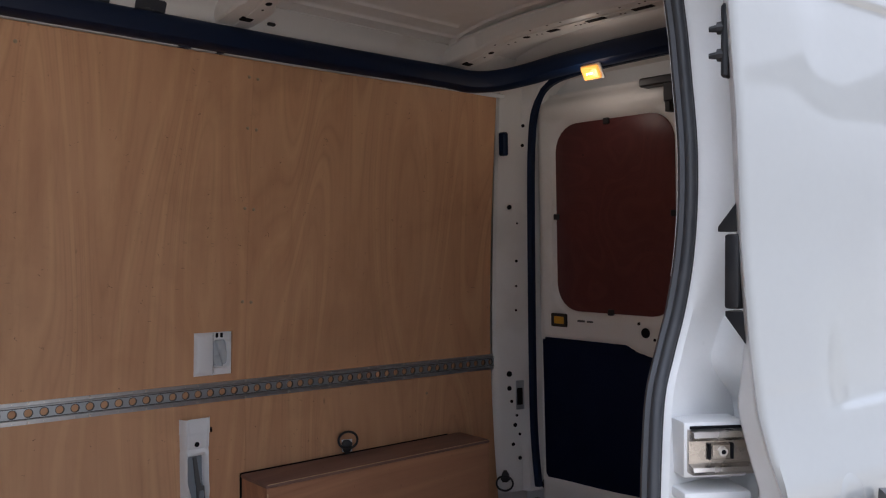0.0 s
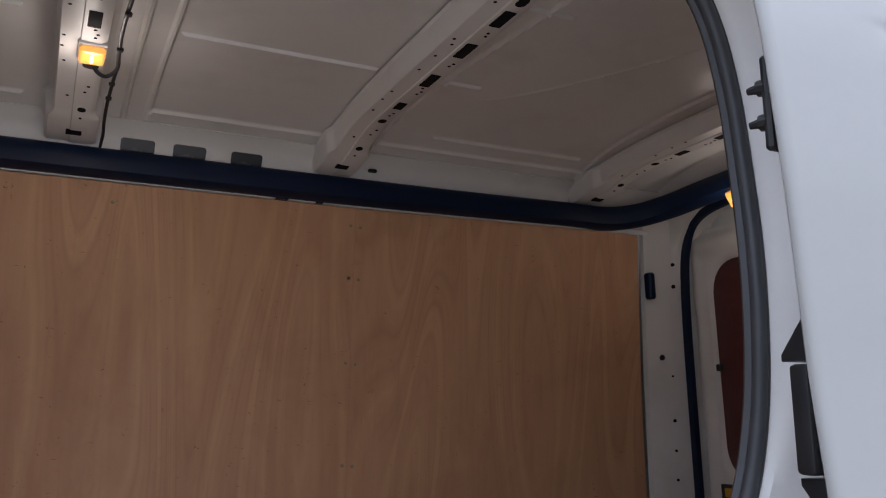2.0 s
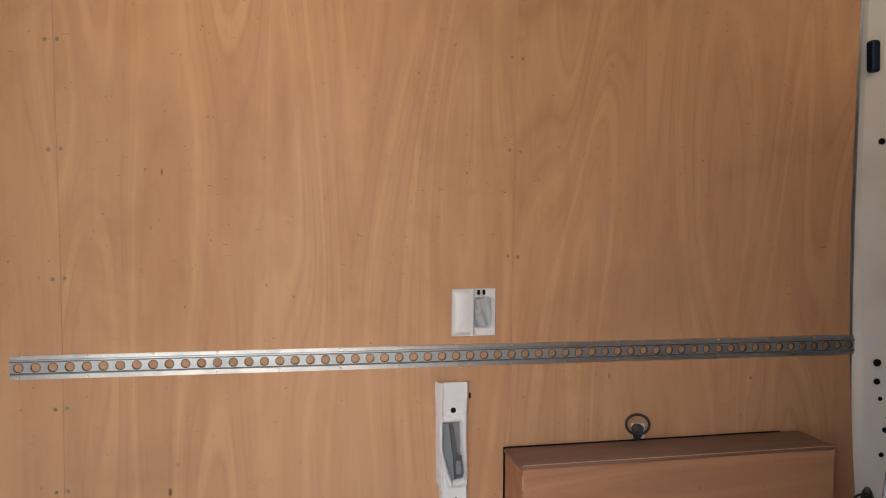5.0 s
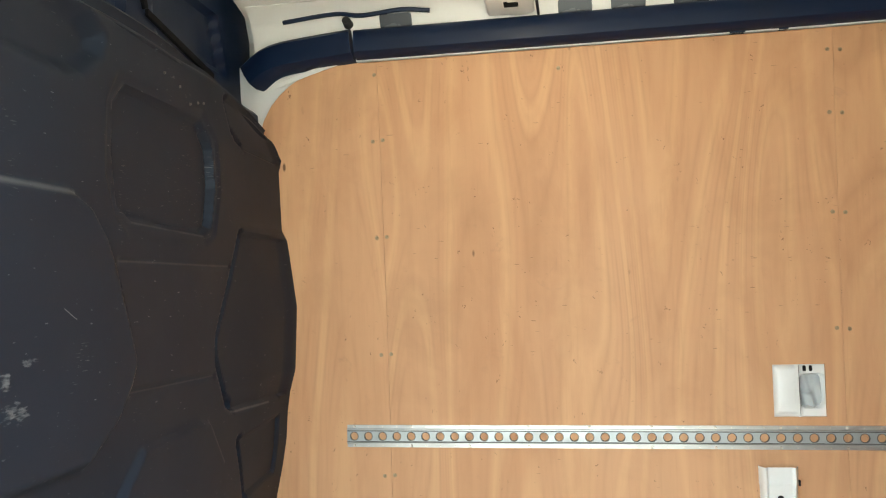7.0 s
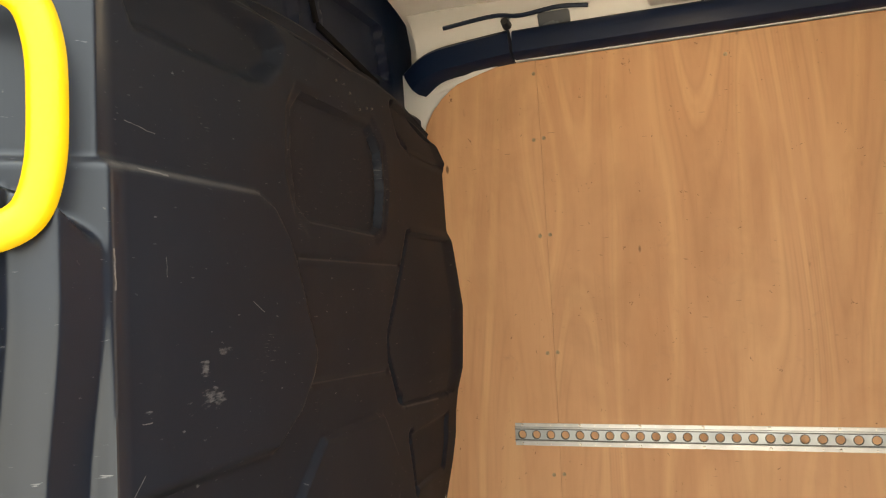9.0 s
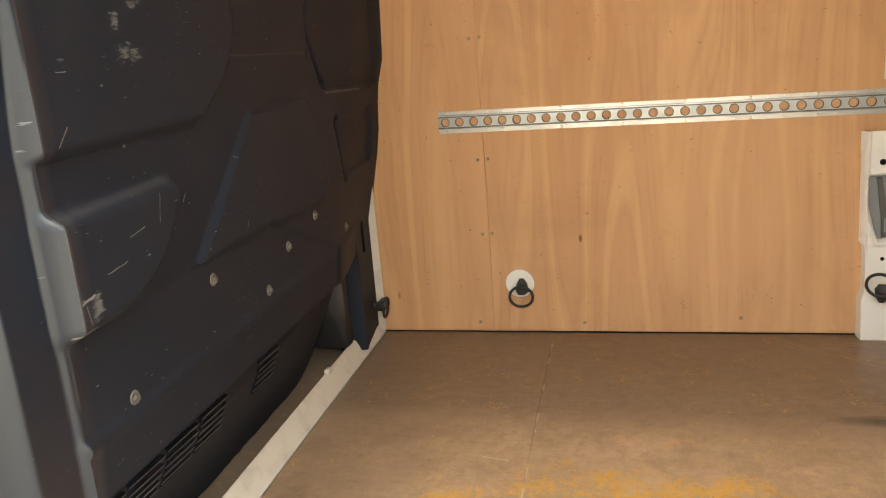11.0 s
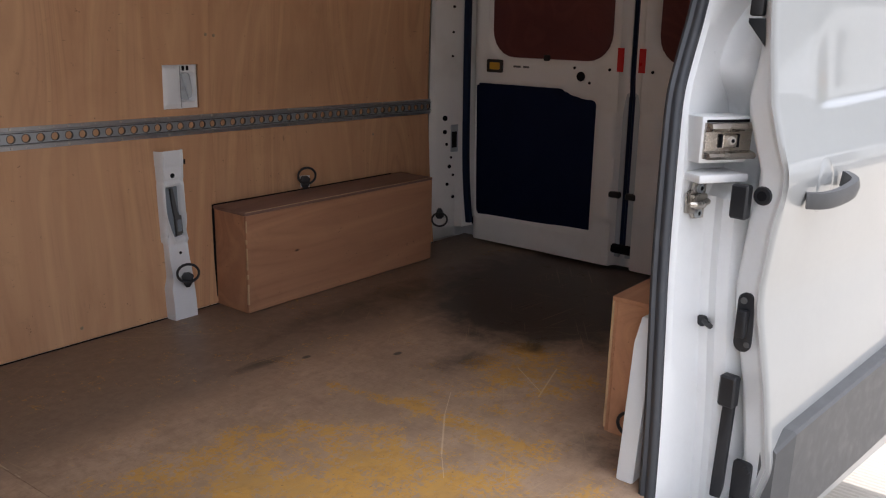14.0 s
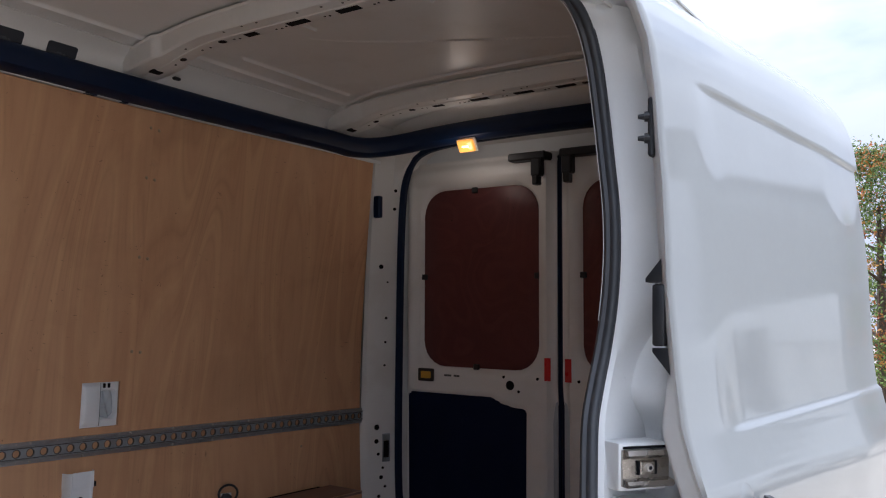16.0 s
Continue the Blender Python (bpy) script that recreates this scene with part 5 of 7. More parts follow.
def build_front_pillar():
    """The doorway's front edge: grey trim with a yellow grab handle."""
    p = thing("front_pillar", "grey plastic-trimmed pillar at the front of the side doorway", "door pillar", kind="structure", at=(0, 0.1, 0))
    bm = bmesh.new()
    rows = []
    for z in steps(-0.05, 1.66, 0.05):
        b = 0.05 * soft_step(0.75, 1.1, z) - 0.02 * soft_step(1.3, 1.6, z)
        rows.append([(-0.13 + b, 0.00, z), (-0.07 + b, -0.02, z), (-0.035 + b, -0.045, z), (-0.03 + b, -0.07, z), (-0.06 + b, -0.10, z), (-0.12 + b, -0.115, z), (-0.22, -0.118, z)])
    skin(bm, rows)
    part("pillar_trim", bm, M_GREYTRIM, p, smooth=1.2)
    for z in (0.55, 0.80):
        part("bolt", cyl(bmesh.new(), (-0.0, -0.03, z), (0.012, -0.035, z), 0.012, 0.009, 12), M_STEEL, p)
    line = smooth_line([(0.035, 0.02, 1.415), (0.075, 0.062, 1.412), (0.112, 0.092, 1.392), (0.128, 0.103, 1.34), (0.131, 0.105, 1.27), (0.128, 0.102, 1.19), (0.112, 0.090, 1.135), (0.075, 0.06, 1.112), (0.035, 0.02, 1.108)], 7)
    bm = sweep(bmesh.new(), line, [(1.5 * a, b) for a, b in circle(0.0155, 14)], (0.6, -0.8, 0.0))
    part("grab_handle", bm, M_YELLOW, p, "bright yellow plastic grab handle")


build_front_pillar()


# ---- lashing rail ----
def build_rail():
    x0, pitch, count, zc = 0.2274, 0.0412, 60, 0.628
    rail = thing("lashing_rail", "galvanised perforated steel lashing rail screwed to the lining", "lashing rail", at=(x0, WALL_Y + 0.016, zc))
    rail.rotation_euler = (0, radians(0.36), 0)
    bm = bmesh.new()
    half, r, n = 0.0165, 0.0118, 20
    for k in range(count):
        cx = pitch * (k + 0.5)
        yw = wall_y(x0 + cx, zc) - 0.0048 - (WALL_Y + 0.016)
        outer, inner = [], []
        for i in range(n):
            t = 2 * math.pi * (i + 0.5) / n
            c, s = math.cos(t), math.sin(t)
            f = min(pitch / 2 / abs(c) if c else 9, half / abs(s) if s else 9)
            outer.append((cx + c * f, s * f))
            inner.append((cx + c * r, s * r))
        for j in range(4):
            sx, sz = (1, 1, -1, -1)[j], (1, -1, -1, 1)[j]
            best = min(range(n), key=lambda i: (outer[i][0] - cx - sx * pitch / 2) ** 2 + (outer[i][1] - sz * half) ** 2)
            outer[best] = (cx + sx * pitch / 2, sz * half)
        o = [bm.verts.new((x, yw - 0.005, z)) for x, z in outer]
        a = [bm.verts.new((x, yw - 0.0055, z)) for x, z in inner]
        b = [bm.verts.new((x, yw - 0.0002, z)) for x, z in inner]
        for i in range(n):
            j = (i + 1) % n
            bm.faces.new((o[i], o[j], a[j], a[i]))
            bm.faces.new((a[i], a[j], b[j], b[i]))
    bmesh.ops.remove_doubles(bm, verts=bm.verts, dist=0.0002)
    part("channel", bm, M_STEEL, rail, smooth=0.5)
    L = pitch * count
    for s in (-1, 1):
        bm = bmesh.new()
        rows = []
        for x in steps(0, L, 0.1):
            yw = wall_y(x0 + x, zc) - 0.0048 - (WALL_Y + 0.016)
            rows.append([(x, yw - 0.005, s * half), (x, yw - 0.0085, s * (half + 0.001)), (x, yw - 0.0085, s * (half + 0.0035)), (x, yw - 0.003, s * (half + 0.005)), (x, yw - 0.003, s * (half + 0.0145)), (x, yw, s * (half + 0.015))])
        skin(bm, rows)
        part("flange", bm, M_ZINC, rail, smooth=0.4)
        bm = bmesh.new()
        skin(bm, [[(x, wall_y(x0 + x, zc) - 0.0048 - (WALL_Y + 0.016) - 0.0052, s * (half - 0.0030)), (x, wall_y(x0 + x, zc) - 0.0048 - (WALL_Y + 0.016) - 0.0056, s * (half - 0.0002))] for x in steps(0, L, 0.1)])
        part("groove", bm, M_MOULD, rail, "dark line beside the flange")
    # dark rings paint in the shade within each hole's wall thickness
    rim = None
    ring = lambda r: [(r * math.cos(2 * math.pi * i / 18), r * math.sin(2 * math.pi * i / 18)) for i in range(18)]
    for k in range(count):
        x = pitch * (k + 0.5)
        m = pose(x, wall_y(x0 + x, zc) - 0.0048 - (WALL_Y + 0.016), 0)
        if rim is None:
            rim = part("hole_shade_ring", ring_plate(bmesh.new(), ring(0.0128), ring(0.0108), "y", -0.0062, -0.0004), M_HOLESHADE, rail, "dark ring round a hole, standing for the shade inside it", move=m)
        else:
            share(rim, "hole_shade_ring", m, rail)
    proto = None
    for k in range(0, count * 2, 2):
        for s in (-1, 1):
            big = k % 8 == 0
            x = pitch * (k / 2 + 0.5)
            y = wall_y(x0 + x, zc) - 0.0048 - (WALL_Y + 0.016) - 0.003
            m = pose(x, y, s * (half + 0.0098)) @ Matrix.Diagonal((0.8, 1, 0.8, 1) if big else (0.38, 0.4, 0.38, 1))
            if proto is None:
                proto = part("screw", cyl(bmesh.new(), (0, 0.001, 0), (0, -0.0035, 0), 0.0058, 0.0035, 8), M_BRIGHT, rail, move=m)
            else:
                share(proto, "screw", m, rail)


build_rail()


# ---- white metal openings in the far lining ----
def build_hatch():
    x0, x1, z0, z1 = HATCH
    yb = wall_y(1.45, 0.74)
    t = thing("wall_hatch", "small white pressed-metal hatch showing through the lining", "wall hatch", at=(x0, yb, z0))
    w, h = x1 - x0, z1 - z0
    bm = bmesh.new()
    relief(bm, steps(0, w, 0.004), steps(0, h, 0.004),
           lambda x, z: (x, 0.006 - 0.006 * soft_step(0.0, 0.01, inside_dist([(0.004, 0.004), (w * 0.5, 0.004), (w * 0.5, h - 0.004), (0.004, h - 0.004)], (x, z)))
                         + 0.034 * soft_step(-0.002, 0.004, inside_dist(rounded(w * 0.53, w * 0.97, h * 0.17, h * 0.80, 0.014), (x, z)))
                         - 0.006 * math.exp(-((x - w * 0.5) / 0.005) ** 2) - (0.007 * math.sin(math.pi * min(1, x / (w * 0.5))) * math.sin(math.pi * z / h) if x < w * 0.5 else 0), z))
    part("plate", bm, M_BODY, t, smooth=0.9)
    bm = relief(bmesh.new(), steps(w * 0.53, w * 0.97, 0.003), steps(h * 0.17, h * 0.80, 0.003), lambda x, z: (x, 0.027 - 0.007 * math.exp(-((x - w * 0.80) / 0.007) ** 2) * (0.6 + 0.4 * math.sin(z * 90)) - 0.006 * math.exp(-((z - h * 0.45) / 0.006) ** 2) * soft_step(w * 0.78, w * 0.72, x) + 0.004 * math.sin(x * 210 + z * 60), z))
    part("recess_back", bm, M_GREYFILM, t, "grey metal deep in the recess")
    for x in (0.62, 0.74):
        part("slot", prism(bmesh.new(), rounded(x * w - 0.004, x * w + 0.004, h * 0.86, h * 0.97, 0.003, 3), "y", 0.002, 0.0045), M_HOLE, t)
    part("seam", boxed(w * 0.505, w * 0.512, -0.0005, 0.004, 0.004, h - 0.004), M_HOLE, t, "dark seam beside the bulged flap")


build_hatch()


def build_pillar_cover():
    t = thing("pillar_cover", "white pressed-steel body pillar standing through the lining", "body pillar", at=(1.39, WALL_Y, 0))
    bm = bmesh.new()

    POCKET = [(-0.002, 0.262), (0.032, 0.268), (0.036, 0.285), (0.022, 0.35), (0.020, 0.432), (-0.030, 0.430), (-0.030, 0.36), (-0.012, 0.29)]

    def place(u, z):
        wl = -0.052 - 0.020 * soft_step(0.14, 0.10, z) * 0.6 + 0.012 * soft_step(0.3, 0.5, z) * 0 - 0.0
        wr = 0.050 + 0.006 * soft_step(0.3, 0.0, z) + 0.004 * soft_step(0.4, 0.55, z)
        x = wl + (wr - wl) * u
        out = 0.008 + 0.030 * soft_step(0.30, 0.04, z)
        edge = min(u, 1 - u)
        box = soft_step(0.26, 0.245, z)
        y = 0.010 - (out + 0.018) * soft_step(0.0 + 0.09 * box, 0.13 + 0.01 * box, edge if u > 0.5 else edge * (1 - 0.15 * box))
        y += 0.034 * soft_step(-0.003, 0.004, inside_dist(POCKET, (x, z)))
        d = inside_dist(POCKET, (x, z))
        y -= 0.006 * (math.exp(-((u - 0.17) / 0.035) ** 2) + math.exp(-((u - 0.85) / 0.035) ** 2)) * soft_step(0.20, 0.26, z)
        y += 0.004 * math.exp(-((z - 0.452) / 0.004) ** 2) + 0.003 * math.exp(-((z - 0.245) / 0.004) ** 2)
        y -= 0.007 * math.exp(-((d + 0.010) / 0.0055) ** 2)
        if z > 0.5:
            y += wall_y(1.4, z) - WALL_Y - 0.024
        return (x, y + (wall_y(1.4, z) - WALL_Y) * 0.6, z)
    relief(bm, steps(0, 1, 0.02), steps(0.0, 0.548, 0.005), place)
    part("pressing", bm, M_BODY, t, smooth=0.9)
    part("recess_strap", prism(bmesh.new(), [(-0.012, 0.428), (0.000, 0.428), (0.012, 0.35), (0.016, 0.335), (0.026, 0.335), (0.030, 0.275), (0.004, 0.268), (0.004, 0.33), (-0.002, 0.35)], "y", -0.004, 0.005, 0.002), M_MOULD, t, "dark grey strap inside the recess")
    part("strap_window", boxed(0.009, 0.024, -0.006, -0.0035, 0.283, 0.322, bevel=0.002), M_RECESS, t)
    part("recess_back", boxed(-0.034, 0.036, 0.006, 0.010, 0.258, 0.436), M_RECESS, t, "blue-grey back of the recess")
    for x, z, r in ((0.0, 0.468, 0.008), (0.006, 0.215, 0.005)):
        y = place((x + 0.052) / 0.104, z)[1]
        part("hole", cyl(bmesh.new(), (x, y - 0.001, z), (x, y + 0.002, z), r, n=12), M_HOLE, t)
    part("hole", boxed(0.047, 0.051, -0.004, 0.004, 0.50, 0.515), M_HOLE, t)


build_pillar_cover()


# ---- tie-down rings ----
def build_ring(spot, turn=0, backing=0.0, hang=0.0, square=False):
    """A black folding lashing eye: hinge block and D-shaped ring."""
    m = Matrix.Translation(spot) @ pose(0, 0, 0, 0, 0, turn)
    t = thing("tie_down_ring", "black steel folding tie-down ring" + (" over a white backing disc" if backing else ""), "tie-down ring", "tie-down rings")
    t.matrix_basis = m
    if backing:
        part("backing_disc", cyl(bmesh.new(), (-0.006, 0.001, 0.010), (-0.006, -0.003, 0.010), backing, n=28), M_BODY, t, "white painted disc")
    if square:
        part("backing_plate", boxed(-0.022, 0.022, -0.003, 0.001, -0.022, 0.022), M_BODY, t, "small white square plate")
    up = -1 if hang < 0 else 1
    bm = prism(bmesh.new(), [(x, up * z) for x, z in ((-0.013, 0.014), (-0.006, 0.026), (0.006, 0.026), (0.015, 0.012), (0.020, -0.012), (0.008, -0.022), (-0.010, -0.022), (-0.018, -0.010))], "y", -0.020, -0.002, 0.004)
    part("hinge_block", bm, M_BLACK, t)
    pts = [(0.034 * math.cos(a), -0.020 - (0.012 if hang else 0.004), (-0.022 if hang >= 0 else 0.026) + 0.030 * math.sin(a)) for a in [2 * math.pi * i / 24 for i in range(24)]]
    part("ring", tube(bmesh.new(), pts, 0.0042, 8, True), M_BLACK, t)
    return t


build_ring((0.444, WALL_Y - 0.004, 0.142), backing=0.042, hang=1)
build_ring((1.396, WALL_Y - 0.044, 0.134), turn=-26, hang=-1)
build_ring((1.960, WALL_Y + 0.009, 0.376), turn=-22, hang=-1, square=True)
build_ring((2.742, WALL_Y - 0.02, 0.135), turn=-50, hang=1)


def build_corner_knob():
    """The lashing eye in the front corner, folded flat and seen end on."""
    t = thing("tie_down_ring", "black steel tie-down ring folded flat in the corner", "tie-down ring", "tie-down rings", at=(0.022, 1.742, 0.10))
    part("hinge_block", prism(bmesh.new(), rounded(-0.013, 0.013, -0.013, 0.013, 0.006, 4), "y", -0.03, 0.03, 0.004), M_BLACK, t)
    part("stem", cyl(bmesh.new(), (-0.034, -0.01, 0.0), (0.0, 0.0, 0.0), 0.010, 0.009, 12), M_BLACK, t)
    pts = [(0.013 + 0.004 * math.sin(a), -0.012 + 0.022 * math.cos(a), -0.006 + 0.030 * math.sin(a)) for a in [2 * math.pi * i / 20 for i in range(20)]]
    part("ring", tube(bmesh.new(), pts, 0.0045, 8, True), M_BLACK, t)


build_corner_knob()


# ---- wheel boxes ----
def build_wheel_box(name, x0, x1, y0, y1, top, inner):
    """A plywood box over the wheel arch: front, top and end boards with worn edges."""
    t = thing("wheel_arch_box", name, "wheel arch box", "wheel arch boxes", at=(x0, y0, 0))
    w, d, th = x1 - x0, y1 - y0, 0.012
    if inner < 0:
        part("side_board", boxed(0, w, 0, th, 0.002, top - th, bevel=0.002), M_PLYBOX, t)
        part("top_board", boxed(-0.004, w, 0.0, d, top - th, top, bevel=0.003, seg=2), M_BOXTOP, t, "dirty dark top board")
        part("end_board", boxed(0.0, th, th, d, 0.002, top - th), M_PLYBOX, t)
        part("far_end_board", boxed(w - th, w, th, d, 0.002, top - th), M_PLYBOX, t)
        rng = random.Random(5)
        for k in range(7):
            z0 = 0.02 + (top - 0.06) * k / 7 + rng.uniform(0, 0.02)
            part("worn_corner", boxed(-0.0015, rng.uniform(0.003, 0.006), -0.0015, rng.uniform(0.003, 0.006), z0, z0 + rng.uniform(0.012, 0.045), bevel=0.001), M_PLYEDGE, t, "chipped pale corner edge")
        part("top_chip", boxed(0.0, w, -0.0007, 0.001, top - 0.0016, top + 0.0003, bevel=0.0004), M_PLYEDGE, t, "rubbed pale top edge")
        part("back_strip", boxed(0.0, w * 0.93, d - 0.006, d, top, top + 0.003), M_HOLE, t, "dark joint along the wall")
        part("end_strip", boxed(-0.004, -0.0005, d - 0.008, d, 0.0, top + 0.002), M_HOLE, t, "dark sealing strip")
    else:
        part("side_board", boxed(0, w, d - th, d, 0.002, top - th, bevel=0.002), M_PLYBOX, t)
        part("top_board", boxed(-0.004, w, 0, d + 0.002, top - th, top, bevel=0.003, seg=2), M_PLYBOX, t)
        part("end_board", boxed(0.0, th, 0, d - th, 0.002, top - th), M_PLYBOX, t)
        part("worn_corner", boxed(-0.0025, 0.004, d - 0.004, d + 0.0025, 0.012, top - 0.004, bevel=0.002), M_PLYEDGE, t, "chipped pale corner edge")
    return t


build_wheel_box("red-brown plywood box over the far wheel arch, chipped edges", 1.545, 2.505, 1.618, 1.79, 0.348, -1)
build_wheel_box("orange-brown plywood box over the near wheel arch", 1.582, 2.53, 0.140, 0.312, 0.350, 1)
build_ring((1.578, 0.225, 0.08), turn=-90, hang=1)


# ---- rear end ----
REAR_LEAN = Matrix(((1, 0, -0.06, 0), (0, 1, 0, 0), (0, 0, 1, 0), (0, 0, 0, 1)))     # the tail leans forward towards the roof


def build_rear_frame():
    t = thing("rear_frame", "white painted frame and pillars round the rear doors", "door frame", kind="structure")
    t.matrix_basis = REAR_LEAN
    for side in (1, -1):
        bm = bmesh.new()
        rows = []
        for z in steps(-0.02, 1.70, 0.05):
            s = 0.062 * max(0, z / 1.68) ** 2.2 + 0.0
            row = [(2.715, 0.86), (2.722, 0.842), (2.74, 0.832), (2.80, 0.806), (2.828, 0.800), (2.842, 0.785), (2.872, 0.775), (2.885, 0.76), (2.95, 0.755)]
            seal_y = lerp_table([(0.0, 0.757), (0.3, 0.780), (1.0, 0.777), (1.4, 0.767), (1.57, 0.740), (1.66, 0.672), (1.70, 0.60)], z)
            out = []
            for i, (x, y) in enumerate(row):
                f = i / 8
                out.append((x, MID_Y + side * (min(y - s * (1 - f), 9) if i < 5 else min(seal_y + (7 - i) * 0.006, row[4][1] - s * 0.5)), z))
            rows.append(out)
        skin(bm, rows)
        thick(part("pillar", bm, M_INNER, t, smooth=0.8), 0.003, 0)
    bm = bmesh.new()
    rows = []
    for y in steps(0.14, 1.75, 0.05):
        d = abs(y - MID_Y) / 0.8
        a = -0.12 * max(0, d - 0.72) ** 1.4
        rows.append([(2.70, y, 1.84 + a), (2.745, y, 1.775 + a), (2.775, y, 1.742 + a), (2.80, y, 1.716 + a), (2.86, y, 1.705 + a), (2.875, y, 1.692 + a), (2.97, y, 1.69 + a)])
    skin(bm, rows)
    part("tail_closing", prism(bmesh.new(), [(0.13, 1.74), (0.16, 1.86), (0.30, 1.93), (0.62, 1.96), (1.27, 1.96), (1.66, 1.93), (1.77, 1.86), (1.8, 1.74)], "x", 2.90, 2.96), M_INNER, t, smooth=0)
    thick(part("header", bm, M_INNER, t, smooth=0.8), 0.003, 0)
    part("closing", boxed(2.965, 3.0, 0.09, 1.925, -0.3, 1.70), M_WHITE, t, smooth=0)
    part("rear_sill", boxed(2.90, 2.965, 0.15, 1.75, -0.02, 0.018, bevel=0.008), M_HOLE, t, "dark rear sill cover")
    # holes in the far pillar
    proto = None
    for y, z, r in ((0.82, 1.167, 0.010), (0.818, 0.475, 0.012), (0.818, 0.415, 0.010), (0.806, 0.944, 0.006), (0.806, 0.84, 0.005), (0.814, 0.36, 0.007), (0.808, 0.26, 0.009), (0.805, 0.30, 0.006), (0.80, 0.22, 0.006), (0.812, 0.18, 0.008),
                    (0.80, 1.42, 0.007), (0.80, 1.50, 0.007), (0.806, 1.10, 0.004), (0.806, 0.74, 0.005), (0.80, 0.12, 0.008)):
        s = 0.062 * max(0, z / 1.68) ** 2.2
        x = 2.74 + (0.832 - y) / 0.026 * 0.06
        m = pose(x, MID_Y + y - s, z, 0, 0, 66)
        if proto is None:
            proto = part("hole", cyl(bmesh.new(), (-0.0025, 0, 0), (0.0015, 0, 0), 0.01, n=10), M_HOLE, t, move=m)
        k = r / 0.01
        if proto.matrix_basis != m:
            share(proto, "hole", m @ Matrix.Diagonal((1, k, k, 1)), t)
    part("striker_plate", boxed(-0.004, 0.004, -0.018, 0.018, -0.06, 0.06, bevel=0.002), M_STEEL, t, "steel striker plate", move=pose(2.815, MID_Y + 0.795, 0.385, 0, 0, 66))
    part("striker_recess", boxed(-0.006, 0.002, -0.012, 0.012, -0.04, 0.03), M_HOLE, t, move=pose(2.812, MID_Y + 0.795, 0.385, 0, 0, 66))
    part("buffer", boxed(2.710, 2.738, 1.704, 1.74, 1.375, 1.47, bevel=0.006), M_NAVY, t, "dark rubber buffer")
    line = smooth_line([(2.868, MID_Y + a, b) for a, b in ((0.745, 0.0), (0.768, 0.3), (0.765, 1.0), (0.755, 1.4), (0.728, 1.57), (0.66, 1.658), (0.5, 1.69), (0.2, 1.70), (-0.2, 1.70), (-0.5, 1.69), (-0.66, 1.658), (-0.728, 1.57), (-0.755, 1.4), (-0.765, 0.3), (-0.745, 0.0))], 7)
    part("rear_seal", sweep(bmesh.new(), line, [(-0.014, -0.012), (0.012, -0.012), (0.014, 0.008), (0.0, 0.014), (-0.014, 0.008)], (1, 0, 0)), M_NAVY, t, "black rubber rear door seal")


build_rear_frame()


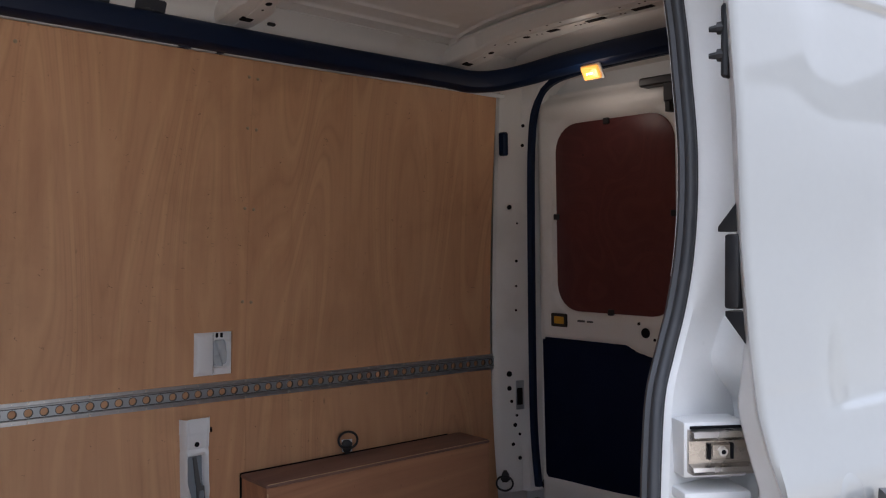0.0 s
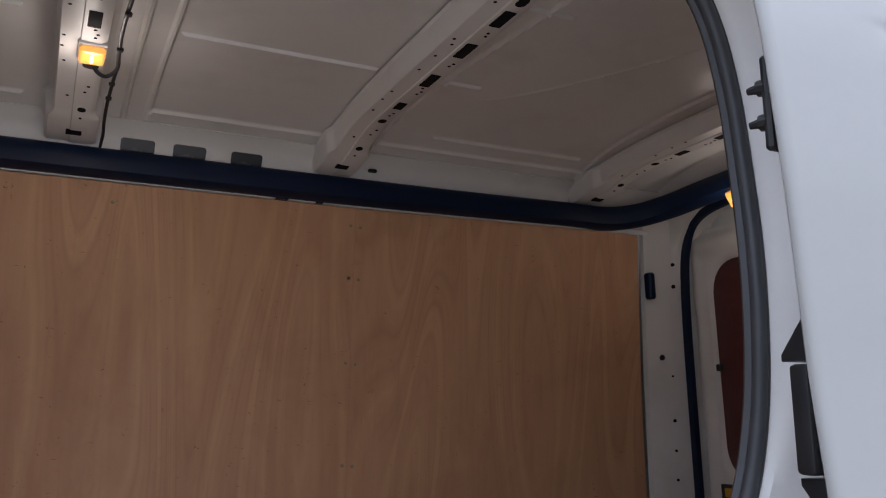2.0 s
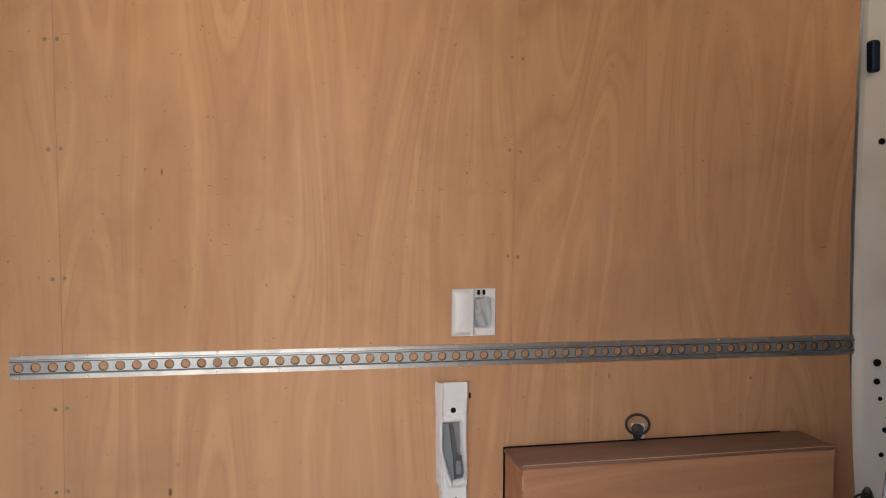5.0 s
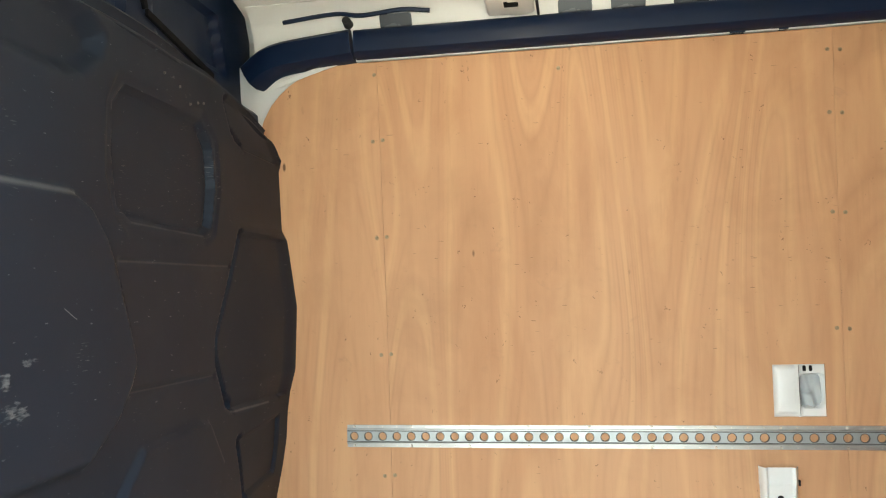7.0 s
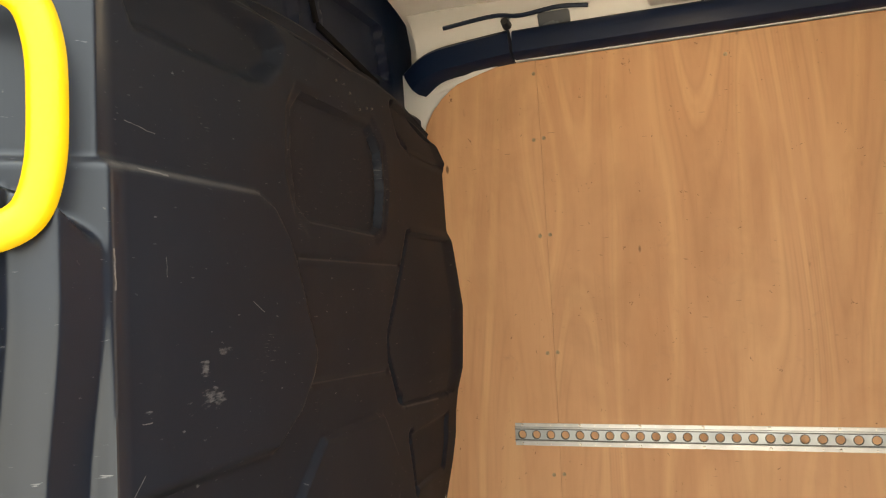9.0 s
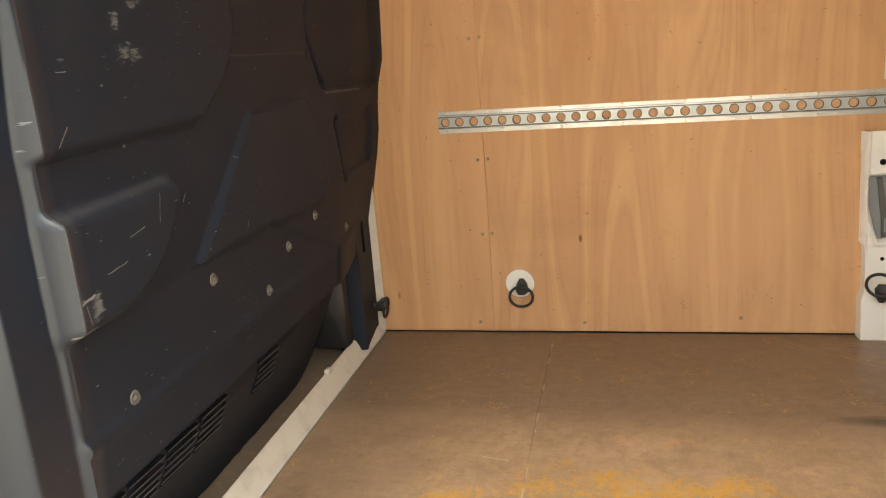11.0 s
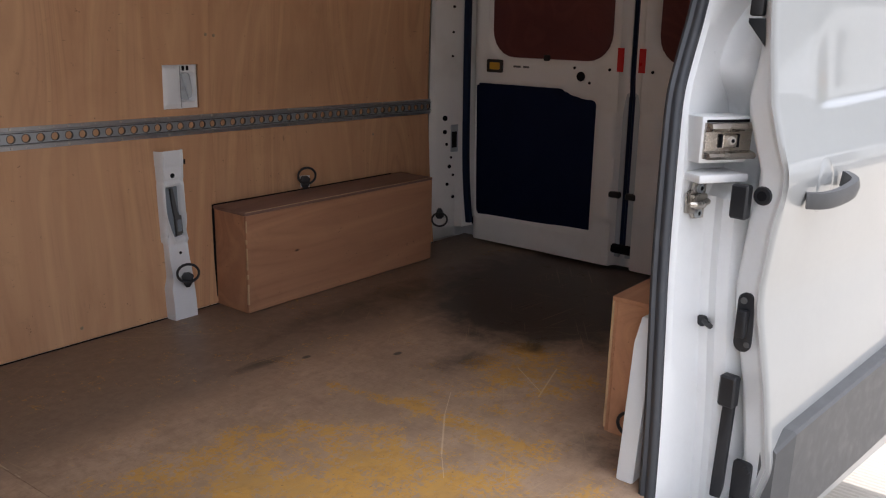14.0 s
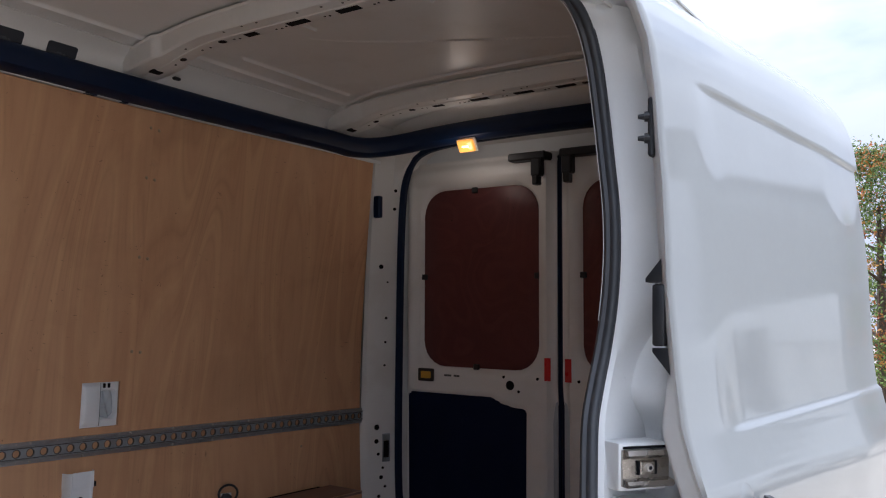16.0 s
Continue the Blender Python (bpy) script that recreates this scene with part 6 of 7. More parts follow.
def build_rear_door(side):
    """Pressed rear door leaf, seen from inside: window board above, dark card below."""
    y_in, y_out = 0.012, 0.745
    t = thing("rear_door", "closed white rear door with boarded window and dark lower card", "rear door", "rear doors", at=(REAR_X, MID_Y, 0.0))
    t.matrix_basis = Matrix.Translation((REAR_X, MID_Y, 0)) @ REAR_LEAN
    win = rounded(0.093, 0.668, 0.822, 1.588, 0.11, 6)
    card = [(0.145, 0.143), (0.715, 0.125), (0.728, 0.14), (0.735, 0.70), (0.72, 0.714), (0.31, 0.716), (0.25, 0.69), (0.20, 0.682), (0.155, 0.680), (0.140, 0.66)]

    def place(y, z):
        x = 0.0
        x -= 0.022 * soft_step(0.02, -0.004, inside_dist([(0.06, 0.80), (0.71, 0.80), (0.71, 1.62), (0.06, 1.62)], (y, z))) * 0.5
        x += 0.028 * soft_step(-0.012, 0.014, inside_dist(win, (y, z)))
        x += 0.012 * soft_step(-0.010, 0.006, inside_dist(card, (y, z)))
        x += 0.022 * soft_step(0.055, 0.030, y) * soft_step(0.80, 0.60, z)
        x += 0.020 * soft_step(0.05, 0.03, y)
        for rect in ((0.055, 0.125, 0.20, 0.36), (0.055, 0.125, 0.46, 0.64)):
            x -= 0.008 * soft_step(-0.006, 0.006, inside_dist(rounded(*rect, 0.015, 3), (y, z)))
        x += 0.05 * soft_step(0.735, 0.755, y)
        x += 0.03 * soft_step(1.66, 1.70, z)
        return (x, side * y, z)
    bm = bmesh.new()
    relief(bm, steps(y_in, y_out + 0.02, 0.0125), steps(0.012, 1.71, 0.0125), place)
    thick(part("panel", bm, M_INNER, t, smooth=0.9), 0.003, 0)
    bm = bmesh.new()
    prism(bm, [(side * a, b) for a, b in rounded(0.098, 0.663, 0.827, 1.583, 0.107, 6)], "x", 0.014, 0.024, 0.002)
    part("window_board", bm, M_BOARD, t, "dark red-brown board covering the window")
    bm = prism(bmesh.new(), [(side * a, b) for a, b in card], "x", -0.004, 0.006, 0.002)
    part("door_card", bm, M_DARKPANEL, t, "near-black lower door card")
    for a, b in ((0.40, 1.575), (0.39, 0.832), (0.66, 1.21), (0.10, 1.21)):
        part("board_clip", boxed(0.004, 0.016, side * a - 0.014, side * a + 0.014, b - 0.012, b + 0.012, bevel=0.003), M_BLACK, t)
    part("lock_hole", cyl(bmesh.new(), (-0.0145, side * 0.215, 0.768), (-0.006, side * 0.215, 0.768), 0.019, n=16), M_HOLE, t)
    for a, b in ((0.245, 0.80), (0.175, 0.745), (0.09, 0.80)):
        part("small_hole", cyl(bmesh.new(), (-0.0145, side * a, b), (-0.006, side * a, b), 0.006, n=8), M_HOLE, t)
    part("red_reflector", boxed(-0.0145, -0.0125, side * 0.045 - 0.014, side * 0.045 + 0.014, 0.795, 0.885, bevel=0.001), M_RED, t, "red reflective strip")
    if side > 0:
        lab = part("yellow_lamp", boxed(-0.020, -0.012, 0.595, 0.665, 0.768, 0.812, bevel=0.002), M_AMBER, t, "amber label in a black frame")
        part("label_frame", ring_plate(bmesh.new(), rounded(0.59, 0.67, 0.763, 0.817, 0.006, 3), rounded(0.603, 0.657, 0.775, 0.805, 0.004, 3), "x", -0.022, -0.014), M_BLACK, lab)
        for a, w in ((0.52, 0.018), (0.475, 0.014)):
            part("fastener", boxed(-0.016, -0.010, a - w, a + w, 0.788, 0.796, bevel=0.001), M_MOULD, t)
        part("pull_button", cyl(bmesh.new(), (-0.014, 0.10, 0.30), (0.0, 0.10, 0.30), 0.024, n=14), M_BLACK, t)
        part("button_face", cyl(bmesh.new(), (-0.018, 0.105, 0.295), (-0.013, 0.105, 0.295), 0.011, n=12), M_AMBER, t, "small amber patch")
    part("latch_arm", boxed(-0.018, 0.004, side * 0.012, side * 0.065, 0.30, 0.325, bevel=0.004), M_BLACK, t)
    # upper stay bracket
    bm = boxed(-0.06, 0.01, side * 0.03, side * 0.20, 1.668, 1.70, bevel=0.006)
    box(bm, -0.07, -0.03, side * 0.045, side * 0.09, 1.60, 1.672, bevel=0.006)
    box(bm, -0.075, -0.035, side * 0.055, side * 0.08, 1.565, 1.602, bevel=0.004)
    part("upper_latch", bm, M_BLACK, t, "black plastic upper latch")
    part("meeting_seal", boxed(0.018, 0.05, 0.0, side * 0.016, 0.08, 1.69, bevel=0.003), M_NAVY, t, "dark rubber meeting seal")
    part("meeting_edge", prism(bmesh.new(), [(0.016, side * 0.014), (0.020, side * 0.046), (0.030, side * 0.050), (0.030, side * 0.014)], "z", 0.05, 1.66), M_GREYFILM, t, "grey painted meeting edge")
    for z0, z1 in ((0.205, 0.355), (0.465, 0.635)):
        part("pressed_lip", ring_plate(bmesh.new(), [(side * a, b) for a, b in rounded(0.058, 0.122, z0, z1, 0.012, 3)], [(side * a, b) for a, b in rounded(0.063, 0.117, z0 + 0.005, z1 - 0.005, 0.009, 3)], "x", -0.0105, -0.006), M_INNER, t)
    return t


build_rear_door(1)
build_rear_door(-1)


# ---- lamps ----
def build_lamp(m, label, flip=1):
    t = thing("interior_lamp", label, "interior lamp", "interior lamps")
    t.matrix_basis = m
    part("housing", boxed(-0.03, 0.03, -0.045, 0.045, -0.006, 0.004, bevel=0.004, seg=2), M_WHITE, t)
    bm = boxed(-0.026, 0.026, -0.038, 0.038, -0.020, -0.005, bevel=0.007, seg=3)
    part("lens", bm, M_LENS, t, "glowing amber lens")
    part("bulb", tube(bmesh.new(), [(0, -0.014, -0.0215), (0, 0.014, -0.0215)], 0.0035, 8), M_BULB, t, "bright filament bulb")
    return t


build_lamp(pose(0.762, 1.205, 1.829), "small glowing courtesy lamp on the front roof bow")
build_lamp(pose(2.68, 1.265, 1.731, 0, 58, 0), "small glowing courtesy lamp above the rear doors")


def build_cable():
    t = thing("lamp_cable", "black cable clipped along the front roof bow", "cable", at=(0.8, 1.3, 1.82))
    line = [(0.822, 0.80, 1.828), (0.815, 0.95, 1.828), (0.812, 1.08, 1.828), (0.815, 1.19, 1.826), (0.818, 1.27, 1.822), (0.80, 1.315, 1.818), (0.782, 1.305, 1.818), (0.768, 1.285, 1.826)]
    part("cable_run", tube(bmesh.new(), [p - Vector((0.8, 1.3, 1.82)) for p in smooth_line(line, 7)], 0.0045, 8), M_BLACK, t)
    line2 = [(0.818, 1.27, 1.822), (0.815, 1.36, 1.818), (0.812, 1.45, 1.80), (0.812, 1.53, 1.782), (0.815, 1.60, 1.77), (0.815, 1.70, 1.765)]
    part("cable_tail", tube(bmesh.new(), [p - Vector((0.8, 1.3, 1.82)) for p in smooth_line(line2, 6)], 0.004, 8), M_BLACK, t)
    for y in (0.98, 1.16, 1.37, 1.47):
        part("cable_clip", boxed(0.808 - 0.8, 0.822 - 0.8, y - 1.306, y - 1.294, -0.002, 0.006, bevel=0.002), M_BLACK, t)
    part("grommet", cyl(bmesh.new(), (0.763 - 0.8, 1.283 - 1.3, 0.003), (0.763 - 0.8, 1.283 - 1.3, 0.012), 0.017, n=14), M_BLACK, t)


build_cable()


# ---- sliding door, slid open ----
DOOR_Y = [(-0.16, -0.088), (-0.05, -0.088), (0.0, -0.092), (0.1, -0.118), (0.26, -0.096), (0.36, -0.076), (0.42, -0.064), (0.47, -0.060), (0.60, -0.070), (0.66, -0.080), (0.70, -0.080), (0.76, -0.060), (0.83, -0.040), (0.92, -0.028), (1.09, -0.012), (1.3, -0.002), (1.5, 0.014), (1.6, 0.028), (1.68, 0.055), (1.73, 0.085), (1.76, 0.12)]
DOOR_X0, DOOR_X1 = 1.462, 2.775


def door_y(x, z):
    y = lerp_table(DOOR_Y, z)
    y = (y + lerp_table(DOOR_Y, z - 0.02) + lerp_table(DOOR_Y, z + 0.02)) / 3
    y -= 0.13 * (x - DOOR_X0) - 0.012 * soft_step(2.4, 2.775, x)
    # the upper field is pressed in, with a lip along its foot and head
    lo, hi = 0.815 + 0.036 * (x - 1.65), 1.54 - 0.018 * (x - 1.60)
    if lo - 0.03 < z < hi + 0.03 and x > 1.55:
        d = min(z - lo, hi - z)
        y += 0.010 * soft_step(-0.006, 0.006, d) * soft_step(0.32, 0.0, d) * soft_step(1.61, 1.74, x)
    return y


def build_sliding_door():
    t = thing("sliding_door", "white sliding side door, slid fully open along the van", "sliding door", at=(DOOR_X0, -0.1, 0))
    bm = bmesh.new()
    xs = [DOOR_X0 + 0.004, DOOR_X0 + 0.012, DOOR_X0 + 0.03] + steps(DOOR_X0 + 0.06, DOOR_X1 - 0.02, 0.02) + [DOOR_X1 - 0.008, DOOR_X1]
    rows, shut = [], []
    for z in steps(-0.14, 1.755, 0.006):
        y0 = lerp_table(DOOR_Y, z)
        yi = y0 + 0.048 + 0.028 * soft_step(0.95, 0.8, z)
        wave = 0.006 * math.exp(-((z - 0.69) / 0.05) ** 2) + 0.008 * soft_step(0.2, 0.0, z) - 0.022 * soft_step(-0.06, -0.14, z)
        row = [(DOOR_X0 + 0.12, yi + 0.004, z), (DOOR_X0 + 0.028, yi - 0.014, z), (DOOR_X0 + 0.018, yi - 0.024, z), (DOOR_X0 + 0.014 + wave, y0 + 0.024, z), (DOOR_X0 + 0.007 + wave, y0 + 0.017, z), (DOOR_X0 - 0.001 + wave, y0 + 0.010, z), (DOOR_X0 + wave, y0 + 0.004, z)]
        row += [(x, door_y(x, z) + (0.02 if x == DOOR_X1 else 0), z) for x in xs]
        row += [(DOOR_X1 - 0.004, door_y(DOOR_X1, z) + 0.07, z), (DOOR_X0 + 0.12, yi + 0.004, z)]
        row = [(x - DOOR_X0, y + 0.1, z) for x, y, z in row]
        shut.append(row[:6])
        rows.append(row[5:])
    skin(bm, rows)
    part("door_skin", bm, M_DARKENEDWHITE, t, smooth=0.9)
    # same paint as the skin, coloured lighter here because this face lies in shade
    part("shut_face", skin(bmesh.new(), shut), M_WHITE, t, "shut face of the door, in lighter white to offset its shade", smooth=0.9)
    P = lambda x, z, out=0.0: (x - DOOR_X0, door_y(x, z) + 0.1 - out, z)
    # handle in its cup
    bm = bmesh.new()
    skin(bm, [[P(1.635 + 0.040 * r * math.cos(a), 0.662 + 0.058 * r * math.sin(a), out) for a in [math.pi * i / 14 for i in range(29)]] for r, out in ((1.0, -0.0008), (0.92, 0.0012), (0.6, 0.0014), (0.02, 0.0016))])
    part("handle_cup", bm, M_DARKENEDWHITE, t, "shallow white handle cup", smooth=0.9)
    hl = smooth_line([P(1.550, 0.642, 0.004), P(1.565, 0.645, 0.034), P(1.615, 0.652, 0.046), P(1.675, 0.662, 0.042), P(1.710, 0.67, 0.008)], 7)
    part("door_handle", sweep(bmesh.new(), hl, [(-0.008, -0.016), (0.006, -0.016), (0.010, 0.0), (0.006, 0.016), (-0.008, 0.016)]), M_MOULD, t, "dark grey plastic door handle")
    # lower moulding, a flat plank with a bevelled leading end
    bm = bmesh.new()
    rows = []
    for x in [1.478, 1.482, 1.50, 1.525] + steps(1.56, 2.76, 0.05):
        f = soft_step(1.478, 1.525, x)
        zt, zb = 0.170 + 0.060 * (x - 1.46) - 0.030 * (1 - f), -0.058 + 0.03 * (x - 1.46)
        y = door_y(x, 0.06) + 0.1
        out = 0.012 + 0.016 * f
        rows.append([(x - DOOR_X0, y + 0.02, zt), (x - DOOR_X0, y - out + 0.006, zt), (x - DOOR_X0, y - out, zt - 0.006), (x - DOOR_X0, y - out, zb + 0.006), (x - DOOR_X0, y - out + 0.006, zb), (x - DOOR_X0, y + 0.02, zb)])
    skin(bm, rows)
    bm.faces.new([bm.verts.new(p) for p in rows[0]])
    part("side_moulding", bm, M_MOULD, t, "dark grey plastic side moulding", smooth=0.3)
    # fittings on the leading edge
    def face(z, along=0.5):
        y0 = lerp_table(DOOR_Y, z)
        yi = y0 + 0.048 + 0.028 * soft_step(0.95, 0.8, z)
        a, b = Vector((DOOR_X0 + 0.018, yi - 0.024, z)), Vector((DOOR_X0 + 0.014, y0 + 0.024, z))
        p = a.lerp(b, along)
        d = (b - a)
        return p, math.degrees(math.atan2(d.y, d.x)) + 90
    def on_edge(name, bm, mat, z, along=0.5, label=""):
        p, ang = face(z, along)
        return part(name, bm, mat, t, label, move=pose(p.x - DOOR_X0, p.y + 0.1, z, 0, 0, ang))
    on_edge("edge_hole", cyl(bmesh.new(), (0.001, 0, 0), (-0.004, 0, 0), 0.019, 0.017, 18), M_BLACK, 0.652, 0.15, "black rubber bung")
    on_edge("edge_bung_core", cyl(bmesh.new(), (-0.0042, 0, 0), (-0.006, 0, 0), 0.010, 0.009, 14), M_HOLE, 0.652, 0.15)
    on_edge("latch_plate", prism(bmesh.new(), rounded(-0.018, 0.018, -0.062, 0.062, 0.017, 5), "x", -0.005, 0.001, 0.001), M_BLACK, 0.395, 0.4, "black latch plate with contacts")
    on_edge("latch_block", boxed(-0.022, -0.004, -0.010, 0.012, -0.03, 0.028, bevel=0.005, seg=2), M_BLACK, 0.395, 0.4)
    for dz in (-0.045, 0.045):
        on_edge("latch_bolt", cyl(bmesh.new(), (-0.004, 0, 0), (-0.008, 0, 0), 0.007, 0.006, 10), M_MOULD, 0.395 + dz, 0.45)
    on_edge("lower_hinge", prism(bmesh.new(), rounded(-0.02, 0.02, -0.055, 0.055, 0.01, 3), "x", -0.010, 0.001, 0.002), M_BLACK, 0.045, 0.35, "black lower guide bracket")
    for dz in (-0.04, 0.04):
        on_edge("bracket_bolt", cyl(bmesh.new(), (-0.01, 0, 0), (-0.016, 0, 0), 0.009, 0.008, 8), M_BLACK, 0.045 + dz, 0.35)
    # guides on the inner edge
    on_edge("guide_strip", boxed(-0.024, 0.002, -0.014, 0.010, -0.060, 0.060, bevel=0.005, seg=2), M_BLACK, 1.045, -0.5, "black guide strip on the door's edge")
    for z, s in ((1.127, 1), (0.963, -1)):
        on_edge("guide_wedge", prism(bmesh.new(), [(0.004, s * 0.036), (0.004, -s * 0.018), (-0.034, -s * 0.018), (-0.034, -s * 0.010)], "y", -0.006, 0.034, 0.002), M_BLACK, z, -0.5, "black rubber wedge")
    bm = boxed(-0.010, 0.002, -0.010, 0.018, -0.06, 0.06, bevel=0.004)
    for z in (-0.022, 0.022):
        cyl(bm, (-0.008, 0.0, z), (-0.018, -0.004, z), 0.011, 0.010, 10)
        cyl(bm, (-0.018, -0.004, z), (-0.030, -0.008, z), 0.0065, 0.0045, 8)
    on_edge("upper_bracket", bm, M_BLACK, 1.418, 0.1, "black upper striker bracket with studs")
    on_edge("stop_block", boxed(-0.019, 0.004, -0.020, 0.016, -0.034, 0.034, bevel=0.004), M_BLACK, 0.636, -1.2, "black rubber stop block")
    on_edge("lower_block", boxed(-0.022, 0.004, -0.020, 0.016, -0.034, 0.034, bevel=0.004), M_BLACK, 0.243, -1.2, "black rubber stop block")
    return t


build_sliding_door()


# ---- fittings on the door pillar ----
def build_pillar_fittings():
    tr = thing("door_track", "bright steel centre track of the sliding door in the pillar", "door track", at=(1.540, 0.082, 0.75))
    tr.rotation_euler = (0, 0, radians(-32))
    part("track_pocket", boxed(-0.084, 0.028, -0.044, 0.020, -0.046, 0.046, bevel=0.004, seg=2), M_WHITE, tr, "white pressed pocket behind the track")
    # thin black strip stands in for the shade over the channel
    part("shadow_strip", boxed(-0.074, 0.026, -0.0455, -0.044, 0.0345, 0.0395), M_HOLE, tr, "dark strip painted as the shade above the track")
    part("track_channel", prism(bmesh.new(), [(-0.040, -0.036), (-0.066, -0.036), (-0.070, -0.030), (-0.066, -0.024), (-0.050, -0.021), (-0.050, 0.016), (-0.064, 0.019), (-0.070, 0.025), (-0.067, 0.034), (-0.040, 0.034)], "x", -0.078, 0.030), M_TRACK, tr, "folded bright steel channel")
    part("track_end_stop", boxed(-0.042, -0.008, -0.058, -0.050, -0.014, 0.012, bevel=0.002), M_TRACK, tr, "steel end stop")
    part("track_bolt", cyl(bmesh.new(), (-0.024, -0.058, 0.0), (-0.024, -0.064, 0.0), 0.0085, 0.0075, 12), M_BRIGHT, tr)
    part("bolt_socket", cyl(bmesh.new(), (-0.024, -0.0641, 0.0), (-0.024, -0.0648, 0.0), 0.0042, n=6), M_HOLE, tr)
    for x in (-0.044, -0.004):
        part("track_slot", boxed(x - 0.002, x + 0.002, -0.0555, -0.050, -0.014, 0.012), M_HOLE, tr)
    part("ledge", boxed(-0.090, 0.028, -0.060, 0.020, -0.084, -0.066, bevel=0.005, seg=2), M_WHITE, tr, "white pressed ledge below the track")
    st = thing("door_striker", "bright steel striker plate bolted to the door pillar", "striker", at=(1.483, 0.108, 0.622))
    m = pose(0, 0, 0, 0, 0, -10) @ Matrix.Scale(1.08, 4)
    part("striker_plate", prism(bmesh.new(), [(-0.026, 0.018), (-0.008, 0.022), (-0.004, 0.036), (0.034, 0.034), (0.034, -0.036), (0.0, -0.034), (-0.006, -0.022), (-0.024, -0.020)], "y", -0.006, 0.001, 0.0015), M_TRACK, st, move=m)
    part("striker_bar", tube(bmesh.new(), smooth_line([(0.024, -0.006, 0.0), (0.020, -0.020, 0.0), (0.0, -0.026, 0.0), (-0.026, -0.026, 0.0), (-0.036, -0.018, 0.0)], 5), 0.0055, 8), M_TRACK, st, move=m)
    part("striker_saddle", prism(bmesh.new(), rounded(-0.012, 0.026, -0.014, 0.014, 0.005, 3), "y", -0.016, -0.005, 0.002), M_TRACK, st, move=m)
    for z in (-0.024, 0.024):
        part("striker_bolt", cyl(bmesh.new(), (0.010, -0.004, z), (0.010, -0.011, z), 0.0095, 0.0085, 16), M_STEEL, st, move=m)
        part("bolt_socket", cyl(bmesh.new(), (0.010, -0.0112, z), (0.010, -0.0118, z), 0.0045, n=6), M_HOLE, st, move=m)
    pin = thing("guide_pin", "black guide pin on the door pillar", "guide pin", at=(1.515, 0.06, 0.368))
    part("pin_head", cyl(bmesh.new(), (-0.012, 0.01, 0), (-0.004, 0.008, 0), 0.013, 0.011, 12), M_BLACK, pin)
    part("pin_shaft", cyl(bmesh.new(), (-0.012, 0.004, 0), (-0.035, -0.018, 0), 0.006, 0.006, 10), M_BLACK, pin)
    arm = thing("door_guide_arm", "black lower guide arm of the sliding door with a round sticker", "guide arm", at=(1.300, 0.058, -0.034))
    bm = bmesh.new()
    line = smooth_line([(-0.012, 0.004, -0.004), (0.02, -0.008, 0.0), (0.07, -0.035, 0.002), (0.13, -0.066, 0.004), (0.19, -0.098, 0.006), (0.25, -0.125, 0.012)], 6)
    rows = []
    for i, p in enumerate(line):
        k = i / (len(line) - 1)
        w, h = 0.021 - 0.008 * k, 0.017 - 0.006 * k
        if i < 3:
            w, h = w * (0.7 + 0.1 * i), h * (0.75 + 0.08 * i)
        side = Vector((0.47, 0.88, 0))
        rows.append([tuple(p + side * a * w + Vector((0, 0, b * h))) for a, b in ((-1, -0.5), (-1, 0.4), (-0.6, 0.9), (0, 1), (0.6, 0.9), (1, 0.4), (1, -0.5), (0.5, -1), (-0.5, -1), (-1, -0.5))])
    skin(bm, rows)
    bm.faces.new([bm.verts.new(p) for p in rows[0][:-1]])
    part("arm", bm, M_BLACK, arm, smooth=1.0)
    spot = Vector((0.045, -0.022, 0.0195))
    part("sticker", cyl(bmesh.new(), spot - Vector((0, 0, 0.004)), spot, 0.0105, n=18), M_WHITE, arm, "small white round sticker")
    ring = lambda r: [(spot.x + r * math.cos(math.pi * i / 8), spot.y + r * math.sin(math.pi * i / 8)) for i in range(16)]
    part("sticker_ring", ring_plate(bmesh.new(), ring(0.0098), ring(0.0072), "z", spot.z - 0.001, spot.z + 0.0008), M_RED, arm)
    part("sticker_bar", boxed(spot.x - 0.005, spot.x + 0.005, spot.y - 0.0012, spot.y + 0.0012, spot.z, spot.z + 0.0007), M_BLACK, arm)
    part("roller_fork", boxed(-0.05, 0.0, 0.006, 0.024, -0.022, -0.004, bevel=0.004), M_BLACK, arm)
    part("roller", cyl(bmesh.new(), (-0.03, 0.014, -0.03), (-0.03, 0.014, -0.014), 0.012, n=14), M_MOULD, arm)
    cv = thing("pillar_strap", "dark plastic cable cover beside the door pillar", "cable cover", at=(1.482, -0.012, 0.15))
    part("cover_run", prism(bmesh.new(), [(-0.022, -0.145), (-0.004, -0.125), (0.010, 0.06), (-0.004, 0.06)], "y", -0.015, 0.01, 0.003), M_BLACK, cv)


build_pillar_fittings()


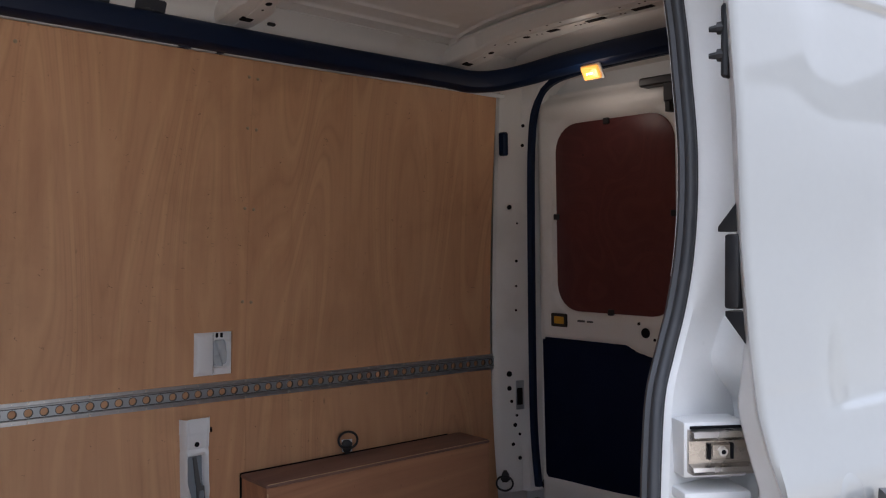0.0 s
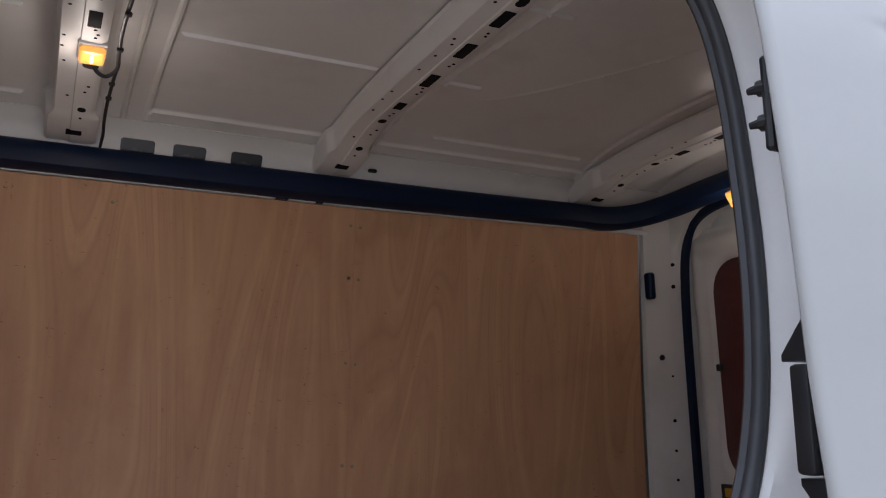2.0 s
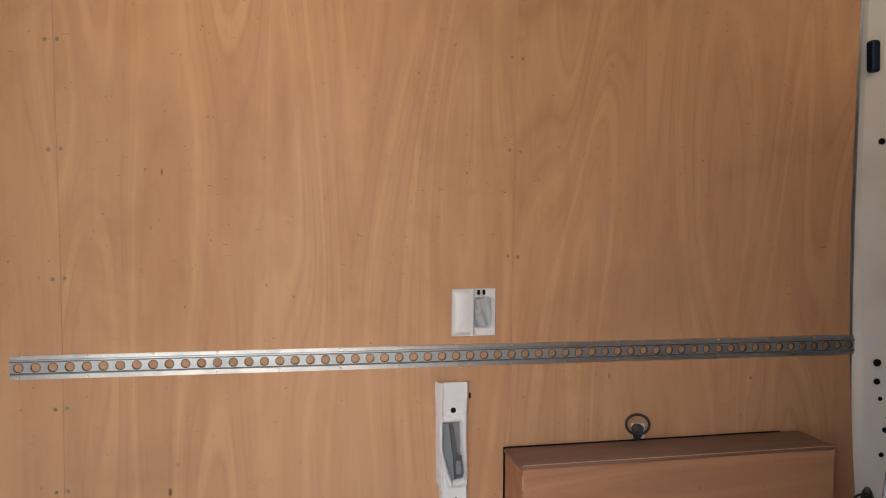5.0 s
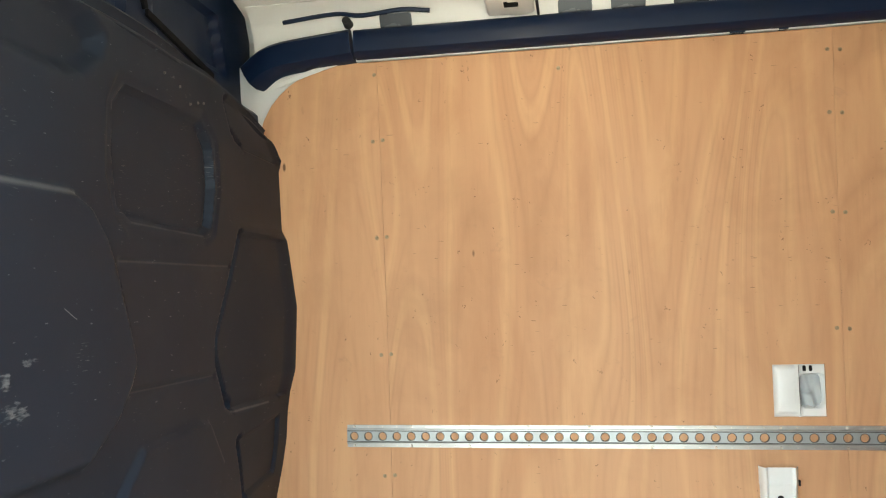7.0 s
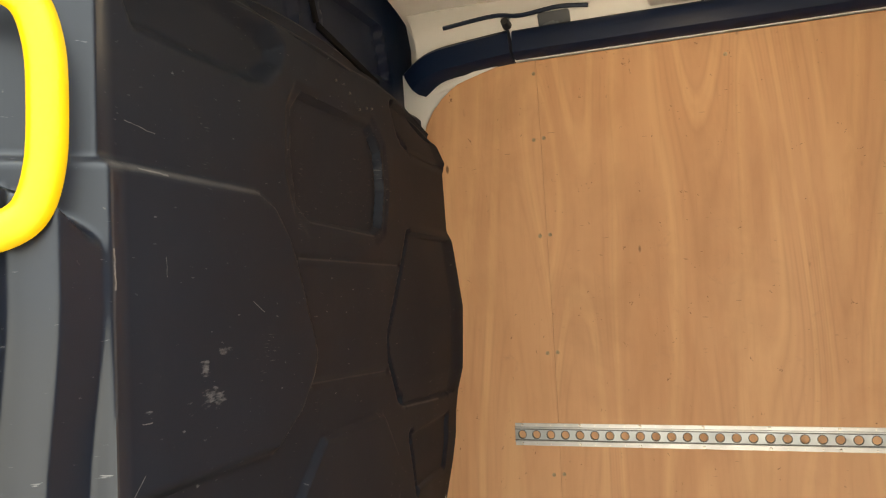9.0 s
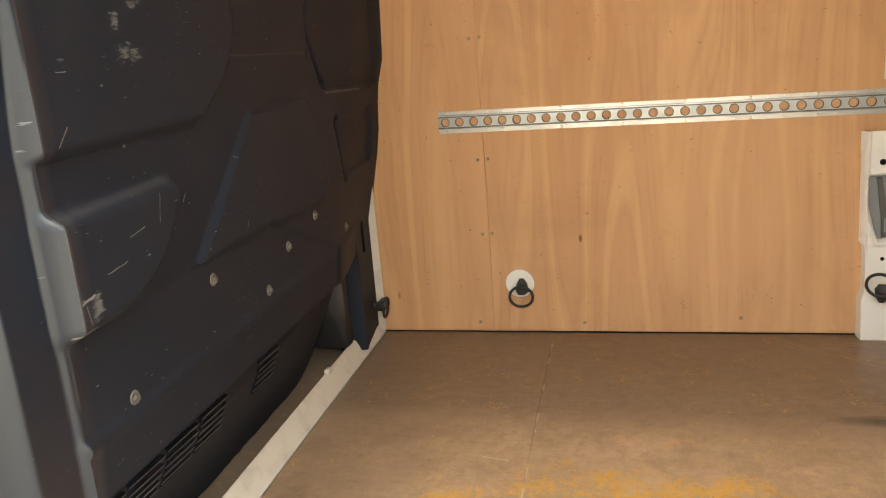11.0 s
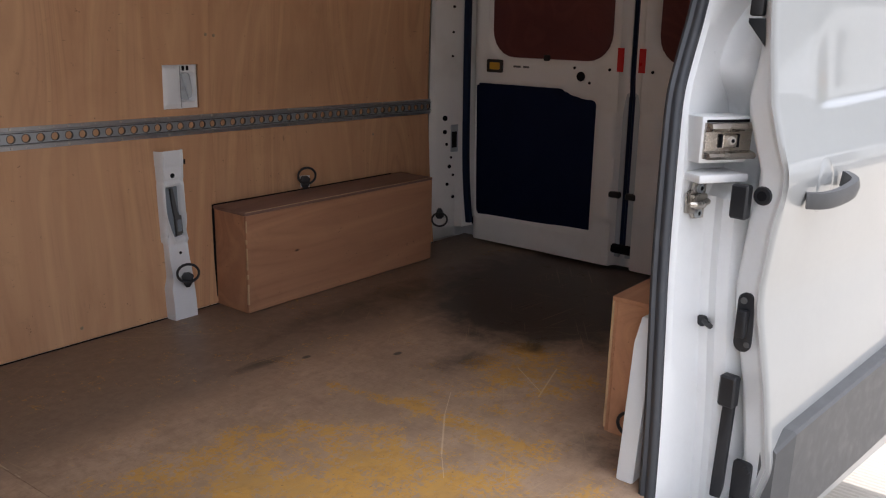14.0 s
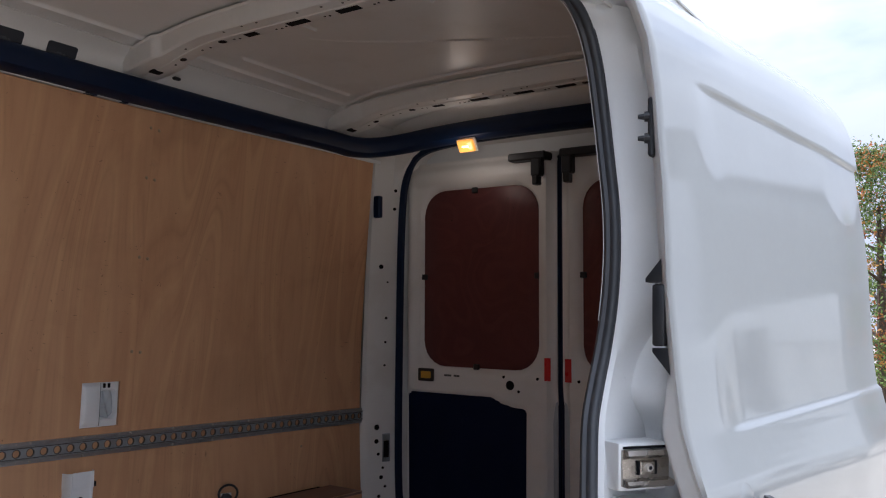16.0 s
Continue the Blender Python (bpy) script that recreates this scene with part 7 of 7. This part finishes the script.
# ---- rear wheel ----
def build_wheel():
    w = thing("wheel", "rear wheel with worn black tyre and dusty rim", "wheel", at=(1.95, 0.12, GROUND_Z + 0.34))
    prof = [(0.215, -0.10), (0.27, -0.112), (0.315, -0.108), (0.333, -0.092), (0.338, -0.06), (0.34, -0.02), (0.34, 0.02), (0.338, 0.06), (0.333, 0.092), (0.315, 0.108), (0.27, 0.112), (0.215, 0.10)]
    bm = bmesh.new()
    n = 72
    rows = []
    for i in range(n + 1):
        a = 2 * math.pi * i / n
        g = 0.006 if i % 2 else 0.0
        rows.append([((r - (g if abs(y) > 0.05 and r > 0.32 else 0)) * math.cos(a), y, (r - (g if abs(y) > 0.05 and r > 0.32 else 0)) * math.sin(a)) for r, y in prof])
    skin(bm, rows)
    part("tyre", bm, M_TYRE, w, smooth=0.5)
    for y in (-0.045, 0.0, 0.045):
        pts = [(0.3405 * math.cos(2 * math.pi * i / 48), y, 0.3405 * math.sin(2 * math.pi * i / 48)) for i in range(48)]
        part("tread_groove", sweep(bmesh.new(), pts, [(-0.004, -0.001), (0.004, -0.001), (0.004, 0.001), (-0.004, 0.001)], (0, 1, 0), True), M_HOLE, w)
    sipe = None
    for i in range(40):
        for s in (-1, 1):
            m = Matrix.Rotation(2 * math.pi * (i + 0.25 * s) / 40, 4, "Y")
            if sipe is None:
                sipe = part("tread_sipe", boxed(0.3385, 0.3412, s * 0.052 - 0.03, s * 0.052 + 0.03, -0.003, 0.003), M_HOLE, w, move=m)
                sipe_side = s
            else:
                share(sipe, "tread_sipe", m if s == sipe_side else m @ Matrix.Translation((0, s * 0.104, 0)), w)
    bm = bmesh.new()
    rows = []
    for i in range(49):
        a = 2 * math.pi * i / 48
        hole = 0.012 if i % 6 < 3 else 0
        rows.append([(r * math.cos(a), y, r * math.sin(a)) for r, y in ((0.216, -0.10), (0.205, -0.085), (0.195, -0.04), (0.17, -0.035 + hole), (0.14, -0.04 + hole), (0.11, -0.06), (0.07, -0.065), (0.06, -0.05), (0.0, -0.05))])
    skin(bm, rows)
    part("rim", bm, M_RIM, w, "dusty steel rim", smooth=0.6)
    bm = bmesh.new()
    rows = []
    for i in range(21):
        a = math.pi * (i / 20) * 1.1 - 0.15
        rows.append([(0.43 * math.cos(a) + 1.97, y, GROUND_Z + 0.35 + 0.43 * math.sin(a)) for y in (-0.015, 0.30)])
    skin(bm, rows)
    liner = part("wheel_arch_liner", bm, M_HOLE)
    tagged(liner, "dark liner inside the rear wheel arch", "wheel arch liner", kind="structure")


build_wheel()


# ---- trees and far things beyond the yard ----
def build_tree(x, y, h, spread, mats, seed):
    rng = random.Random(seed)
    t = thing("tree", "mixed green and autumn-red tree beyond the yard", "tree", "trees", at=(x, y, GROUND_Z))
    bm = bmesh.new()
    cyl(bm, (0, 0, 0), (0.1, 0.05, h * 0.8), 0.028 * h, 0.006 * h, 10)
    for i in range(16):
        z = h * rng.uniform(0.2, 0.75)
        a = rng.uniform(0, 6.28)
        L = spread * rng.uniform(0.5, 0.9) * (1.1 - z / h)
        cyl(bm, (0.05, 0, z), (L * math.cos(a), L * math.sin(a), z + L * 0.45), 0.009 * h, 0.002 * h, 6)
    part("trunk", bm, M_BARK, t)
    for mi, mat in enumerate(mats):
        vs, fs = [], []
        for c in range(230):
            z = h * rng.uniform(0.16, 1.0)
            rad = spread * (0.25 + 0.75 * math.sin(min(1, (1.05 - z / h) * 1.25) * math.pi / 2)) * math.sqrt(rng.random())
            a = rng.uniform(0, 6.28) if rng.random() < 0.5 else rng.gauss(mi * 2.2, 0.9)
            cx, cy = rad * math.cos(a), rad * math.sin(a)
            for k in range(44):
                p = Vector((cx, cy, z)) + Vector((rng.gauss(0, 0.22), rng.gauss(0, 0.22), rng.gauss(0, 0.2))) * spread * 0.28
                d = Vector((rng.uniform(-1, 1), rng.uniform(-1, 1), rng.uniform(-1, 1))).normalized()
                e = d.orthogonal().normalized()
                s = rng.uniform(0.03, 0.075) * spread * 0.35
                i0 = len(vs)
                vs += [tuple(p + d * s), tuple(p + e * s * 0.6), tuple(p - d * s), tuple(p - e * s * 0.6)]
                fs.append((i0, i0 + 1, i0 + 2, i0 + 3))
        me = bpy.data.meshes.new("crown")
        me.from_pydata(vs, [], fs)
        me.materials.append(mat)
        o = new("crown", me)
        o.parent = t
    return t


for tx, ty, th, ts, tm, seed in ((13.8, 1.2, 4.3, 1.35, (M_LEAF_G, M_LEAF_G, M_LEAF_R), 4), (14.6, -0.9, 4.9, 1.5, (M_LEAF_G, M_LEAF_G), 9), (15.5, -3.3, 4.5, 1.5, (M_LEAF_G, M_LEAF_R), 12)):
    build_tree(tx, ty, th, ts, tm, seed)


# ---- across the yard: what the door's paint mirrors ----
def build_warehouse():
    t = thing("warehouse", "pale corrugated metal warehouse across the yard", "warehouse", at=(66.0, -18.0, GROUND_Z))
    bm = bmesh.new()
    prof, x = [], -36.0
    while x < 36.0:
        prof += [(x, 0.0), (x + 0.40, 0.0), (x + 0.52, 0.25), (x + 0.90, 0.25), (x + 1.02, 0.0)]
        x += 1.15
    skin(bm, [[(a, b, z) for a, b in prof] for z in (0.0, 3.0, 12.0)])
    part("cladding", bm, M_CLAD, t, smooth=0)
    part("roof", prism(bmesh.new(), [(-9.0, 13.4), (0.45, 11.9), (0.45, 12.1), (-9.0, 13.7)], "x", -36.2, 36.2), M_MOULD, t, "grey pitched sheet roof")
    part("base_course", boxed(-36.0, 36.0, -0.3, 0.30, 0.0, 0.7), M_CONCRETE, t)


def build_parked_van():
    t = thing("parked_van", "white panel van parked across the yard", "van", at=(14.4, -6.2, GROUND_Z))
    side = [(-2.7, 0.35), (-2.72, 1.1), (-2.5, 1.25), (-1.9, 2.1), (-1.5, 2.42), (2.6, 2.5), (2.75, 2.35), (2.8, 0.4)]
    bm = prism(bmesh.new(), side, "y", -1.9, 0.0, 0.06)
    part("body", bm, M_DARKENEDWHITE, t, smooth=0.6)
    for x0, x1 in ((-1.0, 0.05), (0.2, 1.2), (1.35, 2.5)):
        part("side_pressing", ring_plate(bmesh.new(), rounded(x0, x1, 1.15, 1.85, 0.12, 4), rounded(x0 + 0.08, x1 - 0.08, 1.23, 1.77, 0.09, 4), "y", 0.0, 0.025), M_DARKENEDWHITE, t)
    part("cab_window", prism(bmesh.new(), [(-2.35, 1.3), (-1.85, 2.0), (-1.2, 2.05), (-1.2, 1.3)], "y", -0.02, 0.008), M_BLACK, t, "dark cab side window")
    part("side_moulding", boxed(-2.6, 2.7, 0.0, 0.03, 0.55, 0.75, bevel=0.01), M_MOULD, t)
    for x in (-1.85, 1.65):
        part("tyre", cyl(bmesh.new(), (x, -0.22, 0.34), (x, 0.02, 0.34), 0.34, n=28), M_TYRE, t)


build_warehouse()
build_parked_van()
